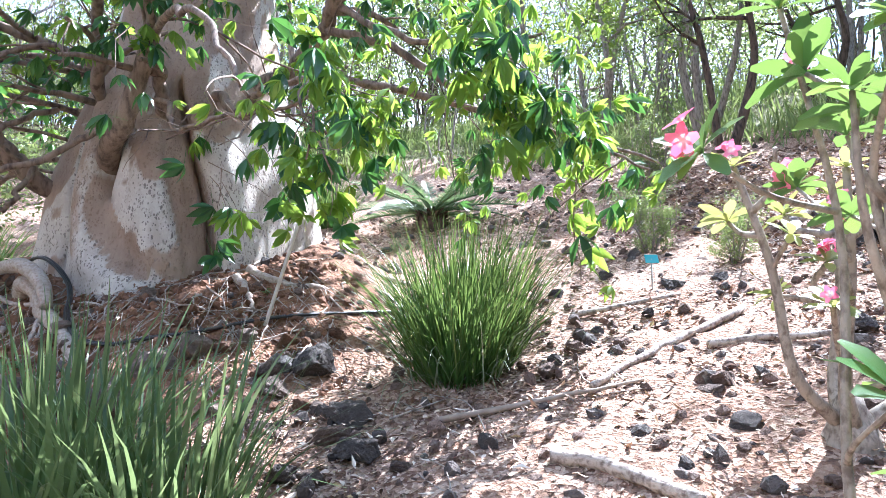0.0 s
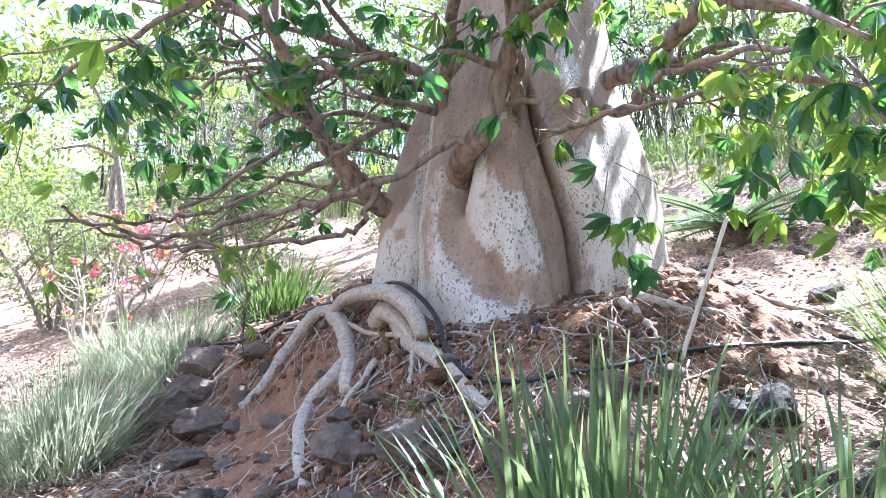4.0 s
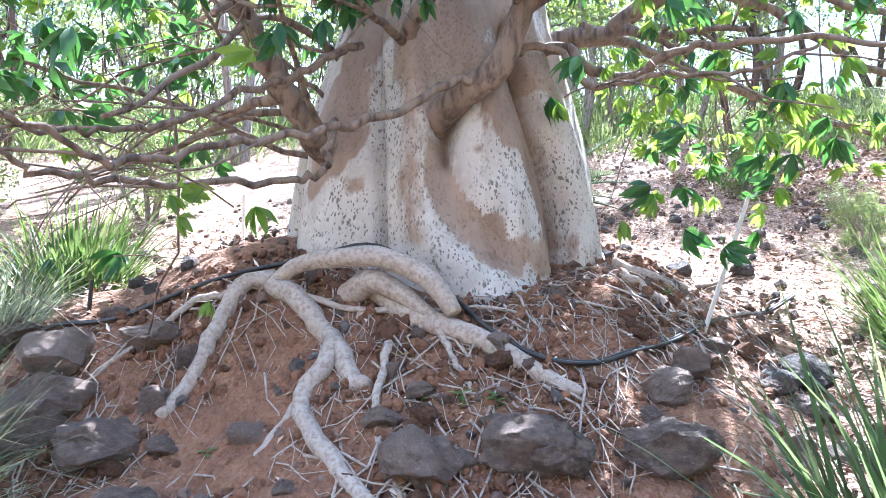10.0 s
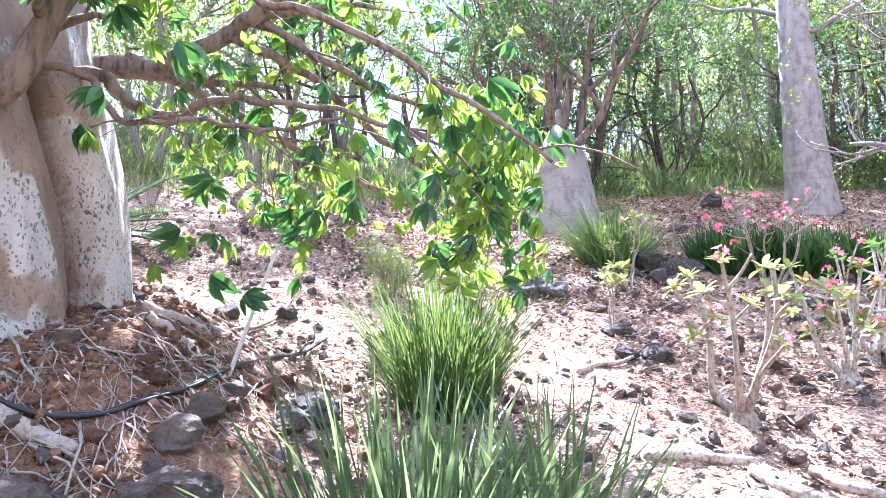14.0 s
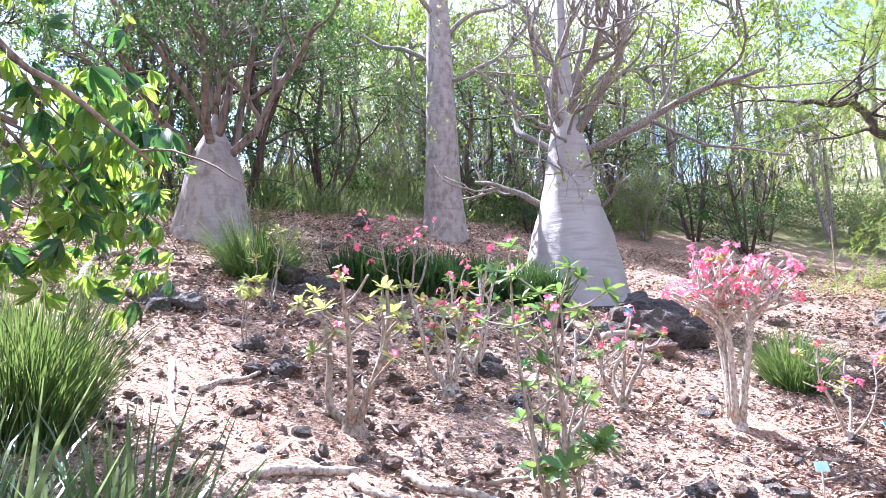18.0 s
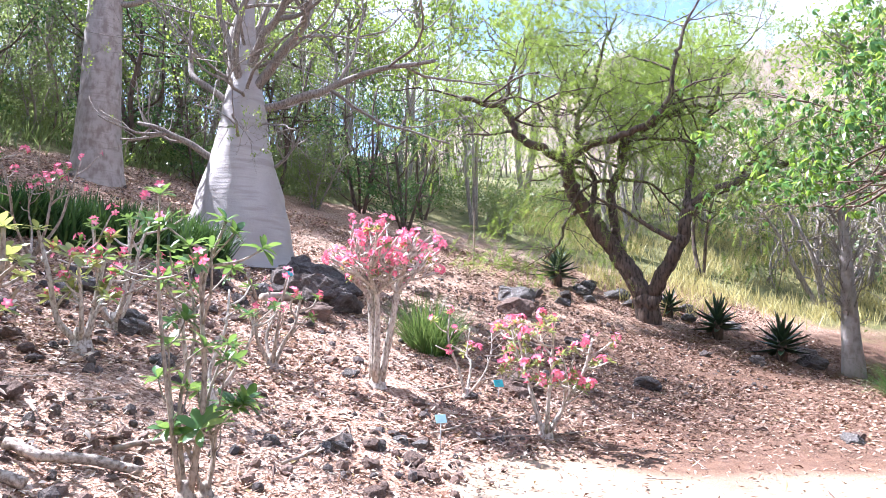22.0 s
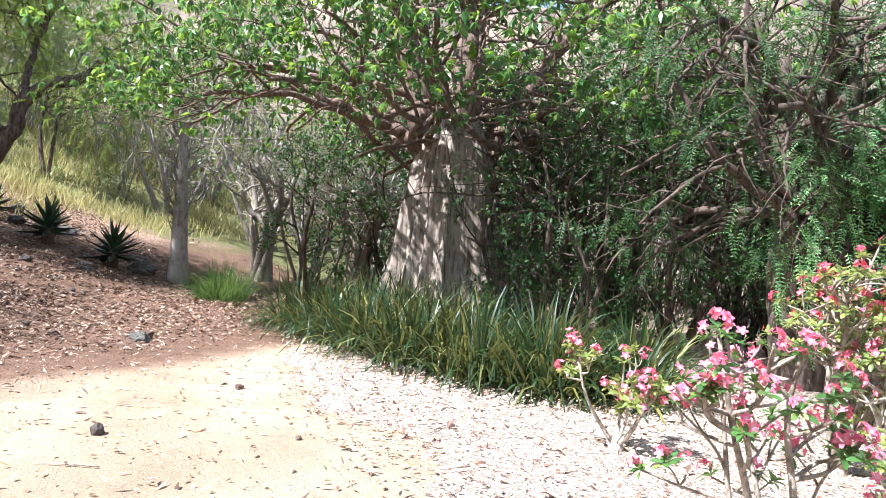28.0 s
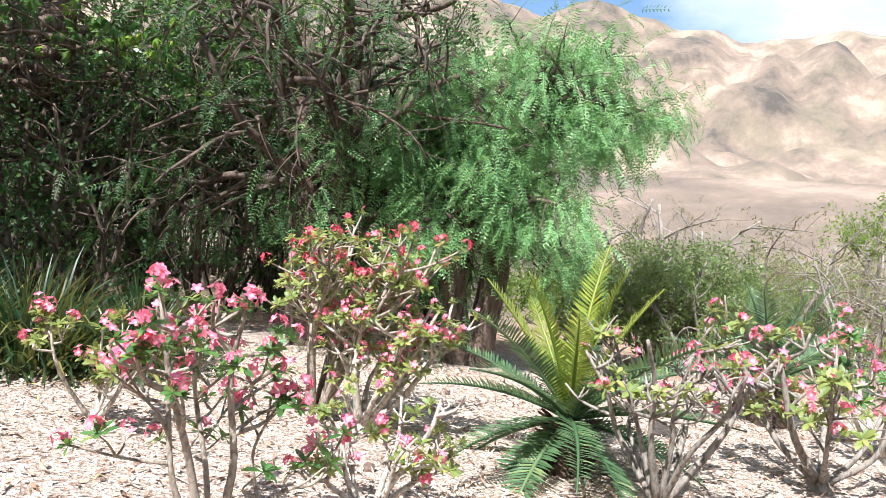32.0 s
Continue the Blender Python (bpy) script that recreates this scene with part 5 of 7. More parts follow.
    elbow = [(-2.6, 5.45, 2.42), (-2.55, 5.22, 2.50), (-2.45, 5.07, 2.60), (-2.34, 4.96, 2.67), (-2.27, 4.9, 2.79), (-2.2, 4.88, 2.98), (-2.14, 4.85, 3.14), (-2.07, 4.8, 3.35), (-1.98, 4.75, 3.8)]
    m = Mesh()
    tube(m, curve(elbow, 26), (0.10, 0.09, 0.082, 0.08, 0.072, 0.066, 0.062, 0.06, 0.05), 14, 0.08, rng)
    part("limb", m, M_LIMB, root)
    for pts, r0, r1, shoots in hero:
        line = curve(pts, len(pts) * 4)
        line[2:-1] += rng.normal(0, 0.012, (len(line) - 3, 3))
        lines.append((line, r0, r1, 2))
        for k in range(shoots + 2):
            i = int(len(line) * rng.uniform(0.35, 0.98))
            i = min(i, len(line) - 2)
            along = line[i + 1] - line[i]
            along /= np.linalg.norm(along)
            side = rng.normal(size=3) * (1, 1, 0.5) - (0, 0, 0.25)
            grow(rng, line[i], along * 0.7 + side * 0.6, rng.uniform(0.5, 1.0), max(0.007, r1 * 0.9), 1, lines, tips, 0.05, 0.35, (2, 4), 0.55, 0.9, 0.25)
        tips += [(line[-1], line[-1] - line[-2])] * 3
    for k in range(15):
        a = -2.9 + k * 2 * math.pi / 15 + rng.uniform(-0.15, 0.15)
        h = rng.uniform(1.9, 5.4)
        r = float(np.interp(h, [p[0] for p in prof], [p[1] for p in prof])) * 0.8
        at = np.array(base) + (r * math.cos(a), r * math.sin(a), h)
        way = np.array([math.cos(a), math.sin(a), rng.uniform(0.05, 0.6)])
        long = rng.uniform(1.5, 2.3) if math.sin(a) < -0.3 else rng.uniform(1.6, 2.6)
        grow(rng, at, way, long, rng.uniform(0.04, 0.075), 2, lines, tips, 0.1, 0.4, (3, 4), 0.62, 0.95, 0.3)
    for k in range(5):
        a = k * 1.256
        grow(rng, np.array(base) + (0.1 + 0.15 * math.cos(a), -0.1 + 0.15 * math.sin(a), 5.2), (math.cos(a) * 0.7, math.sin(a) * 0.7, 1.0), 2.6, 0.16, 2, lines, tips, 0.2, 0.3, (4, 6), 0.65, 0.9)
    # a fan of long bare branches on the side away from the hill path
    bare = []
    for k in range(11):
        at = np.array([-2.95, 5.95, 2.2 + 0.14 * k]) + rng.normal(0, 0.06, 3)
        grow(rng, at, (-1.0, -rng.uniform(-0.25, 1.2), rng.uniform(-0.12, 0.35)), rng.uniform(1.7, 2.3), rng.uniform(0.016, 0.03), 2, lines, bare, 0.05, 0.55, (2, 4), 0.6, 0.75, 0.15)
    tips += [t for k, t in enumerate(bare) if k % 7 == 0]
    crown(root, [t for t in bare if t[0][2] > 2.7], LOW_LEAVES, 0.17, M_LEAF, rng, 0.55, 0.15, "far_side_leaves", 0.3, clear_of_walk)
    top = []
    for k in range(9):
        a = k * 0.7
        at = np.array(base) + (0.1 + 0.3 * math.cos(a), -0.1 + 0.3 * math.sin(a), 4.2 + 0.12 * k)
        grow(rng, at, (math.cos(a), math.sin(a), 0.35), rng.uniform(2.4, 3.4), 0.09, 2, lines, top, 0.15, 0.4, (3, 4), 0.65, 0.9)
    tips += top[::2]
    top = [t for t in top if t[0][0] < 0.3 or t[0][1] > 7.5]
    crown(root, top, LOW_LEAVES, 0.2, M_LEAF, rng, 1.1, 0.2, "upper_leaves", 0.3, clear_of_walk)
    safe = [l for l in lines if clear_of_walk(l[0]).all() and (l[1] > 0.024 or clear_of_view(l[0][-1:])[0] or lattice(l[0][0][0] * 9, l[0][0][1] * 9, 5) < 0.3)]
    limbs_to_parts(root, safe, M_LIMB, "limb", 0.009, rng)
    tips = [t for t in tips if clear_of_walk(np.array([t[0]]))[0] and clear_of_view(np.array([t[0]]))[0]]
    tips = [t for k, t in enumerate(tips) if t[0][0] > -3.3 or k % 2 or t[0][2] > 3.2]
    fresh = [k % 3 == 0 or (t[0][0] > -1.3 and k % 3 == 1) for k, t in enumerate(tips)]
    new_leaf = [t for f, t in zip(fresh, tips) if f]
    old_leaf = [t for f, t in zip(fresh, tips) if not f]
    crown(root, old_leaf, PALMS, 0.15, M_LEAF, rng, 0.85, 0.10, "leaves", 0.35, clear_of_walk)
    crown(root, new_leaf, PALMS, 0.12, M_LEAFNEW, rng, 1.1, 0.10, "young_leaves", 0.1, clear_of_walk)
    # single leaves that hang nearest the path
    singles = []
    for k, shape in enumerate(PALMS):
        mm = Mesh()
        mm.add(*shape)
        singles.append(mm.made("leaf", M_LEAF if k % 2 == 0 else M_LEAFNEW))
    near = [t for t in tips if t[0][1] < 5.0 and t[0][2] < 3.4 and (t[0][0] > -3.4 or t[0][2] > 2.6)]
    for k in range(min(110, len(near))):
        p, d = near[int(rng.integers(len(near)))]
        p = p + rng.normal(0, 0.07, 3)
        if not clear_of_walk(np.array([p]))[0] or not clear_of_view(np.array([p]))[0]:
            continue
        ob = part("leaf", singles[k % 4], None, root)
        ob.matrix_basis = Matrix.Translation(Vector(p) - base) @ pose(0, 0, 0, rng.uniform(-25, 25), rng.uniform(-10, 55), rng.uniform(0, 360)) @ Matrix.Scale(rng.uniform(0.14, 0.21), 4)
    # roots that grip the mound
    for pts, r0, r1 in (
        ([(-3.47, 5.32), (-3.65, 5.32), (-3.76, 5.21), (-3.84, 5.11), (-4.01, 4.99)], 0.05, 0.035),
        ([(-3.47, 5.28), (-3.32, 5.1), (-3.21, 4.92), (-3.16, 4.74), (-3.1, 4.64)], 0.06, 0.04),
        ([(-3.21, 4.92), (-3.27, 4.82), (-3.38, 4.75), (-3.36, 4.54), (-3.24, 4.27), (-3.1, 4.05)], 0.05, 0.035),
        ([(-3.25, 4.85), (-3.28, 4.82), (-3.41, 4.74), (-3.55, 4.62), (-3.7, 4.5)], 0.028, 0.014),
        ([(-3.04, 5.18), (-2.91, 5.05), (-2.75, 4.81), (-2.52, 4.59), (-2.29, 4.36), (-2.2, 4.28)], 0.07, 0.026),
        ([(-2.75, 4.82), (-2.73, 4.75), (-2.69, 4.55), (-2.66, 4.39)], 0.02, 0.008),
        ([(-2.98, 4.75), (-3.02, 4.64), (-3.09, 4.51), (-3.09, 4.26), (-3.05, 4.1)], 0.022, 0.012),
        ([(-3.4, 5.2), (-3.0, 5.0), (-2.85, 4.95), (-2.5, 4.85), (-2.2, 4.7)], 0.018, 0.008),
        ([(-3.6, 5.3), (-3.85, 5.35), (-4.1, 5.3), (-4.4, 5.2)], 0.022, 0.010),
        ([(-1.5, 5.05), (-1.4, 4.95), (-1.3, 4.8)], 0.03, 0.014),
        ([(-1.45, 5.2), (-1.25, 5.1), (-1.0, 5.2), (-0.8, 5.35)], 0.035, 0.014),
    ):
        p = curve([(x, y, 0) for x, y in pts], 22)
        p[:, :2] += rng.normal(0, 0.004, (22, 2))
        p[:, 2] = ground_z(p[:, 0], p[:, 1]) + np.linspace(0.045, -0.008, 22) + 0.012 * np.sin(np.arange(22) * 0.7 + r0 * 90)
        m = Mesh()
        tube(m, p, (r0, r0 * 0.9, (r0 + r1) / 2, r1), 12, 0.10, rng)
        part("root", m, M_ROOT, root)
    for pts, radii in (
        ([(-3.5, 5.3, 1.5), (-3.4, 5.2, 1.6), (-3.3, 5.13, 1.637), (-3.16, 5.02, 1.652), (-2.967, 4.92, 1.65), (-2.78, 4.8, 1.55), (-2.7, 4.73, 1.45), (-2.66, 4.68, 1.36)], (0.04, 0.042, 0.046, 0.05, 0.056, 0.056, 0.05, 0.04)),
        ([(-3.1, 5.15, 1.45), (-3.0, 5.0, 1.53), (-2.85, 4.9, 1.45), (-2.7, 4.75, 1.3)], (0.075, 0.065, 0.05, 0.03)),
    ):
        m = Mesh()
        tube(m, curve(pts, 26), radii, 14, 0.10, rng)
        part("root", m, M_ROOT, root)
    fine = Mesh()
    for k in range(470):
        x, y = rng.uniform(-4.6, -0.7), rng.uniform(4.05, 5.5)
        a = rng.uniform(-2.8, -0.3)
        ln = rng.uniform(0.2, 0.8)
        t = np.linspace(0, 1, 7)
        p = np.stack([x + ln * t * math.cos(a) + np.cumsum(rng.normal(0, 0.03, 7)), y + ln * t * math.sin(a) + np.cumsum(rng.normal(0, 0.03, 7)), 0 * t], -1)
        p[:, 2] = ground_z(p[:, 0], p[:, 1]) + rng.uniform(0.005, 0.03) + 0.015 * np.sin(t * 9 + k)
        tube(fine, p, (0.002 + 0.007 * rng.random() ** 2, 0.0015), 5)
    tagged(part("root_mat", fine, M_ROOT, root), kind="stuff")


great_tree()


# ---------------------------------------------------------------- grey bottle trees up the slope
def bottle_tree(x, y, drop, prof, limbs, seed, label, material, twig_mat, crown_mat=None, leaf_per=0.0, lobes=(), lean=(0, 0), leaf_size=0.2, shapes=None, low_crown=0.0):
    rng = np.random.default_rng(seed)
    base = on_ground(x, y, -drop)
    root = thing("bottle_tree", base, label, "tree", "grey bottle trees on the slope")
    m = Mesh()
    lathe_trunk(m, base, prof, 64, lobes, lean, 0.055, seed)
    part("trunk", m, material, root)
    lines, tips = [], []
    for h, az, rise, length, r, level in limbs:
        a = radians(az)
        q = min(1.0, h / prof[-1][0])
        rr = float(np.interp(h, [p[0] for p in prof], [p[1] for p in prof])) * 0.6
        at = np.array(base) + (lean[0] * q + rr * math.cos(a), lean[1] * q + rr * math.sin(a), h)
        grow(rng, at, (math.cos(a), math.sin(a), math.tan(radians(rise))), length, r, level, lines, tips, 0.25, 0.45, (3, 5), 0.66, 0.85)
    limbs_to_parts(root, lines, twig_mat, "limb", 0.014, rng)
    if leaf_per:
        keep = (lambda q: (q[:, 2] < base.z + low_crown) | (q[:, 0] > x + 1.2)) if low_crown else None
        crown(root, tips, shapes or TUFTS, leaf_size, crown_mat, rng, leaf_per, 0.1, keep=keep)
    return root


bottle_tree(10.2, 1.35, 0.15, [(-0.2, 1.12), (0.0, 1.06), (0.5, 0.96), (1.3, 0.76), (1.8, 0.60), (2.2, 0.50), (2.7, 0.41), (3.1, 0.37), (3.5, 0.24), (4.4, 0.15), (6.5, 0.06)],
            [(2.85, -95, 16, 3.6, 0.085, 3), (2.9, 95, 30, 2.4, 0.07, 3), (3.2, -120, 45, 3.2, 0.09, 3), (3.2, 70, 60, 2.6, 0.09, 3), (3.3, -70, 52, 3.4, 0.09, 3), (3.3, 150, 50, 2.6, 0.08, 3), (3.5, 110, 65, 2.6, 0.075, 3),
             (3.6, -150, 45, 2.8, 0.09, 3), (4.2, -60, 50, 2.4, 0.07, 2), (4.6, 80, 55, 2.2, 0.06, 2), (5.4, -120, 50, 2.0, 0.05, 2), (6.0, 0, 75, 2.0, 0.05, 2), (1.75, 100, 8, 1.7, 0.075, 2), (3.0, 180, 5, 2.2, 0.035, 3), (3.1, -170, 20, 2.4, 0.035, 3), (2.9, -60, 5, 2.4, 0.03, 3), (3.3, 130, 10, 2.2, 0.03, 3), (3.6, -110, 15, 2.4, 0.035, 3), (4.0, 170, 25, 2.2, 0.03, 3), (2.4, -140, 0, 1.6, 0.025, 3), (4.4, 90, 20, 2.2, 0.03, 3), (1.7, -100, 10, 1.0, 0.04, 3), (2.2, 170, 0, 1.2, 0.035, 3)],
            5, "silver-grey bottle-shaped tree, almost leafless, with many bare twigs", M_SILVER, M_TWIG, M_FEATHER, 0.05, leaf_size=0.16)
bottle_tree(13.3, 4.5, 0.2, [(-0.3, 0.66), (0.0, 0.6), (0.6, 0.50), (2.2, 0.42), (4.0, 0.36), (6.5, 0.27), (9.0, 0.12)],
            [(4.2, -100, 20, 3.0, 0.07, 3), (4.8, 80, 20, 3.0, 0.07, 3), (5.5, -60, 30, 3.0, 0.07, 3), (6.0, 150, 30, 3.0, 0.07, 3), (7.0, -130, 45, 3.0, 0.07, 3), (8.5, 40, 60, 2.6, 0.07, 3)],
            6, "slender grey-trunked bottle tree with dark weathered side", M_STAINED, M_TWIG, M_BUSH, 0.25, [(2.6, 0.5, 0.06, 3)], (0.2, 0.1))
bottle_tree(7.75, 7.55, 0.15, [(-0.3, 0.86), (0.0, 0.78), (0.6, 0.62), (1.2, 0.50), (1.5, 0.44), (1.8, 0.30), (2.1, 0.14), (2.4, 0.04)],
            [(1.4, 150, 50, 2.6, 0.085, 3), (1.5, 60, 62, 3.0, 0.08, 3), (1.6, -30, 66, 3.2, 0.085, 3), (1.5, -100, 60, 3.0, 0.085, 3), (1.7, -160, 68, 3.0, 0.08, 3), (2.0, 100, 72, 3.2, 0.07, 3), (2.2, -60, 76, 3.2, 0.07, 3), (1.8, 10, 72, 3.2, 0.07, 3), (1.9, -130, 74, 3.4, 0.07, 3), (2.4, 30, 78, 3.2, 0.06, 3), (2.6, -90, 76, 3.2, 0.06, 3), (4.0, 0, 70, 2.6, 0.06, 3), (4.2, 180, 70, 2.6, 0.06, 3)],
            7, "stout grey bottle tree dividing low into many upright brown stems", M_STAINED, M_GREYBARK, M_HANG, 1.0, leaf_size=0.24, low_crown=4.4)


# ---------------------------------------------------------------- the dark twisted tree by the path
def twisted_tree():
    rng = np.random.default_rng(31)
    base = on_ground(11.35, -7.9, -0.05)
    root = thing("mesquite_tree", base, "dark twisted tree with two leaning trunks and feathery light green crown", "tree")
    b = np.array(base)
    right = np.array([-0.51, -0.86, 0.0])
    away = np.array([0.86, -0.51, 0.0])

    def p(u, h, d=0.0):
        return b + right * u + away * d + (0, 0, h)

    lines, tips = [], []
    stems = [
        ([p(0.0, -0.2), p(-0.1, 0.6), p(-0.45, 1.3, 0.1), p(-0.95, 2.0, 0.2), p(-1.55, 2.9, 0.1), p(-1.85, 3.5), p(-1.85, 4.0)], 0.26, 0.15),
        ([p(0.12, -0.2), p(0.1, 0.6, -0.1), p(0.35, 1.2, -0.2), p(0.75, 1.9, -0.3), p(0.9, 2.6, -0.3), p(1.35, 3.0, -0.4), p(2.2, 3.3, -0.5)], 0.20, 0.11),
        ([p(-0.6, 1.6, 0.1), p(-0.75, 2.3, 0.4), p(-0.85, 3.2, 0.5), p(-0.55, 4.0, 0.6), p(-0.5, 4.6, 0.6)], 0.13, 0.08),
        ([p(-1.85, 3.9), p(-2.4, 4.2, -0.3), p(-3.0, 4.5, -0.5), p(-3.4, 5.2, -0.6), p(-4.4, 5.4, -0.9)], 0.13, 0.06),
        ([p(-1.85, 4.0), p(-1.3, 4.2, -0.5), p(-0.4, 4.35, -0.9), p(0.4, 4.9, -1.0), p(0.6, 5.8, -1.1)], 0.11, 0.05),
        ([p(-1.85, 4.0), p(-1.6, 4.5, 0.4), p(-1.7, 5.2, 0.7), p(-1.3, 6.0, 0.9)], 0.10, 0.05),
        ([p(-0.5, 4.5, 0.6), p(0.0, 4.8, 0.5), p(0.8, 5.2, 0.3), p(1.6, 5.2, 0.2)], 0.08, 0.04),
        ([p(0.9, 2.6, -0.3), p(0.95, 3.4, 0.2), p(1.2, 4.4, 0.4), p(1.6, 5.4, 0.4)], 0.09, 0.045),
        ([p(2.2, 3.3, -0.5), p(3.0, 3.6, -0.6), p(3.8, 3.2, -0.8), p(4.3, 2.8, -0.9)], 0.08, 0.03),
        ([p(-1.3, 6.0, 0.9), p(-1.1, 6.8, 0.7), p(-0.7, 7.8, 0.5)], 0.05, 0.025), ([p(0.6, 5.8, -1.1), p(0.8, 6.6, -1.0), p(1.3, 7.6, -0.8)], 0.05, 0.025), ([p(-3.4, 5.2, -0.6), p(-3.2, 6.2, -0.3), p(-2.8, 7.4, 0.0)], 0.055, 0.025), ([p(1.6, 5.4, 0.4), p(1.9, 6.2, 0.4), p(2.6, 7.0, 0.2)], 0.045, 0.02), ([p(-1.85, 4.0), p(-2.2, 5.2, 0.4), p(-2.0, 6.6, 0.8)], 0.07, 0.03),
        ([p(-1.5, 2.8, 0.1), p(-1.9, 2.5, 0.2), p(-2.1, 2.0, 0.3), p(-2.5, 1.5, 0.3)], 0.06, 0.02),
    ]
    for pts, r0, r1 in stems:
        line = curve(pts, len(pts) * 5)
        line[2:-1] += rng.normal(0, 0.022, (len(line) - 3, 3))
        lines.append((line, r0, r1, 3))
        for k in range(7 if r0 < 0.2 else 2):
            i = min(len(line) - 2, int(len(line) * rng.uniform(0.45, 1.0)))
            away2 = rng.normal(size=3) * (1, 1, 0.5) + (0, 0, 0.3)
            grow(rng, line[i], away2, rng.uniform(1.3, 2.3), r1 * 0.6, 2, lines, tips, 0.1, 0.5, (3, 4), 0.6, 1.0, 0.3)
    limbs_to_parts(root, lines, M_DARK, "trunk_limb", 0.018, rng)
    crown(root, tips, SPRIGS, 0.31, M_FEATHER, rng, 1.75, 0.24, "crown", 0.3)


twisted_tree()


# ---------------------------------------------------------------- the fluted tree beyond the path
def fluted_tree():
    rng = np.random.default_rng(41)
    base = on_ground(1.95, -10.9, -0.05)
    root = thing("fluted_tree", base, "large fluted grey-brown tree with spreading branches and green leaves in shade", "tree")
    m = Mesh()
    lobes = [(k * 0.42 + rng.uniform(-0.08, 0.08), 0.085, rng.uniform(0.18, 0.40), rng.uniform(1.5, 3.0), rng.uniform(-0.15, 0.15)) for k in range(15)]
    lathe_trunk(m, base, [(-0.2, 1.15), (0.2, 1.02), (0.9, 0.88), (1.7, 0.80), (2.5, 0.74), (3.2, 0.62), (3.9, 0.34)], 150, lobes, (0.0, 0.0), 0.06, 8)
    part("trunk", m, M_FLUTE, root)
    b = np.array(base)
    right, away = np.array([-0.89, -0.45, 0.0]), np.array([0.45, -0.89, 0.0])

    def p(u, h, d=0.0):
        return b + right * u + away * d + (0, 0, h)

    lines, tips = [], []
    stems = [
        ([p(-0.2, 2.0), p(-0.45, 3.2), p(-0.8, 4.4), p(-1.2, 6.0), p(-1.4, 8.0)], 0.36, 0.10),
        ([p(0.05, 2.2), p(0.1, 3.4, -0.1), p(0.2, 4.8, -0.3), p(0.15, 6.4, -0.2), p(0.3, 8.4)], 0.34, 0.10),
        ([p(0.35, 1.8), p(0.55, 2.9), p(0.95, 3.9, 0.1), p(1.7, 5.0, 0.3), p(2.4, 6.4, 0.3)], 0.27, 0.09),
        ([p(0.1, 2.4, 0.2), p(0.2, 3.6, 0.6), p(0.0, 5.2, 1.2), p(0.2, 7.0, 1.8)], 0.3, 0.09),
        ([p(0.4, 2.3, -0.1), p(0.95, 3.0, -0.2), p(1.7, 3.45, -0.3), p(2.7, 3.8, -0.4), p(3.9, 4.2, -0.5)], 0.19, 0.06),
        ([p(-0.3, 2.6, -0.1), p(-0.8, 3.2, -0.3), p(-1.7, 3.6, -0.5), p(-2.9, 4.0, -0.6)], 0.16, 0.05),
    ]
    for pts, r0, r1 in stems:
        line = curve(pts, 24)
        line[3:-1] += rng.normal(0, 0.03, (20, 3))
        lines.append((line, r0, r1, 3))
        for k in range(9):
            i = min(22, int(5 + 18 * (k + rng.random()) / 9))
            a = k * 2.399 + r0 * 40 + rng.uniform(-0.4, 0.4)
            way = np.array([math.cos(a), math.sin(a), rng.uniform(0.1, 0.55)])
            reach = rng.uniform(2.0, 2.9) * (1.25 if way @ away < 0 else 1.0)
            grow(rng, line[i], way, reach, rng.uniform(0.045, 0.085), 3, lines, tips, 0.04, 0.5, (3, 4), 0.64, 0.85, 0.25)
    for u, h, du, dh, dd in ((-0.5, 3.2, -2.0, 0.7, -1.2), (0.4, 3.0, 2.0, 0.5, -1.3), (0.0, 3.4, 0.4, 0.6, -2.2), (-0.6, 4.0, -2.2, 0.4, -0.4), (0.9, 3.8, 2.6, 0.3, -0.3), (-0.2, 3.6, -1.0, 0.5, -2.2), (0.6, 3.5, 1.4, 0.4, -2.0), (0.9, 4.2, 2.6, 0.8, 0.8)):
        grow(rng, p(u, h), right * du + away * dd + (0, 0, dh), 3.4, rng.uniform(0.07, 0.10), 3, lines, tips, 0.02, 0.4, (4, 5), 0.6, 0.8, 0.2)
    low = base[2] + 3.3
    lines = [l for l in lines if l[3] > 2 or l[0][:, 2].min() > low - 0.3]
    tips = [t for t in tips if t[0][2] > low and (t[0][2] > 7.5 or math.hypot(t[0][0] - base[0], t[0][1] - base[1]) > 2.3)]
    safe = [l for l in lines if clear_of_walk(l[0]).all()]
    limbs_to_parts(root, safe, M_RUSSET, "limb", 0.02, rng)
    young = [t for k, t in enumerate(tips) if k % 5 == 0]
    crown(root, tips, LOW_LEAVES, 0.135, M_CANOPY, rng, 0.68, 0.16, "leaves", 0.35, clear_of_walk)
    crown(root, young, LOW_LEAVES, 0.15, M_LEAFNEW, rng, 0.9, 0.14, "young_leaves", 0.2, clear_of_walk)


fluted_tree()


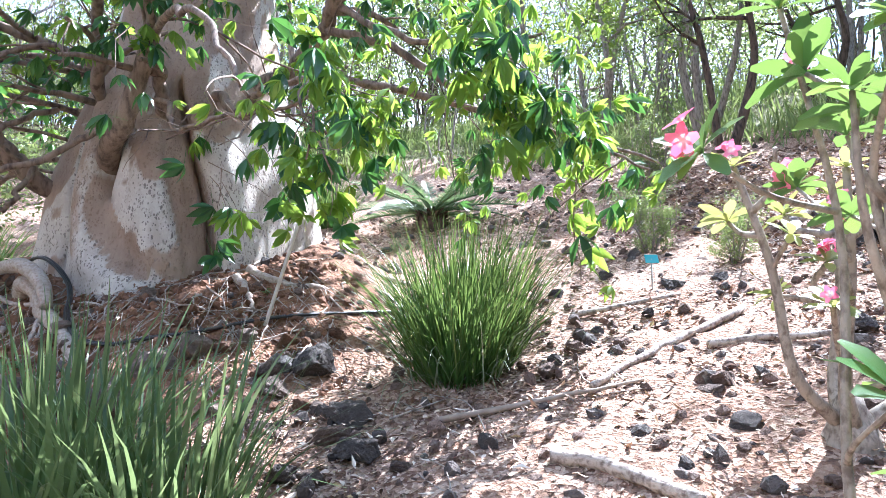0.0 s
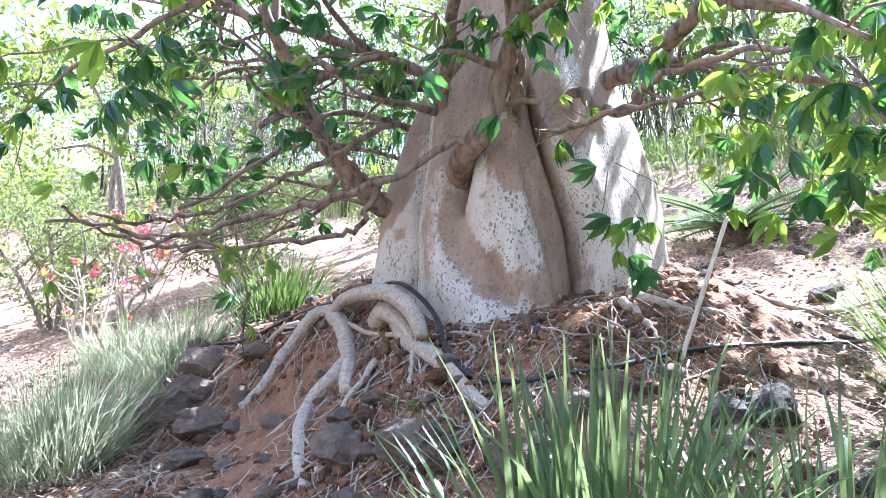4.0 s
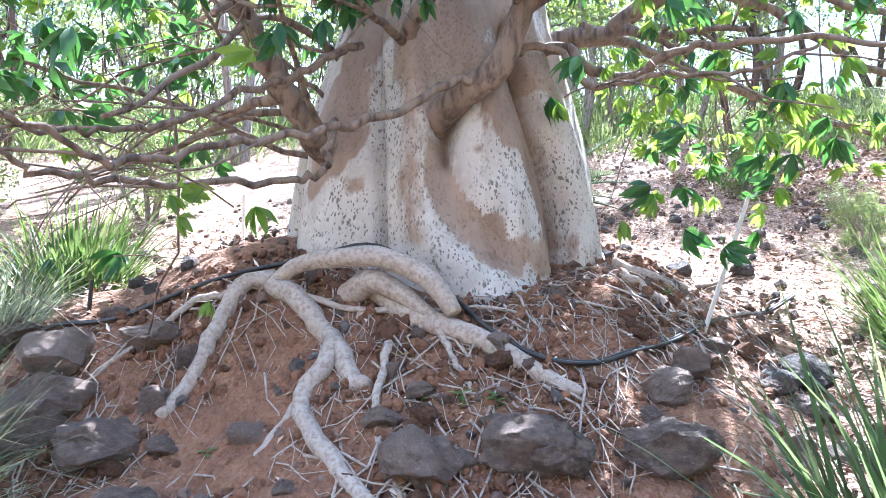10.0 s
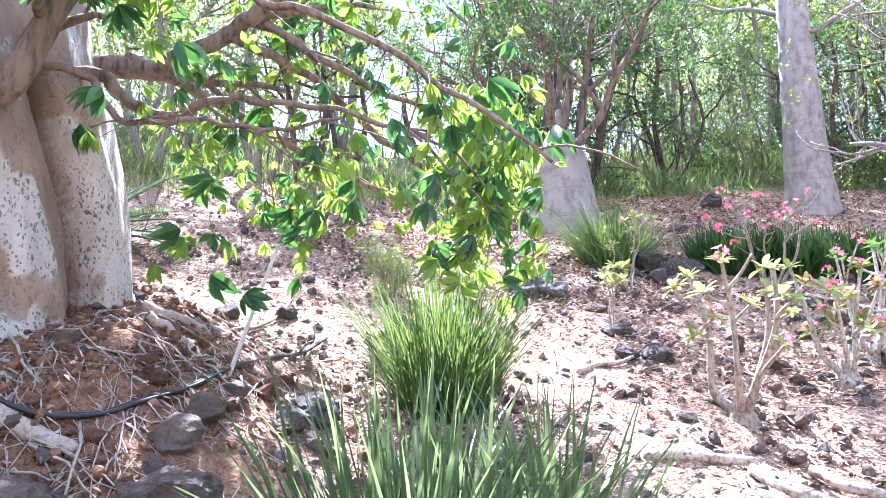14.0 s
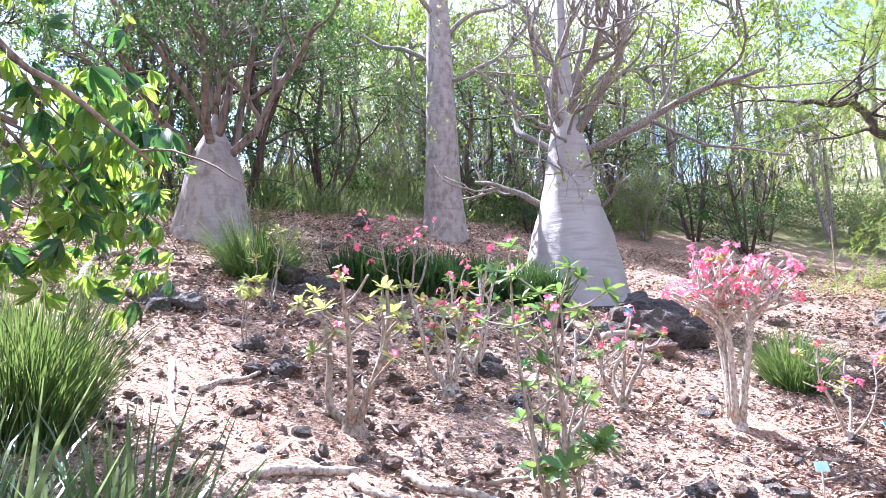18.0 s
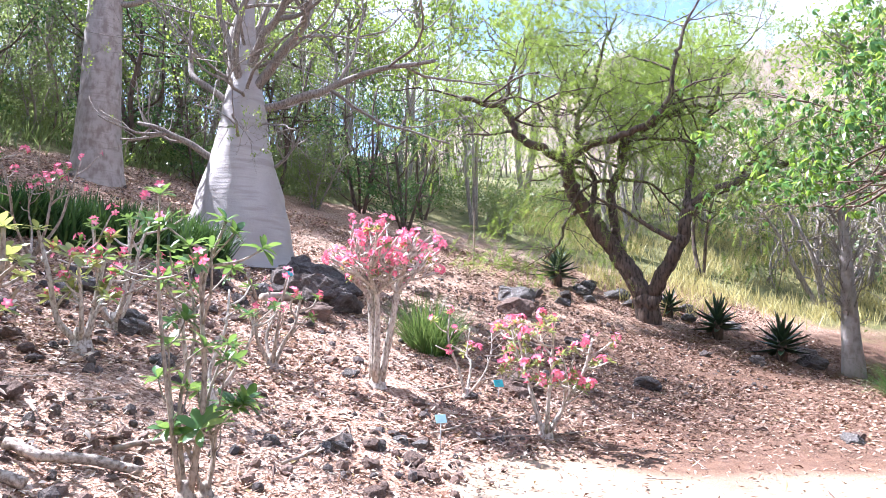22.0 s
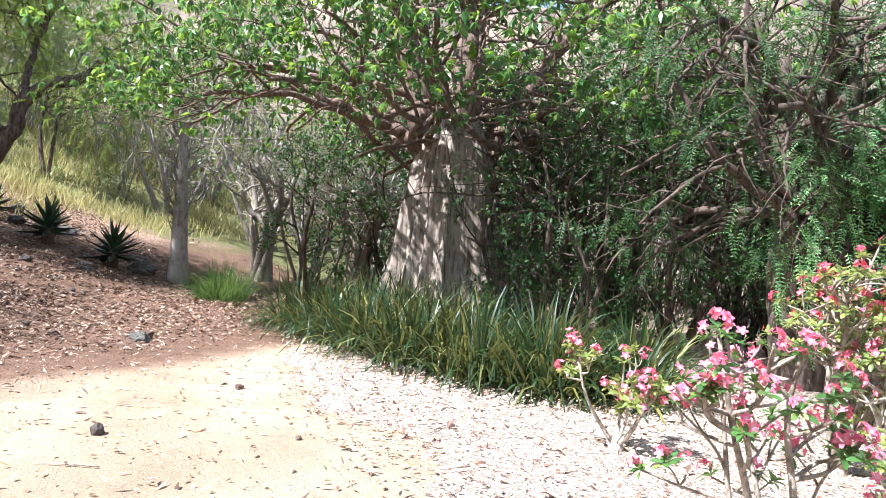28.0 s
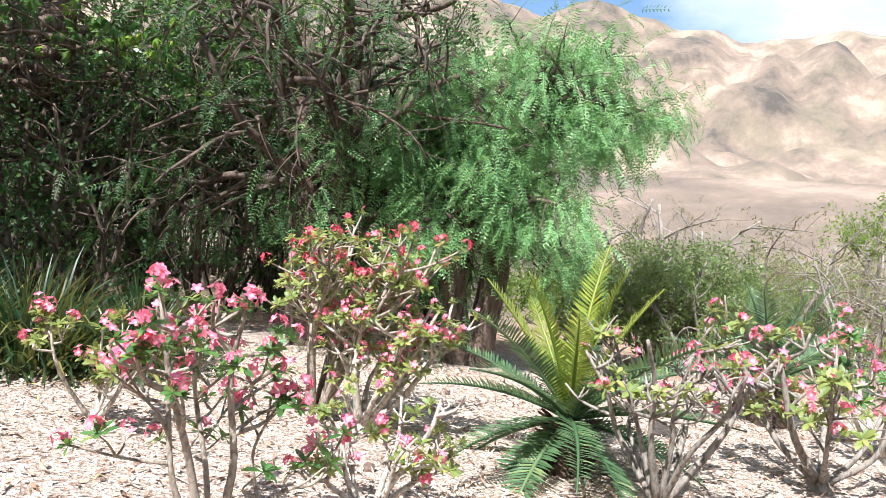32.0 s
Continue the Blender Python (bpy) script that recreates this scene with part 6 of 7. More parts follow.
# ---------------------------------------------------------------- the dark weeping trees and the thicket
def weeping_tree(x, y, seed, height, reach, label, trunks=3, lean=(0, 0), per=1.0, material=None):
    rng = np.random.default_rng(seed)
    base = on_ground(x, y, -0.05)
    root = thing("weeping_tree", base, label, "tree", "dark weeping trees")
    lines, tips = [], []
    b = np.array(base)
    for k in range(trunks):
        a = k * 2.1 + rng.uniform(-0.4, 0.4)
        top = b + (lean[0] + 0.5 * math.cos(a), lean[1] + 0.5 * math.sin(a), height * rng.uniform(0.5, 0.62))
        line = curve([b + (0.12 * math.cos(a), 0.12 * math.sin(a), -0.1), b + (0.3 * math.cos(a), 0.2 * math.sin(a), height * 0.2), (b + top) / 2 + rng.normal(0, 0.15, 3), top], 14)
        lines.append((line, 0.2, 0.12, 3))
        for j in range(9):
            i = int(rng.integers(5, 13))
            c = j * 0.7 + k + rng.uniform(-0.3, 0.3)
            grow(rng, line[i], (math.cos(c) * 0.9, math.sin(c) * 0.9, rng.uniform(0.2, 1.0)), reach * rng.uniform(0.7, 1.1), 0.075, 2, lines, tips, 0.1, 0.5, (4, 5), 0.6, 0.95, 0.7)
    limbs_to_parts(root, lines, M_DARK, "limb", 0.018, rng)
    crown(root, tips, SPRIGS, 0.30, material or M_HANG, rng, per, 0.13, "crown", 0.8)
    return root


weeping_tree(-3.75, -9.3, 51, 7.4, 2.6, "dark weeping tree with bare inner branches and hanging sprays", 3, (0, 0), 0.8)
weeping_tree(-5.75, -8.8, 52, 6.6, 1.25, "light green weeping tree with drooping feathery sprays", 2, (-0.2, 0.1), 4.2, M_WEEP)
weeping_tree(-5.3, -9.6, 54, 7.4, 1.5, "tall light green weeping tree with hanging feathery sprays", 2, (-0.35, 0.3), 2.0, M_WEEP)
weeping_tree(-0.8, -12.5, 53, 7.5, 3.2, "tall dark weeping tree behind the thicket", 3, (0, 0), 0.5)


# ---------------------------------------------------------------- background trees and shrubs, in a few kinds
def wild_tree(seed, height, stems, material, bark, name, label, category, leaf_size, per, spread, level=1, shapes=None, low=0.35):
    rng = np.random.default_rng(seed)
    root = thing(name, (0, 0, 0), label, category, "wild trees and shrubs on the hillside")
    lines, tips = [], []
    for k in range(stems):
        a = k * 2.399 + rng.uniform(-0.4, 0.4)
        tilt = spread * rng.uniform(0.3, 1.0)
        top = np.array([math.cos(a) * tilt * height * 0.4, math.sin(a) * tilt * height * 0.4, height * rng.uniform(0.6, 0.85)])
        line = curve([(0.05 * math.cos(a), 0.05 * math.sin(a), -0.3), top * 0.4 + rng.normal(0, 0.04 * height, 3) * (1, 1, 0), top * 0.75 + rng.normal(0, 0.03 * height, 3), top], 12)
        r = 0.017 * height * rng.uniform(0.6, 1.1) * (1.3 if stems < 3 else 1)
        lines.append((line, r, r * 0.4, 3))
        for j in range(6):
            i = int(12 * rng.uniform(low, 0.98))
            i = min(i, 10)
            c = j * 1.05 + rng.uniform(-0.4, 0.4)
            grow(rng, line[i], (math.cos(c), math.sin(c), rng.uniform(0.1, 0.9)), height * rng.uniform(0.2, 0.34), r * 0.45, level, lines, tips, 0.15, 0.5, (3, 4), 0.6, 0.95, 0.2)
    twigs = Mesh()
    for pts, r0, r1, lv in lines:
        if lv == 3:
            m = Mesh()
            tube(m, pts, (r0, r1), 7, 0.15, rng)
            part("trunk", m, bark, root)
        else:
            tube(twigs, pts, (r0, r1), 3)
    tagged(part("brushwood", twigs, bark, root), kind="stuff")
    crown(root, tips, shapes or FINE, leaf_size, material, rng, per, 0.08 * height * 0.3)
    return root


KINDS = [
    wild_tree(61, 5.5, 3, M_FEATHER, M_TWIG, "acacia_tree", "thin-stemmed tree with sparse light green foliage", "tree", 0.55, 0.9, 0.7),
    wild_tree(62, 6.5, 2, M_BUSH, M_DARK, "wild_tree", "dark-stemmed tree with grey-green crown", "tree", 0.55, 0.9, 0.5),
    wild_tree(63, 3.2, 6, M_SHRUBLIT, M_TWIG, "shrub", "many-stemmed shrub with small leaves in a sunlit green", "shrub", 0.40, 0.95, 1.2, low=0.15),
    wild_tree(64, 4.2, 5, M_DRYBUSH, M_TWIG, "dry_shrub", "half-bare grey shrub with pale dry leaves", "shrub", 0.22, 0.7, 1.0, low=0.2),
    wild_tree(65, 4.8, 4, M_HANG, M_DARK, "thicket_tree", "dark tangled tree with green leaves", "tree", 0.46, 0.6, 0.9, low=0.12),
]


def plant_out():
    rng = np.random.default_rng(99)
    used = set()

    def put(k, x, y, s=1.0):
        m = Matrix.Translation(on_ground(x, y, -0.05)) @ Matrix.Rotation(rng.uniform(0, 6.28), 4, "Z") @ Matrix.Diagonal((s * rng.uniform(0.9, 1.1), s * rng.uniform(0.9, 1.1), s * rng.uniform(0.9, 1.12), 1))
        if k not in used:
            KINDS[k].matrix_basis = m
            used.add(k)
        else:
            copy_thing(KINDS[k], m)

    rows = [
        # up the slope behind the great tree
        (0, 5.0, 13.0, 1.0), (1, 4.6, 11.2, 0.8), (1, 7.1, 12.8, 0.9), (0, 1.9, 16.8, 1.1), (0, 3.2, 14.0, 0.9), (0, -3.5, 14.5, 1.1), (1, -7.5, 15.5, 1.0), (0, -10.5, 12.0, 0.9), (2, -6.8, 9.6, 0.8), (2, -8.5, 8.2, 0.8),
        (0, 9.5, 15.5, 1.0), (2, 2.6, 8.6, 0.45), (2, 1.9, 6.4, 0.28), (2, 2.4, 5.7, 0.25), (3, -11.0, 16.5, 1.2), (0, 12.0, 18.0, 1.2), (1, 0.0, 21.0, 1.3), (0, -6.0, 21.0, 1.4), (0, 6.5, 21.0, 1.3), (2, -4.6, 10.6, 0.75),
        # behind the grey trees
        (1, 10.5, 10.5, 1.0), (1, 12.5, 12.0, 1.1), (0, 14.5, 10.0, 1.0), (0, 17.0, 8.5, 1.1), (1, 17.5, 5.5, 0.9), (0, 19.5, 3.0, 1.1), (2, 16.0, 6.6, 0.8), (0, 20.0, 7.0, 1.3), (1, 18.0, 0.5, 0.9), (2, 17.0, -0.5, 0.9), (4, 18.0, -2.0, 0.9), (0, 20.5, -1.5, 1.2), (4, 19.0, -4.2, 0.7), (0, 16.8, 1.8, 0.9),
        (0, 22.5, 5.0, 1.4), (1, 24.0, 0.0, 1.3), (0, 22.0, -4.0, 1.2), (0, 19.0, -6.0, 0.9), (2, 18.5, -6.8, 0.6), (1, 13.0, 15.5, 1.2), (0, 16.5, 14.0, 1.3), (0, 25.0, 9.0, 1.6), (1, 28.0, 4.0, 1.6), (0, 27.0, -6.0, 1.6),
        (4, 9.5, 9.6, 1.25), (4, 11.6, 9.0, 1.3), (4, 14.2, 8.0, 1.2), (1, 12.4, 10.6, 1.2), (4, 16.6, 4.2, 1.1), (4, 17.0, -3.2, 0.8), (4, 15.8, 2.6, 0.7),
        # along the path's far end
        (3, 14.0, -15.5, 1.0), (3, 11.5, -17.0, 1.0), (1, 16.5, -13.0, 0.9), (3, 9.0, -16.0, 1.0), (3, 12.5, -20.0, 1.2), (0, 18.5, -11.0, 1.1), (0, 21.0, -13.0, 1.3), (3, 16.0, -19.0, 1.2), (0, 24.0, -18.0, 1.6), (3, 6.6, -15.5, 1.0), (4, 8.2, -19.5, 1.2), (1, 13.0, -25.0, 1.6), (0, 22.0, -26.0, 1.8), (3, 18.0, -23.0, 1.5), (0, 26.0, -10.5, 1.5),
        # the thicket beyond the fluted tree
        (4, 4.8, -14.0, 1.1), (4, 0.6, -14.0, 1.0), (4, -0.8, -9.6, 0.75), (4, 0.3, -10.8, 0.9), (4, -2.0, -11.2, 0.9), (4, 3.0, -16.5, 1.3), (4, -3.5, -13.0, 1.2), (4, 6.5, -13.0, 0.9), (1, 1.0, -19.0, 1.5), (4, -5.5, -13.5, 1.1), (1, 7.0, -22.0, 1.6), (4, -2.6, -17.0, 1.5),
        # below, towards the far wall
        (2, -10.4, -11.6, 0.8), (2, -9.0, -10.4, 0.95), (2, -9.9, -10.5, 1.0), (2, -9.4, -9.7, 0.8), (3, -9.6, -11.2, 0.66), (2, -8.3, -11.3, 0.9), (2, -11.0, -10.6, 0.62), (3, -12.2, -12.0, 0.5), (2, -13.6, -12.6, 0.8), (3, -11.5, -13.5, 0.6), (3, -14.5, -13.4, 0.6), (3, -12.4, -10.2, 0.5), (3, -11.6, -9.0, 0.45), (2, -13.0, -15.5, 0.7), (2, -17.0, -15.0, 0.8), (3, -17.5, -11.0, 0.6), (2, -12.0, -8.0, 0.45), (2, -15.0, -22.0, 1.0), (0, -21.0, -20.0, 0.8),
        # where the path goes on
        (2, -11.0, 3.0, 1.0), (1, -14.0, 6.0, 1.1), (0, -12.5, -3.0, 1.1), (2, -16.0, 0.5, 1.2), (0, -9.5, 7.0, 0.9), (1, -18.0, 10.0, 1.4),
    ]
    for row in rows:
        put(*row)


plant_out()


# ---------------------------------------------------------------- the far woods that close the place
def far_woods(seed, count, stems, field, material, bark, low, high, label, size=0.9):
    """Loose leaf clumps and thin stems over a stretch of land; field(x, y) gives how thick the wood stands."""
    rng = np.random.default_rng(seed)
    root = thing("far_woods", (0, 0, 0), label, "woods", "", "stuff")
    (x0, x1), (y0, y1), dense = field
    x, y = rng.uniform(x0, x1, count * 6), rng.uniform(y0, y1, count * 6)
    ok = (rng.random(len(x)) < dense(x, y) * smoothstep(0.38, 0.6, fractal(x * 0.22, y * 0.22, 3, seed))).nonzero()[0][:count]
    x, y = x[ok], y[ok]
    tall = low + (high - low) * fractal(x * 0.16 + 9, y * 0.16, 2, seed + 5)
    h = tall * np.where(rng.random(len(x)) < 0.3, rng.uniform(0.05, 0.5, len(x)), rng.uniform(0.45, 1.0, len(x)))
    m = Mesh()
    z = ground_z(x, y) + h
    axes = rng.normal(size=(len(x), 3))
    for k in range(3):
        s = np.arange(len(x)) % 3 == k
        scatter(m, MIST[k], np.stack([x, y, z], -1)[s], turns(axes[s], rng), size * rng.uniform(0.6, 1.3, int(s.sum())))
    tagged(part("foliage", m, material, root), kind="stuff")
    w = Mesh()
    for k in rng.choice(len(x), min(max(stems, 6), len(x)), replace=False):
        g = float(ground_z(x[k], y[k]))
        for j in range(3):
            lean = rng.normal(0, 0.9, 2)
            t = tall[k] * rng.uniform(0.55, 1.0)
            foot = np.array([x[k], y[k], g - 0.2]) + (*rng.normal(0, 0.18, 2), 0)
            bow = rng.normal(0, 0.22, (2, 2))
            line = curve([foot, foot + (*(lean * 0.25 + bow[0]), t * 0.35), foot + (*(lean * 0.6 + bow[1]), t * 0.7), foot + (*lean, t)], 8)
            tube(w, line, (rng.uniform(0.016, 0.05), 0.02, 0.008), 4)
    tagged(part("stems", w, bark, root), kind="stuff")


def band(x, y):
    return np.hypot(x + 9.94, y + 15.3) - 17.7


far_woods(1, 4200, 110, ((-24, 13), (12, 34), lambda x, y: smoothstep(12, 15, band(x, y))), M_SHRUBLIT, M_TWIG, 2.5, 6.5, "sunlit light green woods up the slope")
far_woods(2, 2600, 120, ((-24, 16), (17, 38), lambda x, y: smoothstep(14, 18, band(x, y))), M_BUSH, M_DARK, 4.0, 9.0, "grey-green woods on the upper slope", 1.2)
far_woods(3, 3200, 110, ((13, 34), (-9, 18), lambda x, y: smoothstep(14.5, 17.5, band(x, y))), M_BUSH, M_GREYBARK, 2.0, 6.5, "dense thin-stemmed woods behind the grey trees")
far_woods(4, 2600, 120, ((17, 38), (-14, 16), lambda x, y: smoothstep(17, 21, band(x, y))), M_SHRUBLIT, M_TWIG, 3.0, 11.0, "light green woods on the hillside", 1.4)
far_woods(5, 2600, 160, ((8, 34), (-38, -14), lambda x, y: smoothstep(-4, 0, np.abs(y * 0.8 + x + 2) - 4)), M_BUSH, M_TWIG, 1.5, 7.5, "grey-green half-bare scrub beyond the path", 1.1)
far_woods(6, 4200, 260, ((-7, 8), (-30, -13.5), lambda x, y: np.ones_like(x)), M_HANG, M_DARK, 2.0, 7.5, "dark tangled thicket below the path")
far_woods(7, 5200, 60, ((-34, -8), (-34, -11.5), lambda x, y: np.ones_like(x)), M_FEATHER, M_TWIG, 0.4, 1.9, "low grey-green scrub below the far wall")
far_woods(8, 2200, 80, ((-34, -12), (-9, 20), lambda x, y: np.ones_like(x)), M_FEATHER, M_TWIG, 1.5, 6.0, "light green woods where the path goes on")
far_woods(9, 1300, 0, ((10, 26), (-12, 12), lambda x, y: smoothstep(13, 15, band(x, y)) * smoothstep(19, 16, band(x, y))), M_BUSH, M_TWIG, 0.3, 1.3, "low green undergrowth on the slope", 0.7)

def hill_grass(seed, count, box, dense, low, high, material, label):
    """Loose tall grass over a stretch of hillside."""
    rng = np.random.default_rng(seed)
    (x0, x1), (y0, y1) = box
    x, y = rng.uniform(x0, x1, count * 4), rng.uniform(y0, y1, count * 4)
    ok = (rng.random(len(x)) < dense(x, y) * smoothstep(0.32, 0.62, fractal(x * 0.7, y * 0.7, 3, seed))).nonzero()[0][:count]
    x, y = x[ok], y[ok]
    shape = blade(1.0, 0.055, (0.7, 1.0, 0.6, 0.04), 0.25, 0.1, 3)
    lean = np.stack([rng.normal(0, 0.4, len(x)), rng.normal(0, 0.4, len(x)), np.ones(len(x))], -1)
    lean /= np.linalg.norm(lean, axis=1)[:, None]
    side = np.cross(lean, rng.normal(size=(len(x), 3)))
    side /= np.linalg.norm(side, axis=1)[:, None]
    rot = np.stack([lean, side, np.cross(lean, side)], -1)
    m = Mesh()
    scatter(m, shape, np.stack([x, y, ground_z(x, y) - 0.03], -1), rot, rng.uniform(low, high, len(x)))
    tagged(new("hill_grass", m.made("hill_grass", material)), label, "grass", kind="stuff")


hill_grass(1, 15000, ((9, 21), (-13, 10)), lambda x, y: smoothstep(14.0, 15.5, band(x, y) + 0.12 * (y - 4)) * smoothstep(22, 17, band(x, y)), 0.25, 0.75, M_SHRUBLIT, "tall yellow-green grass on the hillside")
hill_grass(2, 9000, ((-9, 10), (8.5, 19)), lambda x, y: smoothstep(12.0, 13.5, band(x, y)), 0.25, 0.7, M_SHRUBLIT, "tall light green grass behind the great tree")
hill_grass(3, 13000, ((11, 26), (-24, -8)), lambda x, y: smoothstep(11.6, 13.2, x) * smoothstep(3.5, 5.5, band(x, y)), 0.22, 0.6, M_HAY, "dry golden grass on the sunlit slope")

# ---------------------------------------------------------------- smaller trees
def spire_tree(x, y, height, seed, label):
    rng = np.random.default_rng(seed)
    base = on_ground(x, y, -0.05)
    root = thing("spire_tree", base, label, "tree")
    m = Mesh()
    b = np.array(base)
    tube(m, curve([b + (0, 0, -0.1), b + (0.05, 0, height * 0.3), b + (0.12, 0.02, height * 0.7), b + (0.2, 0.02, height)], 16), (0.25, 0.17, 0.11, 0.03), 12, 0.16, rng)
    part("trunk", m, M_STAINED, root)
    lines, tips = [], []
    for k in range(90):
        h = height * rng.uniform(0.22, 0.97)
        a = rng.uniform(0, 6.283)
        grow(rng, b + (0.05 + 0.15 * h / height, 0, h), (math.cos(a), math.sin(a), rng.uniform(0.5, 1.1)), rng.uniform(0.4, 1.0) * (1.2 - 0.6 * h / height), 0.018, 1, lines, tips, 0.3, 0.3, (2, 3))
    limbs_to_parts(root, lines, M_TWIG, "limb", 0.02, rng)


spire_tree(8.6, -11.0, 4.2, 81, "pale grey spire-like tree with bare upswept twigs beside the path")


def gnarled_tree(x, y, height, seed, label):
    """Several pale stems that wind about one another."""
    rng = np.random.default_rng(seed)
    base = on_ground(x, y, -0.05)
    root = thing("gnarled_tree", base, label, "tree")
    b = np.array(base)
    lines, tips = [], []
    for k in range(7):
        a = k * 0.9
        top = b + (0.7 * math.cos(a), 0.7 * math.sin(a), height * rng.uniform(0.6, 0.8))
        mid = b + (0.25 * math.cos(a + 1.2), 0.25 * math.sin(a + 1.2), height * 0.35) + rng.normal(0, 0.05, 3)
        line = curve([b + (0.22 * math.cos(a), 0.22 * math.sin(a), -0.1), mid, (mid + top) / 2 + rng.normal(0, 0.12, 3), top], 16)
        lines.append((line, 0.11, 0.06, 3))
        for j in range(4):
            i = int(rng.integers(8, 15))
            c = rng.uniform(0, 6.28)
            grow(rng, line[i], (math.cos(c), math.sin(c), rng.uniform(0.3, 1.0)), height * 0.3, 0.035, 2, lines, tips, 0.15, 0.5, (3, 4), 0.6, 0.9)
    limbs_to_parts(root, lines, M_STEM, "stem", 0.018, rng)
    crown(root, tips[::4], FINE, 0.2, M_BUSH, rng, 0.7, 0.15)


gnarled_tree(9.0, -14.2, 4.0, 82, "pale tree of several twisted bare stems beyond the path")
gnarled_tree(5.6, -13.6, 3.6, 83, "grey tree of several twisted stems at the thicket's edge")

# ---------------------------------------------------------------- grasses
grass_clump("tussock_grass", -1.6, 2.95, 0.98, 1.3, 330, M_GRASSBROAD, "tall loose green tussock with arching blades beside the path", 1, 0.024, 0.45)
grass_clump("tussock_grass", -1.05, 2.75, 0.85, 1.0, 190, M_GRASSBROAD, "low loose green tussock with arching blades beside the path", 12, 0.022, 0.5)
grass_clump("tussock_grass", 0.12, 4.25, 0.98, 1.1, 1250, M_GRASS, "dense bright green tussock among lava rocks", 2, 0.010, 0.6)
grass_clump("dry_grass", 0.12, 4.25, 0.6, 1.35, 130, M_GRASSGREY, "dry bleached blades round the foot of a green tussock", 22, 0.009, 1.3)
grass_clump("tussock_grass", -5.15, 4.7, 0.8, 1.5, 1300, M_GRASSGREY, "spreading grey-green tussock with dry blades", 3, 0.008, 0.9)
grass_clump("tussock_grass", -5.1, 5.9, 0.75, 1.2, 900, M_GRASSGREY, "arching grey-green tussock by the mound", 4, 0.008, 0.9)
grass_clump("tussock_grass", -4.75, 6.95, 0.85, 1.25, 520, M_GRASS, "fresh green broad-bladed tussock beside the mound", 5, 0.02, 0.7)
grass_clump("tussock_grass", -6.2, 6.6, 0.7, 1.2, 700, M_GRASSGREY, "pale tussock with dry blades", 6, 0.009, 0.9)
grass_clump("tussock_grass", -1.7, 10.2, 0.8, 1.0, 500, M_GRASS, "green strap-leaved clump behind the great tree", 16, 0.014, 0.5)
grass_clump("tussock_grass", 6.3, -1.4, 0.85, 1.15, 1000, M_GRASS, "rounded olive-green tussock on the slope", 7, 0.010, 0.8)
grass_clump("tussock_grass", 5.95, 5.75, 1.05, 1.7, 1200, M_GRASS, "large dull green tussock at the foot of a grey tree", 8, 0.010, 0.8)
grass_clump("tussock_grass", 6.2, -9.9, 0.85, 1.7, 900, M_GRASS, "low sunlit tussock at the path's edge", 9, 0.010, 0.8)
for k, (gx, gy, gh) in enumerate([(3.0, -7.7, 1.05), (2.1, -7.2, 1.1), (1.2, -6.7, 1.15), (0.3, -6.3, 1.15), (-0.6, -6.1, 1.1), (-1.4, -6.0, 1.05), (-2.1, -6.3, 0.9), (2.8, -8.9, 1.1), (1.6, -8.2, 1.2), (0.4, -7.6, 1.2), (-0.9, -7.2, 1.15), (-2.0, -7.3, 1.0)]):
    grass_clump("strap_lily", gx - 0.1, gy - 0.42, gh * 0.92, 1.75, 400, M_STRAP, "dark green strap-leaved clump with arching yellowed leaves", 300 + k, 0.028, 1.5, "lily", 1.25, group="row of strap-leaved clumps")
for k in range(34):
    rr = random.Random(400 + k)
    t = k / 33
    grass_clump("bromeliad", 6.9 + 2.0 * t + rr.uniform(-0.4, 0.4), 4.7 - 2.9 * t + rr.uniform(-0.5, 0.5), 0.72, 0.8, 120, M_BROM, "dark green stiff strap-leaved rosette in a bed", 400 + k, 0.035, 0.35, "bromeliad", group="bed of strap-leaved rosettes")

# ---------------------------------------------------------------- desert roses on the slope
adenium(1.6, 2.78, 1.15, 1.05, 4, 501, M_ADPALE, M_ROSE, M_STEM, 0.85, 0.3, 0.12, label="desert rose with swollen grey foot and few cream-edged leaves", trunk=0.16, split=(3, 4), clear=0.24)
adenium(0.86, 1.3, 1.75, 0.46, 3, 502, M_ADLEAF, M_PINK, M_STEM, 1.0, 0.2, 0.105, 0.028, label="tall desert rose with glossy green leaf rosettes on bare stems", trunk=0.09, split=(4, 5), clear=0.4)
adenium(0.95, 1.2, 0.95, 0.5, 3, 513, M_ADLEAF, M_PINK, M_STEM, 1.0, 0.0, 0.12, label="low desert rose with glossy dark green leaf rosettes", trunk=0.07, split=(3, 4), clear=0.3)
adenium(3.25, 2.4, 1.0, 1.0, 4, 503, M_ADPALE, M_ROSE, M_STEMW, 0.9, 0.45, 0.12, label="leaning desert rose with pale foot and mixed leaves", trunk=0.15, split=(3, 4), clear=0.24)
adenium(4.05, 2.3, 1.25, 1.15, 5, 504, M_ADLEAF, M_PINK, M_STEMW, 0.8, 0.4, 0.11, label="desert rose with pink blossoms and white-patched stem", trunk=0.14, split=(3, 4), clear=0.24)
adenium(2.6, 1.3, 0.95, 0.8, 3, 505, M_ADLEAF, M_ROSE, M_STEMW, 0.85, 0.2, 0.10, label="slender pale-stemmed desert rose with green leaves", trunk=0.11, split=(2, 4), clear=0.24)
adenium(4.0, 0.8, 0.95, 0.9, 4, 506, M_ADLEAF, M_PINK, M_STEM, 0.5, 0.9, 0.10, label="desert rose with strong pink blossom heads", trunk=0.12, split=(3, 4))
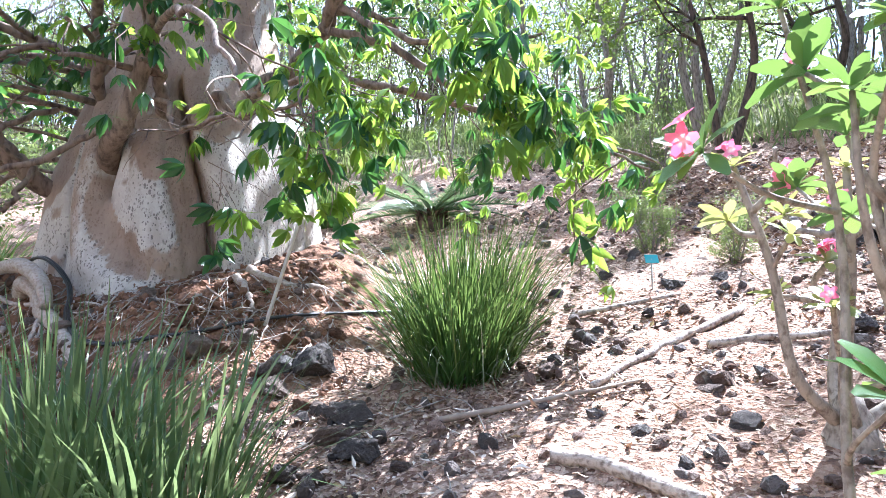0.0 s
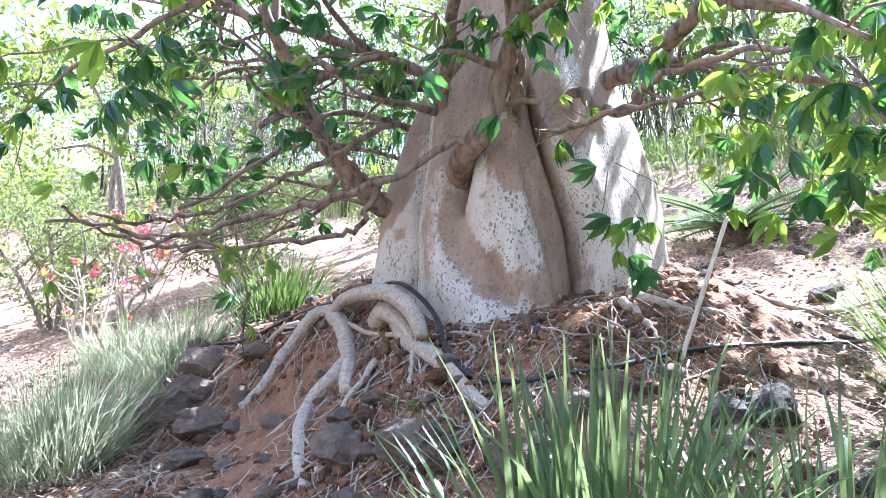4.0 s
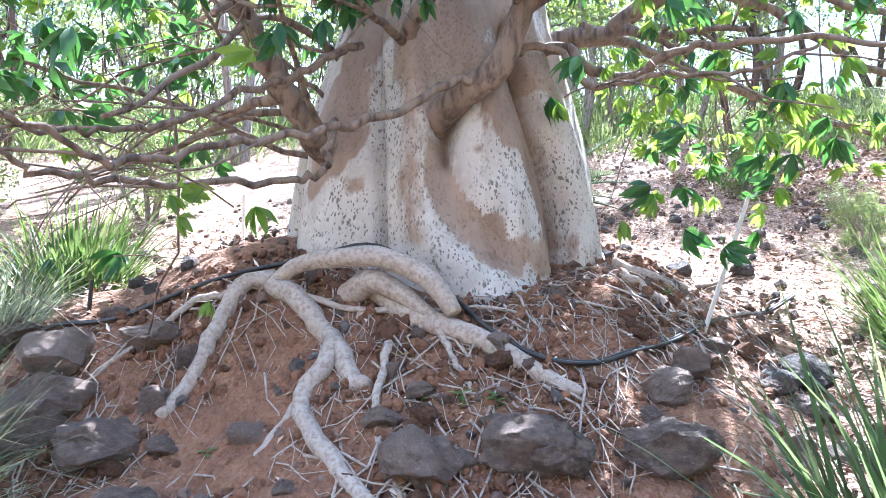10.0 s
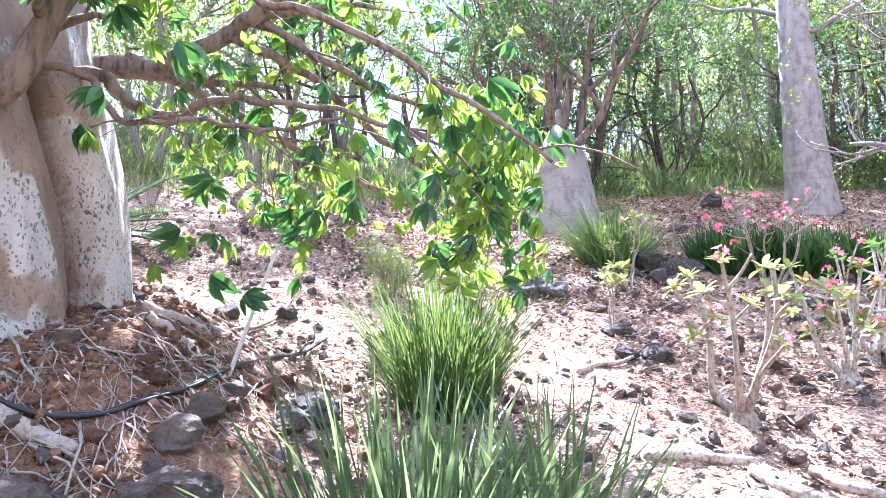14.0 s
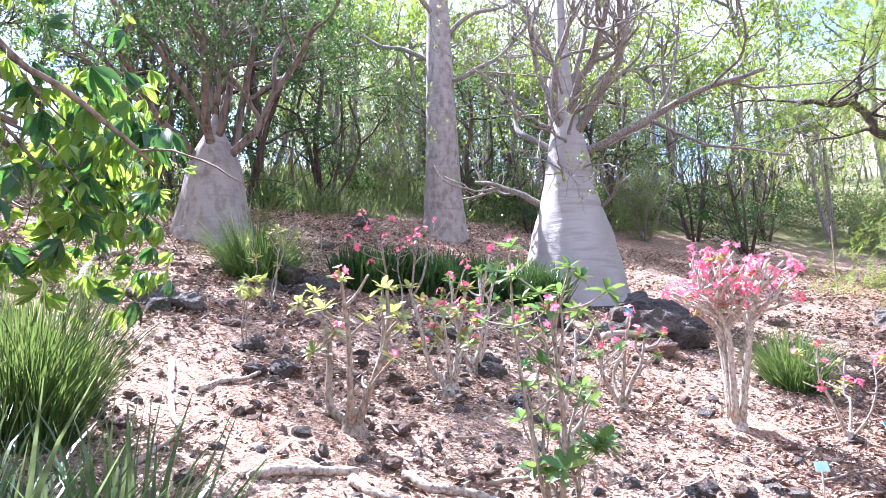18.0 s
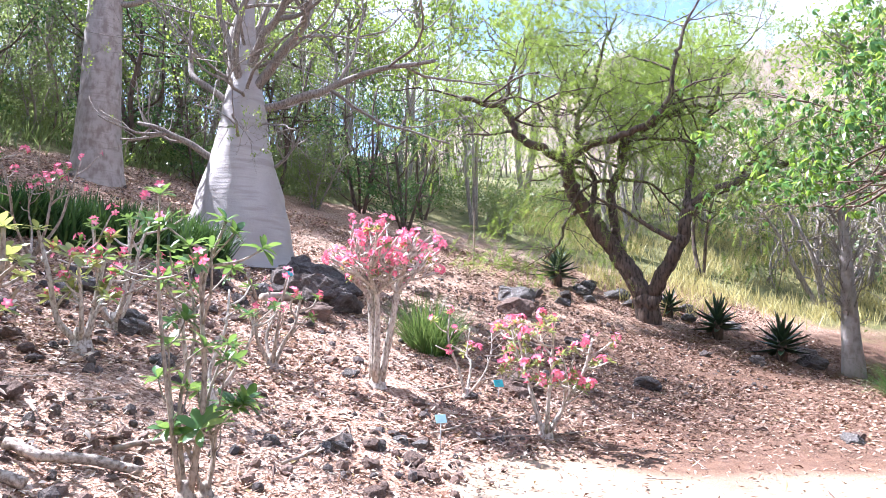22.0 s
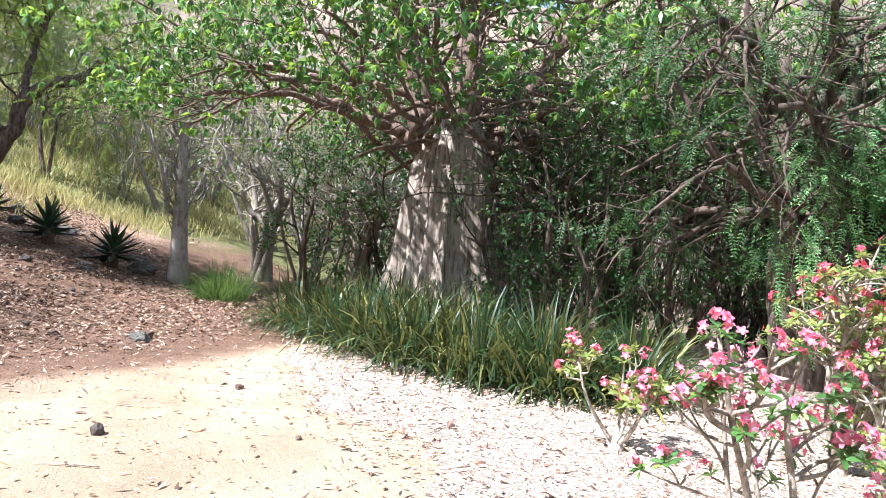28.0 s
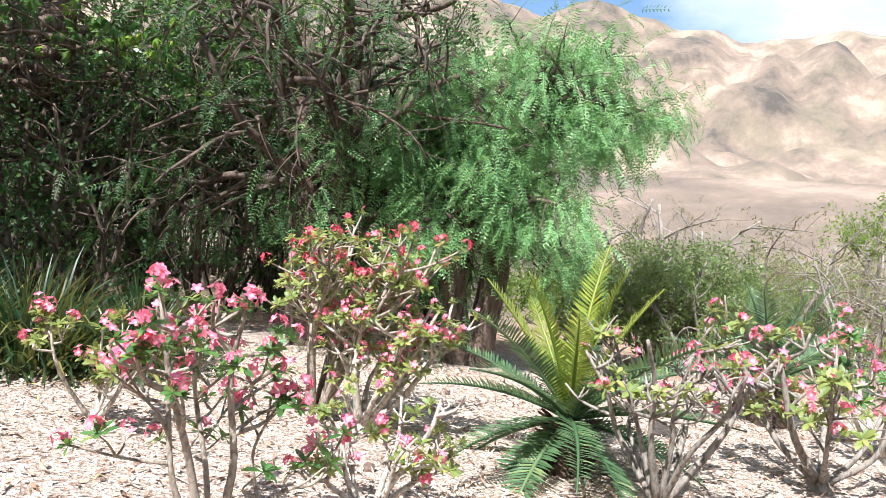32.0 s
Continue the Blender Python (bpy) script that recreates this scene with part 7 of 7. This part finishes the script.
adenium(4.1, -0.3, 1.68, 0.98, 6, 507, M_ADPALE, M_PINK, M_STEMW, 0.15, 1.0, 0.07, 0.033, label="large desert rose with white stems, covered in pink blossom", trunk=0.16, split=(9, 11), clear=0.6, level=2)
adenium(4.45, -1.4, 0.95, 0.75, 3, 508, M_ADPALE, M_PINK, M_STEMW, 0.25, 0.5, 0.08, label="thin white-stemmed desert rose with few blossoms", trunk=0.09, split=(4, 5), clear=0.4)
adenium(3.35, -1.9, 1.2, 1.05, 5, 509, M_ADPALE, M_PINK, M_STEMW, 0.75, 0.9, 0.075, 0.038, label="desert rose with white stems, pale leaves and pink blossoms", trunk=0.12, split=(4, 5), clear=0.4, level=2)
adenium(6.0, 3.6, 1.3, 1.3, 5, 510, M_ADLEAF, M_PINK, M_STEM, 0.4, 0.9, 0.09, label="pink-flowered desert rose behind the strap-leaved bed", trunk=0.1, split=(3, 5))
adenium(2.82, 4.3, 0.75, 0.35, 2, 511, M_ADPALE, M_ROSE, M_STEM, 1.0, 0.0, 0.11, label="young desert rose with a few lime leaves", trunk=0.05, split=(1, 2))
adenium(4.6, 4.9, 1.0, 0.8, 3, 512, M_ADPALE, M_ROSE, M_STEM, 0.9, 0.1, 0.10, label="sparse desert rose with yellow-green leaves", trunk=0.07, split=(2, 3))
adenium(-7.0, 7.0, 1.2, 0.9, 5, 516, M_ADPALE, M_RED, M_STEMW, 0.5, 0.55, 0.09, 0.03, label="sunlit desert rose with white stems and coral blossoms", trunk=0.1, split=(3, 4))
adenium(-7.75, 8.5, 1.1, 1.0, 5, 517, M_ADPALE, M_ROSE, M_STEMW, 0.6, 0.6, 0.09, 0.033, label="sunlit desert rose with pale pink blossoms", trunk=0.1, split=(3, 4))
adenium(-8.6, 10.2, 1.2, 1.5, 6, 514, M_ADPALE, M_RED, M_STEMW, 0.6, 0.9, 0.12, 0.06, label="sunlit desert rose with coral blossoms beyond the grasses", trunk=0.1, split=(3, 4))
adenium(-9.8, 10.9, 1.2, 1.5, 6, 515, M_ADPALE, M_ROSE, M_STEMW, 0.6, 0.9, 0.12, 0.06, label="sunlit desert rose with pale pink blossoms beyond the grasses", trunk=0.1, split=(3, 4))

# ---------------------------------------------------------------- desert roses below the path
adenium(-3.57, -2.98, 1.12, 0.62, 4, 601, M_ADLEAF, M_PINK, M_STEM, 0.7, 0.95, 0.06, 0.024, label="open-branched desert rose with pink blossoms at the path's edge", trunk=0.085, split=(6, 7), clear=0.34, level=2, lean=(0.14, 0.0))
adenium(-3.72, -3.02, 0.66, 0.5, 2, 609, M_ADLEAF, M_PINK, M_STEM, 0.9, 0.9, 0.075, 0.03, label="low slanting desert rose with bright pink blossoms", trunk=0.06, split=(2, 3), lean=(-0.5, 0.0))
adenium(-2.55, -4.75, 0.72, 0.7, 4, 602, M_ADPALE, M_ROSE, M_STEMW, 0.9, 0.7, 0.07, 0.028, label="low bushy desert rose with rose-pink blossoms", trunk=0.08, split=(3, 4), level=2)
adenium(-3.95, -5.25, 1.42, 1.05, 15, 603, M_ADPALE, M_RED, M_STEM, 1.0, 0.45, 0.062, 0.026, label="tall many-stemmed desert rose with red-pink blossoms and yellow-green leaves", trunk=0.105, split=(4, 6), level=2, clear=0.5, lean=(-0.2, 0.0))
adenium(-4.3, -5.05, 1.0, 1.0, 9, 604, M_ADPALE, M_ROSE, M_STEMW, 1.0, 0.7, 0.065, 0.024, label="bushy desert rose with pale pink blossoms and light leaves", trunk=0.12, split=(4, 6), level=2, lean=(-0.3, 0.0))
adenium(-4.28, -3.42, 0.62, 0.7, 7, 605, M_ADPALE, M_PINK, M_STEMW, 0.4, 0.2, 0.06, 0.024, label="low tangled desert rose with bare grey stems and few blossoms", trunk=0.09, split=(4, 5), level=2)
adenium(-5.95, -3.75, 1.02, 1.3, 9, 606, M_ADPALE, M_ROSE, M_TWIG, 0.3, 0.3, 0.07, 0.026, label="wide bare-branched grey desert rose in front of a cycad", trunk=0.10, split=(4, 6), level=2, clear=0.45)
adenium(-7.4, -4.3, 1.05, 1.4, 7, 607, M_ADPALE, M_PINK, M_TWIG, 0.5, 0.4, 0.085, 0.03, label="spreading desert rose with pink blossoms in the sun", trunk=0.13, split=(4, 6), level=2)
adenium(-8.6, -5.2, 1.2, 1.5, 6, 608, M_ADLEAF, M_PINK, M_STEMW, 0.8, 0.6, 0.09, 0.03, label="desert rose with green leaves and pink blossoms", trunk=0.12, split=(4, 5), level=2)

# ---------------------------------------------------------------- cycads and aloes
cycad(-5.6, -4.4, 30, 1.15, 0.34, 0.14, 71, "cycad with stiff feathered fronds, some bright yellow-green", (-32, 84), True)
cycad(-0.15, 9.2, 22, 1.15, 0.2, 0.17, 72, "dark green cycad with low arching fronds in shade", (2, 42))
cycad(-8.4, -6.4, 20, 1.1, 0.4, 0.16, 73, "sunlit cycad with feathered fronds")
aloe(10.55, -9.2, 1.05, 91, "large dark green spiky aloe rosette on the hillside")
aloe(9.3, -9.85, 1.05, 92, "dark spiky aloe rosette beside the path")
aloe(13.6, -6.6, 1.2, 93, "spreading grey-green aloe under the twisted tree")
aloe(12.0, -8.9, 0.75, 94, "small spiky aloe behind the twisted tree")
aloe(11.4, -9.9, 0.6, 95, "small reddish aloe among rocks")

# ---------------------------------------------------------------- rocks
for k, (rx, ry, size, kind) in enumerate([
    (-2.94, 4.2, 0.34, 0), (-2.45, 4.1, 0.42, 0), (-1.8, 4.26, 0.36, 0), (-1.98, 4.02, 0.40, 0), (-1.55, 4.38, 0.3, 0), (-4.25, 7.7, 0.3, 1), (-5.0, 6.7, 0.3, 0), (-4.9, 6.2, 0.3, 0), (-4.72, 5.75, 0.34, 0),
    (-4.5, 5.15, 0.42, 0), (-4.2, 4.95, 0.34, 0), (-4.05, 5.05, 0.22, 1), (-3.6, 4.72, 0.26, 1), (-3.05, 4.45, 0.2, 1), (-3.9, 5.15, 0.2, 1), (0.05, 6.6, 0.34, 0), (0.5, 6.4, 0.3, 0), (-1.07, 4.35, 0.24, 0),
    (-0.79, 4.42, 0.36, 0), (-1.03, 4.4, 0.28, 2), (-0.98, 4.2, 0.26, 0), (-0.5, 3.76, 0.28, 0), (-0.57, 3.56, 0.2, 1), (-0.38, 3.35, 0.24, 0), (-0.7, 3.22, 0.2, 0), (0.2, 3.26, 0.13, 0), (2.35, 3.96, 0.26, 0), (2.1, 5.23, 0.18, 0),
    (1.79, 3.0, 0.2, 1), (-1.0, 3.83, 0.2, 1), (-0.2, 3.16, 0.12, 1), (1.3, 3.42, 0.17, 1), (0.6, 4.0, 0.16, 1), (-0.58, 3.17, 0.16, 1), (-4.1, 4.6, 0.3, 0), (-3.75, 4.1, 0.28, 1), (-3.6, 3.95, 0.34, 0), (-4.3, 5.6, 0.2, 0),
    (2.48, 3.73, 0.36, 0), (4.1, 2.1, 0.32, 2), (6.05, 5.0, 0.52, 2), (8.2, 0.1, 0.75, 0), (3.3, 5.6, 0.36, 2), (3.65, 5.5, 0.5, 2), (3.26, 1.73, 0.2, 2), (1.94, 2.56, 0.2, 1), (1.4, 3.5, 0.17, 1), (3.52, 4.82, 0.28, 1), (12.4, 6.4, 0.6, 0),
    (4.5, 2.9, 0.24, 0), (4.35, 4.2, 0.26, 1), (11.1, -4.4, 0.95, 2), (5.15, -2.28, 0.42, 1), (2.5, -0.4, 0.17, 2), (1.9, 0.87, 0.15, 1), (2.1, 0.4, 0.16, 2), (13.1, -7.1, 0.6, 2), (5.05, 3.0, 0.26, 2), (9.6, -0.4, 0.55, 0), (7.0, 1.76, 0.4, 0),
    (5.5, 4.88, 0.4, 0), (7.6, 0.7, 0.5, 0), (8.8, -0.6, 0.4, 0), (7.2, 0.2, 0.34, 1), (6.6, 1.2, 0.34, 0), (10.2, -2.2, 0.4, 1), (11.8, -5.9, 0.5, 2), (12.4, -6.3, 0.45, 0), (12.6, -8.2, 0.5, 2), (11.9, -9.4, 0.45, 2), (9.0, -9.0, 0.4, 0),
    (8.5, -4.6, 0.42, 0), (2.9, 3.2, 0.16, 1), (2.2, 1.9, 0.13, 0), (3.0, 0.9, 0.15, 1), (2.7, 2.6, 0.15, 0), (0.9, 1.7, 0.12, 1), (3.6, 3.4, 0.2, 0), (5.6, 1.2, 0.25, 1), (6.2, 0.3, 0.2, 0), (5.5, -0.2, 0.18, 1), (7.5, 3.0, 0.3, 1), (9.2, 6.0, 0.4, 0), (10.0, 4.6, 0.3, 0),
    (9.2, 0.0, 0.9, 0), (9.7, 0.3, 0.8, 0), (10.1, -0.55, 0.7, 0), (8.9, -0.1, 0.75, 0), (8.2, 0.6, 0.65, 0), (7.7, 0.2, 0.5, 0), (8.6, -0.45, 0.5, 0), (9.0, 0.55, 0.6, 0), (9.4, -0.9, 0.45, 1), (7.3, 1.0, 0.45, 2),
    (11.45, -4.6, 0.95, 2), (13.3, -7.3, 0.7, 2), (13.9, -7.6, 0.6, 2), (13.4, -8.2, 0.6, 2), (12.5, -7.0, 0.45, 2), (12.2, -5.4, 0.5, 0), (11.8, -5.0, 0.45, 2), (13.4, -9.5, 0.5, 2), (12.6, -9.8, 0.5, 2), (11.6, -10.4, 0.5, 2), (10.7, -10.8, 0.5, 0), (9.8, -10.9, 0.55, 0),
    (6.5, -5.0, 0.45, 0), (5.35, -2.4, 0.6, 1), (5.8, 3.05, 0.45, 0), (4.25, 2.2, 0.42, 2), (3.13, -5.46, 0.28, 1), (-4.5, 5.3, 0.5, 0), (-4.6, 5.05, 0.46, 0), (-4.2, 4.95, 0.4, 1), (-4.8, 6.1, 0.4, 0), (-4.1, 5.3, 0.3, 1), (-2.55, 4.1, 0.46, 0), (-1.95, 4.0, 0.52, 0), (-2.95, 4.22, 0.4, 1),
    (2.7, -0.23, 0.16, 0), (2.22, 0.35, 0.18, 1), (2.3, 0.0, 0.2, 0), (2.6, -0.4, 0.22, 1), (2.35, -0.75, 0.12, 1), (3.43, 1.77, 0.24, 2),
    (6.05, 5.24, 0.91, 2), (6.42, 4.91, 0.55, 2), (5.48, 5.32, 0.35, 2), (3.59, 5.76, 0.66, 2), (3.82, 5.52, 0.37, 0), (3.49, 5.98, 0.3, 0), (2.54, 3.75, 0.31, 0), (2.86, 4.3, 0.31, 0), (4.07, 2.17, 0.36, 2),
    (1.91, 2.5, 0.22, 1), (1.32, 3.05, 0.18, 0), (3.11, 2.92, 0.24, 1), (3.3, 1.74, 0.26, 2), (4.45, 2.9, 0.25, 0), (5.34, 2.78, 0.47, 2), (7.64, 0.21, 1.0, 0), (7.57, -0.14, 0.87, 0), (8.87, -0.48, 0.65, 0),
    (8.19, 0.42, 0.61, 0), (6.7, 0.11, 0.44, 1), (12.15, 6.27, 0.58, 0), (1.21, 2.39, 0.17, 1), (7.33, 1.62, 0.66, 0), (4.31, -0.04, 0.24, 2), (10.12, -4.1, 0.94, 1), (4.98, -2.24, 0.35, 1), (6.34, -4.84, 0.45, 0),
    (9.14, -7.86, 0.33, 0), (6.86, 0.17, 0.45, 1), (13.36, -7.24, 0.65, 2), (13.2, -8.06, 0.66, 2), (2.57, -0.26, 0.19, 2), (2.14, 0.36, 0.2, 2), (2.28, 0.04, 0.2, 1), (2.16, -0.26, 0.23, 1), (3.22, 1.74, 0.21, 2),
    (4.46, 1.35, 0.21, 0), (3.06, -5.38, 0.32, 2), (9.08, -10.4, 0.74, 0), (1.91, 0.09, 0.19, 1),
    (0.55, -4.3, 0.10, 1), (3.9, -4.9, 0.16, 1), (4.6, -5.0, 0.14, 1), (-6.9, -5.6, 0.28, 0), (-5.9, -5.4, 0.2, 1), (8.4, 2.5, 0.3, 0), (4.9, 5.4, 0.3, 2), (0.9, 5.5, 0.16, 0), (1.4, 5.9, 0.15, 1), (-0.1, 5.6, 0.14, 1),
]):
    mound = rx < -0.9 and 3.7 < ry < 5.8
    rock(rx, ry, size, k, M_ROCKDUST if mound and kind != 2 else (M_ROCK, M_ROCKRED, M_ROCKPALE)[kind], sink=0.48 if mound else 0.35, label=("dark pitted lava rock half sunk in the litter", "rusty brown lava rock on the earth", "dark rock crusted with white lichen")[kind])

rr = random.Random(8)
for k in range(75):
    rx, ry = rr.uniform(-4.3, -0.7), rr.uniform(3.75, 4.9)
    rock(rx, ry, rr.uniform(0.05, 0.19), k, (M_ROCKDUST, M_CLOD, M_ROCKDUST)[k % 3], 0.75, 0.4, "broken lava rock bedded in the mound's red earth", "rubble on the mound")

rr = random.Random(3)
for k in range(165):
    rad, ang = 7.5 * rr.random() ** 0.6, rr.random() * 6.283
    rx, ry = 1.4 + rad * math.cos(ang), 2.6 + rad * 0.8 * math.sin(ang)
    if float(kept_off(rx, ry)) > 1.3 and math.hypot((rx + 2.2) / 1.9, (ry - 5.9) / 2) > 0.9:
        rock(rx, ry, 0.05 + 0.17 * rr.random() ** 2, k, (M_ROCK, M_ROCKRED, M_ROCKRED)[k % 3], 0.75, 0.3, "small broken lava stone on the slope", "small stones on the slope")


# ---------------------------------------------------------------- fallen wood, hose, stake, labels
def fallen_branch(points, r0, r1, seed, label, material=None, lift=0.02):
    rng = np.random.default_rng(seed)
    p = curve([(x, y, 0) for x, y in points], 14)
    p[1:-1, :2] += rng.normal(0, 0.008, (12, 2))
    p[:, 2] = ground_z(p[:, 0], p[:, 1]) + r0 * 0.7 + lift
    m = Mesh()
    tube(m, p, (r0, (r0 + r1) / 2, r1), 9, 0.16, rng)
    ob = new("fallen_branch", m.made("fallen_branch", material or M_LOG, True, "", p[0]))
    ob.location = p[0]
    return tagged(ob, label, "branch", "dry wood on the ground")


fallen_branch([(0.45, 2.98), (0.6, 2.9), (0.75, 2.72), (0.9, 2.5)], 0.035, 0.028, 1, "thick pale dry branch lying on the litter")
fallen_branch([(0.78, 2.5), (0.68, 2.35), (0.66, 2.2), (0.62, 2.03)], 0.036, 0.03, 2, "curved bleached branch lying on the litter")
fallen_branch([(1.05, 2.26), (0.98, 2.05), (1.05, 1.85), (1.02, 1.55)], 0.034, 0.028, 3, "weathered grey branch piece on the slope")
fallen_branch([(-0.03, 3.54), (0.33, 3.57), (0.68, 3.61), (1.04, 3.66)], 0.018, 0.009, 4, "long thin dry stick on the litter", M_WOODSTICK)
fallen_branch([(1.92, 4.48), (1.5, 4.2), (1.12, 3.96), (0.77, 3.66)], 0.028, 0.02, 5, "pale forked branch on the slope")
fallen_branch([(1.5, 3.97), (1.8, 3.95), (2.09, 3.84), (2.4, 3.9)], 0.025, 0.015, 6, "pale forked branch on the slope")
fallen_branch([(1.6, 0.75), (1.9, 0.55), (2.3, 0.35), (2.6, 0.2)], 0.015, 0.01, 7, "dark thin stick on the slope", M_WOODSTICK)
fallen_branch([(2.9, -0.6), (3.3, -1.0), (3.8, -1.6), (4.3, -2.3)], 0.012, 0.008, 8, "long dry stem lying down the slope", M_WOODSTICK)
fallen_branch([(2.9, -1.0), (3.2, -1.5), (3.5, -2.2), (3.9, -2.9)], 0.012, 0.008, 9, "long dry stem lying down the slope", M_WOODSTICK)
fallen_branch([(4.3, -0.9), (4.9, -1.5), (5.6, -2.2), (6.2, -2.9)], 0.014, 0.008, 10, "long dry stem lying down the slope", M_WOODSTICK)
fallen_branch([(-0.6, 5.9), (-0.2, 6.1), (0.3, 6.3), (0.8, 6.7)], 0.02, 0.01, 11, "dry branch beside the mound", M_WOODSTICK)
fallen_branch([(0.9, 4.9), (1.3, 4.95), (1.7, 5.0)], 0.022, 0.014, 12, "dry branch on the slope")
fallen_branch([(6.9, 0.9), (7.3, 0.6), (7.6, 0.1)], 0.07, 0.06, 13, "thick weathered log below the grey tree", M_WOODSTICK)
fallen_branch([(3.2, 6.4), (3.8, 6.9), (4.5, 7.3), (5.4, 7.4)], 0.045, 0.03, 14, "long grey log by the tree's foot")
fallen_branch([(2.0, 2.1), (2.3, 1.85), (2.6, 1.8), (3.0, 1.6)], 0.012, 0.007, 15, "crooked dry twig on the slope", M_WOODSTICK)
fallen_branch([(1.3, 1.75), (1.6, 1.5), (1.75, 1.2)], 0.018, 0.012, 16, "dark broken stick on the slope", M_WOODSTICK)


def hose():
    pts = [(-4.7, 5.6), (-4.35, 5.5), (-4.0, 5.46), (-3.65, 5.42), (-3.31, 5.35), (-2.95, 5.12), (-2.72, 5.0), (-2.6, 4.85), (-2.51, 4.65), (-2.32, 4.45), (-2.09, 4.38), (-1.85, 4.42), (-1.52, 4.52), (-1.14, 4.74), (-0.75, 5.0), (-0.3, 5.35), (0.4, 5.7)]
    p = curve([(x, y, 0) for x, y in pts], 90)
    p[:, 2] = ground_z(p[:, 0], p[:, 1]) + 0.03 + 0.24 * np.exp(-((p[:, 0] + 2.95) ** 2) / 0.08)
    root = thing("irrigation_hose", p[0], "two black plastic irrigation tubes lying over the mound", "hose")
    for k in range(2):
        m = Mesh()
        q = p + np.array([0.004 * k, 0.026 * k, 0.006 * k])
        tube(m, q, (0.011, 0.011), 8)
        part("tube", m, M_HOSE, root)


hose()


def wooden_stake(x, y, dx, dy, height, thick, label, material=None):
    base = on_ground(x, y)
    m = Mesh()
    b = np.array(base)
    line = np.array([b + np.array([dx, dy, height]) * t for t in (-0.1, 0.3, 0.7, 1.0)])
    tube(m, line, (thick, thick * 0.95, thick * 0.9, thick * 0.85), 6)
    ob = new("stake", m.made("stake", material or M_STAKE, False, "", base))
    ob.location = base
    return tagged(ob, label, "stake", "garden stakes")


wooden_stake(-1.19, 4.71, 0.25, -0.10, 0.74, 0.014, "weathered white stake leaning beside the mound")
wooden_stake(-4.45, 5.75, 0.01, 0.0, 0.2, 0.012, "short black sprinkler stake on the bank", M_HOSE)
wooden_stake(5.7, 7.2, 0.02, 0.0, 0.5, 0.02, "thin grey stake on the slope")
wooden_stake(7.5, 5.4, 0.02, 0.02, 0.62, 0.014, "thin grey stake on the slope", M_WOODSTICK)
wooden_stake(10.3, 4.8, 0.0, 0.0, 0.85, 0.014, "thin grey stake on the slope", M_WOODSTICK)
wooden_stake(9.2, -0.9, 0.02, 0.0, 1.3, 0.012, "thin rusty stake below the grey tree", M_WOODSTICK)
wooden_stake(-3.55, 8.9, 0.0, 0.0, 0.6, 0.02, "pale stake behind the great tree")
wooden_stake(13.9, -4.4, 0.0, 0.0, 1.5, 0.02, "tall thin pole on the hillside", M_WOODSTICK)


def seedling(x, y, height, seed):
    rng = np.random.default_rng(seed)
    base = on_ground(x, y)
    root = thing("seedling", base, "tiny green seedling sprouting from the red earth", "seedling", "seedlings on the mound")
    m = Mesh()
    b = np.array(base)
    tube(m, curve([b, b + (0.01, 0, height * 0.5), b + (0, 0.01, height)], 5), (0.003, 0.002), 5)
    part("stalk", m, M_ADLEAF, root)
    for k in range(7):
        ob = part("leaf", SPROUT, None, root)
        ob.matrix_basis = pose(0, 0, height * rng.uniform(0.35, 1.0), rng.uniform(-15, 15), rng.uniform(-35, 10), k * 137.5) @ Matrix.Scale(height * rng.uniform(0.5, 0.8), 4)


sprout = Mesh()
sprout.add(*blade(1.0, 0.5, (0.1, 0.8, 1.0, 0.6, 0.05), 0.2, 0.15, 4))
SPROUT = sprout.made("leaf", M_ADLEAF)
for k, (sx, sy, sh) in enumerate([(-2.74, 4.36, 0.09), (-3.79, 4.72, 0.06), (-2.9, 4.45, 0.06), (-2.6, 4.3, 0.07), (-1.25, 4.95, 0.06)]):
    seedling(sx, sy, sh, 900 + k)


def plant_label(x, y, height, size, material, turn):
    base = on_ground(x, y)
    root = thing("plant_label", base, "small teal plant label on a metal stick", "label", "plant labels")
    m = Mesh()
    b = np.array(base)
    tube(m, [b + (0, 0, -0.05), b + (0, 0, height)], (0.006, 0.006), 6)
    part("stick", m, M_METAL, root)
    bm = bmesh.new()
    bmesh.ops.create_cube(bm, size=1.0)
    bmesh.ops.scale(bm, vec=(size, 0.004, size * 0.75), verts=bm.verts)
    bmesh.ops.bevel(bm, geom=list(bm.edges), offset=0.0015, segments=1, affect="EDGES")
    me = bpy.data.meshes.new("plate")
    bm.to_mesh(me)
    bm.free()
    me.materials.append(material)
    ob = part("plate", me, None, root)
    ob.matrix_basis = pose(0, 0, height, -30, 0, turn)


plant_label(2.42, -0.56, 0.30, 0.10, M_LABELPALE, -80)
plant_label(4.5, -1.8, 0.22, 0.12, M_LABEL, -80)
plant_label(1.57, 5.23, 0.26, 0.10, M_LABEL, 0)
plant_label(7.74, 0.49, 0.35, 0.11, M_LABEL, -80)

pebbles()
clods()
litter()
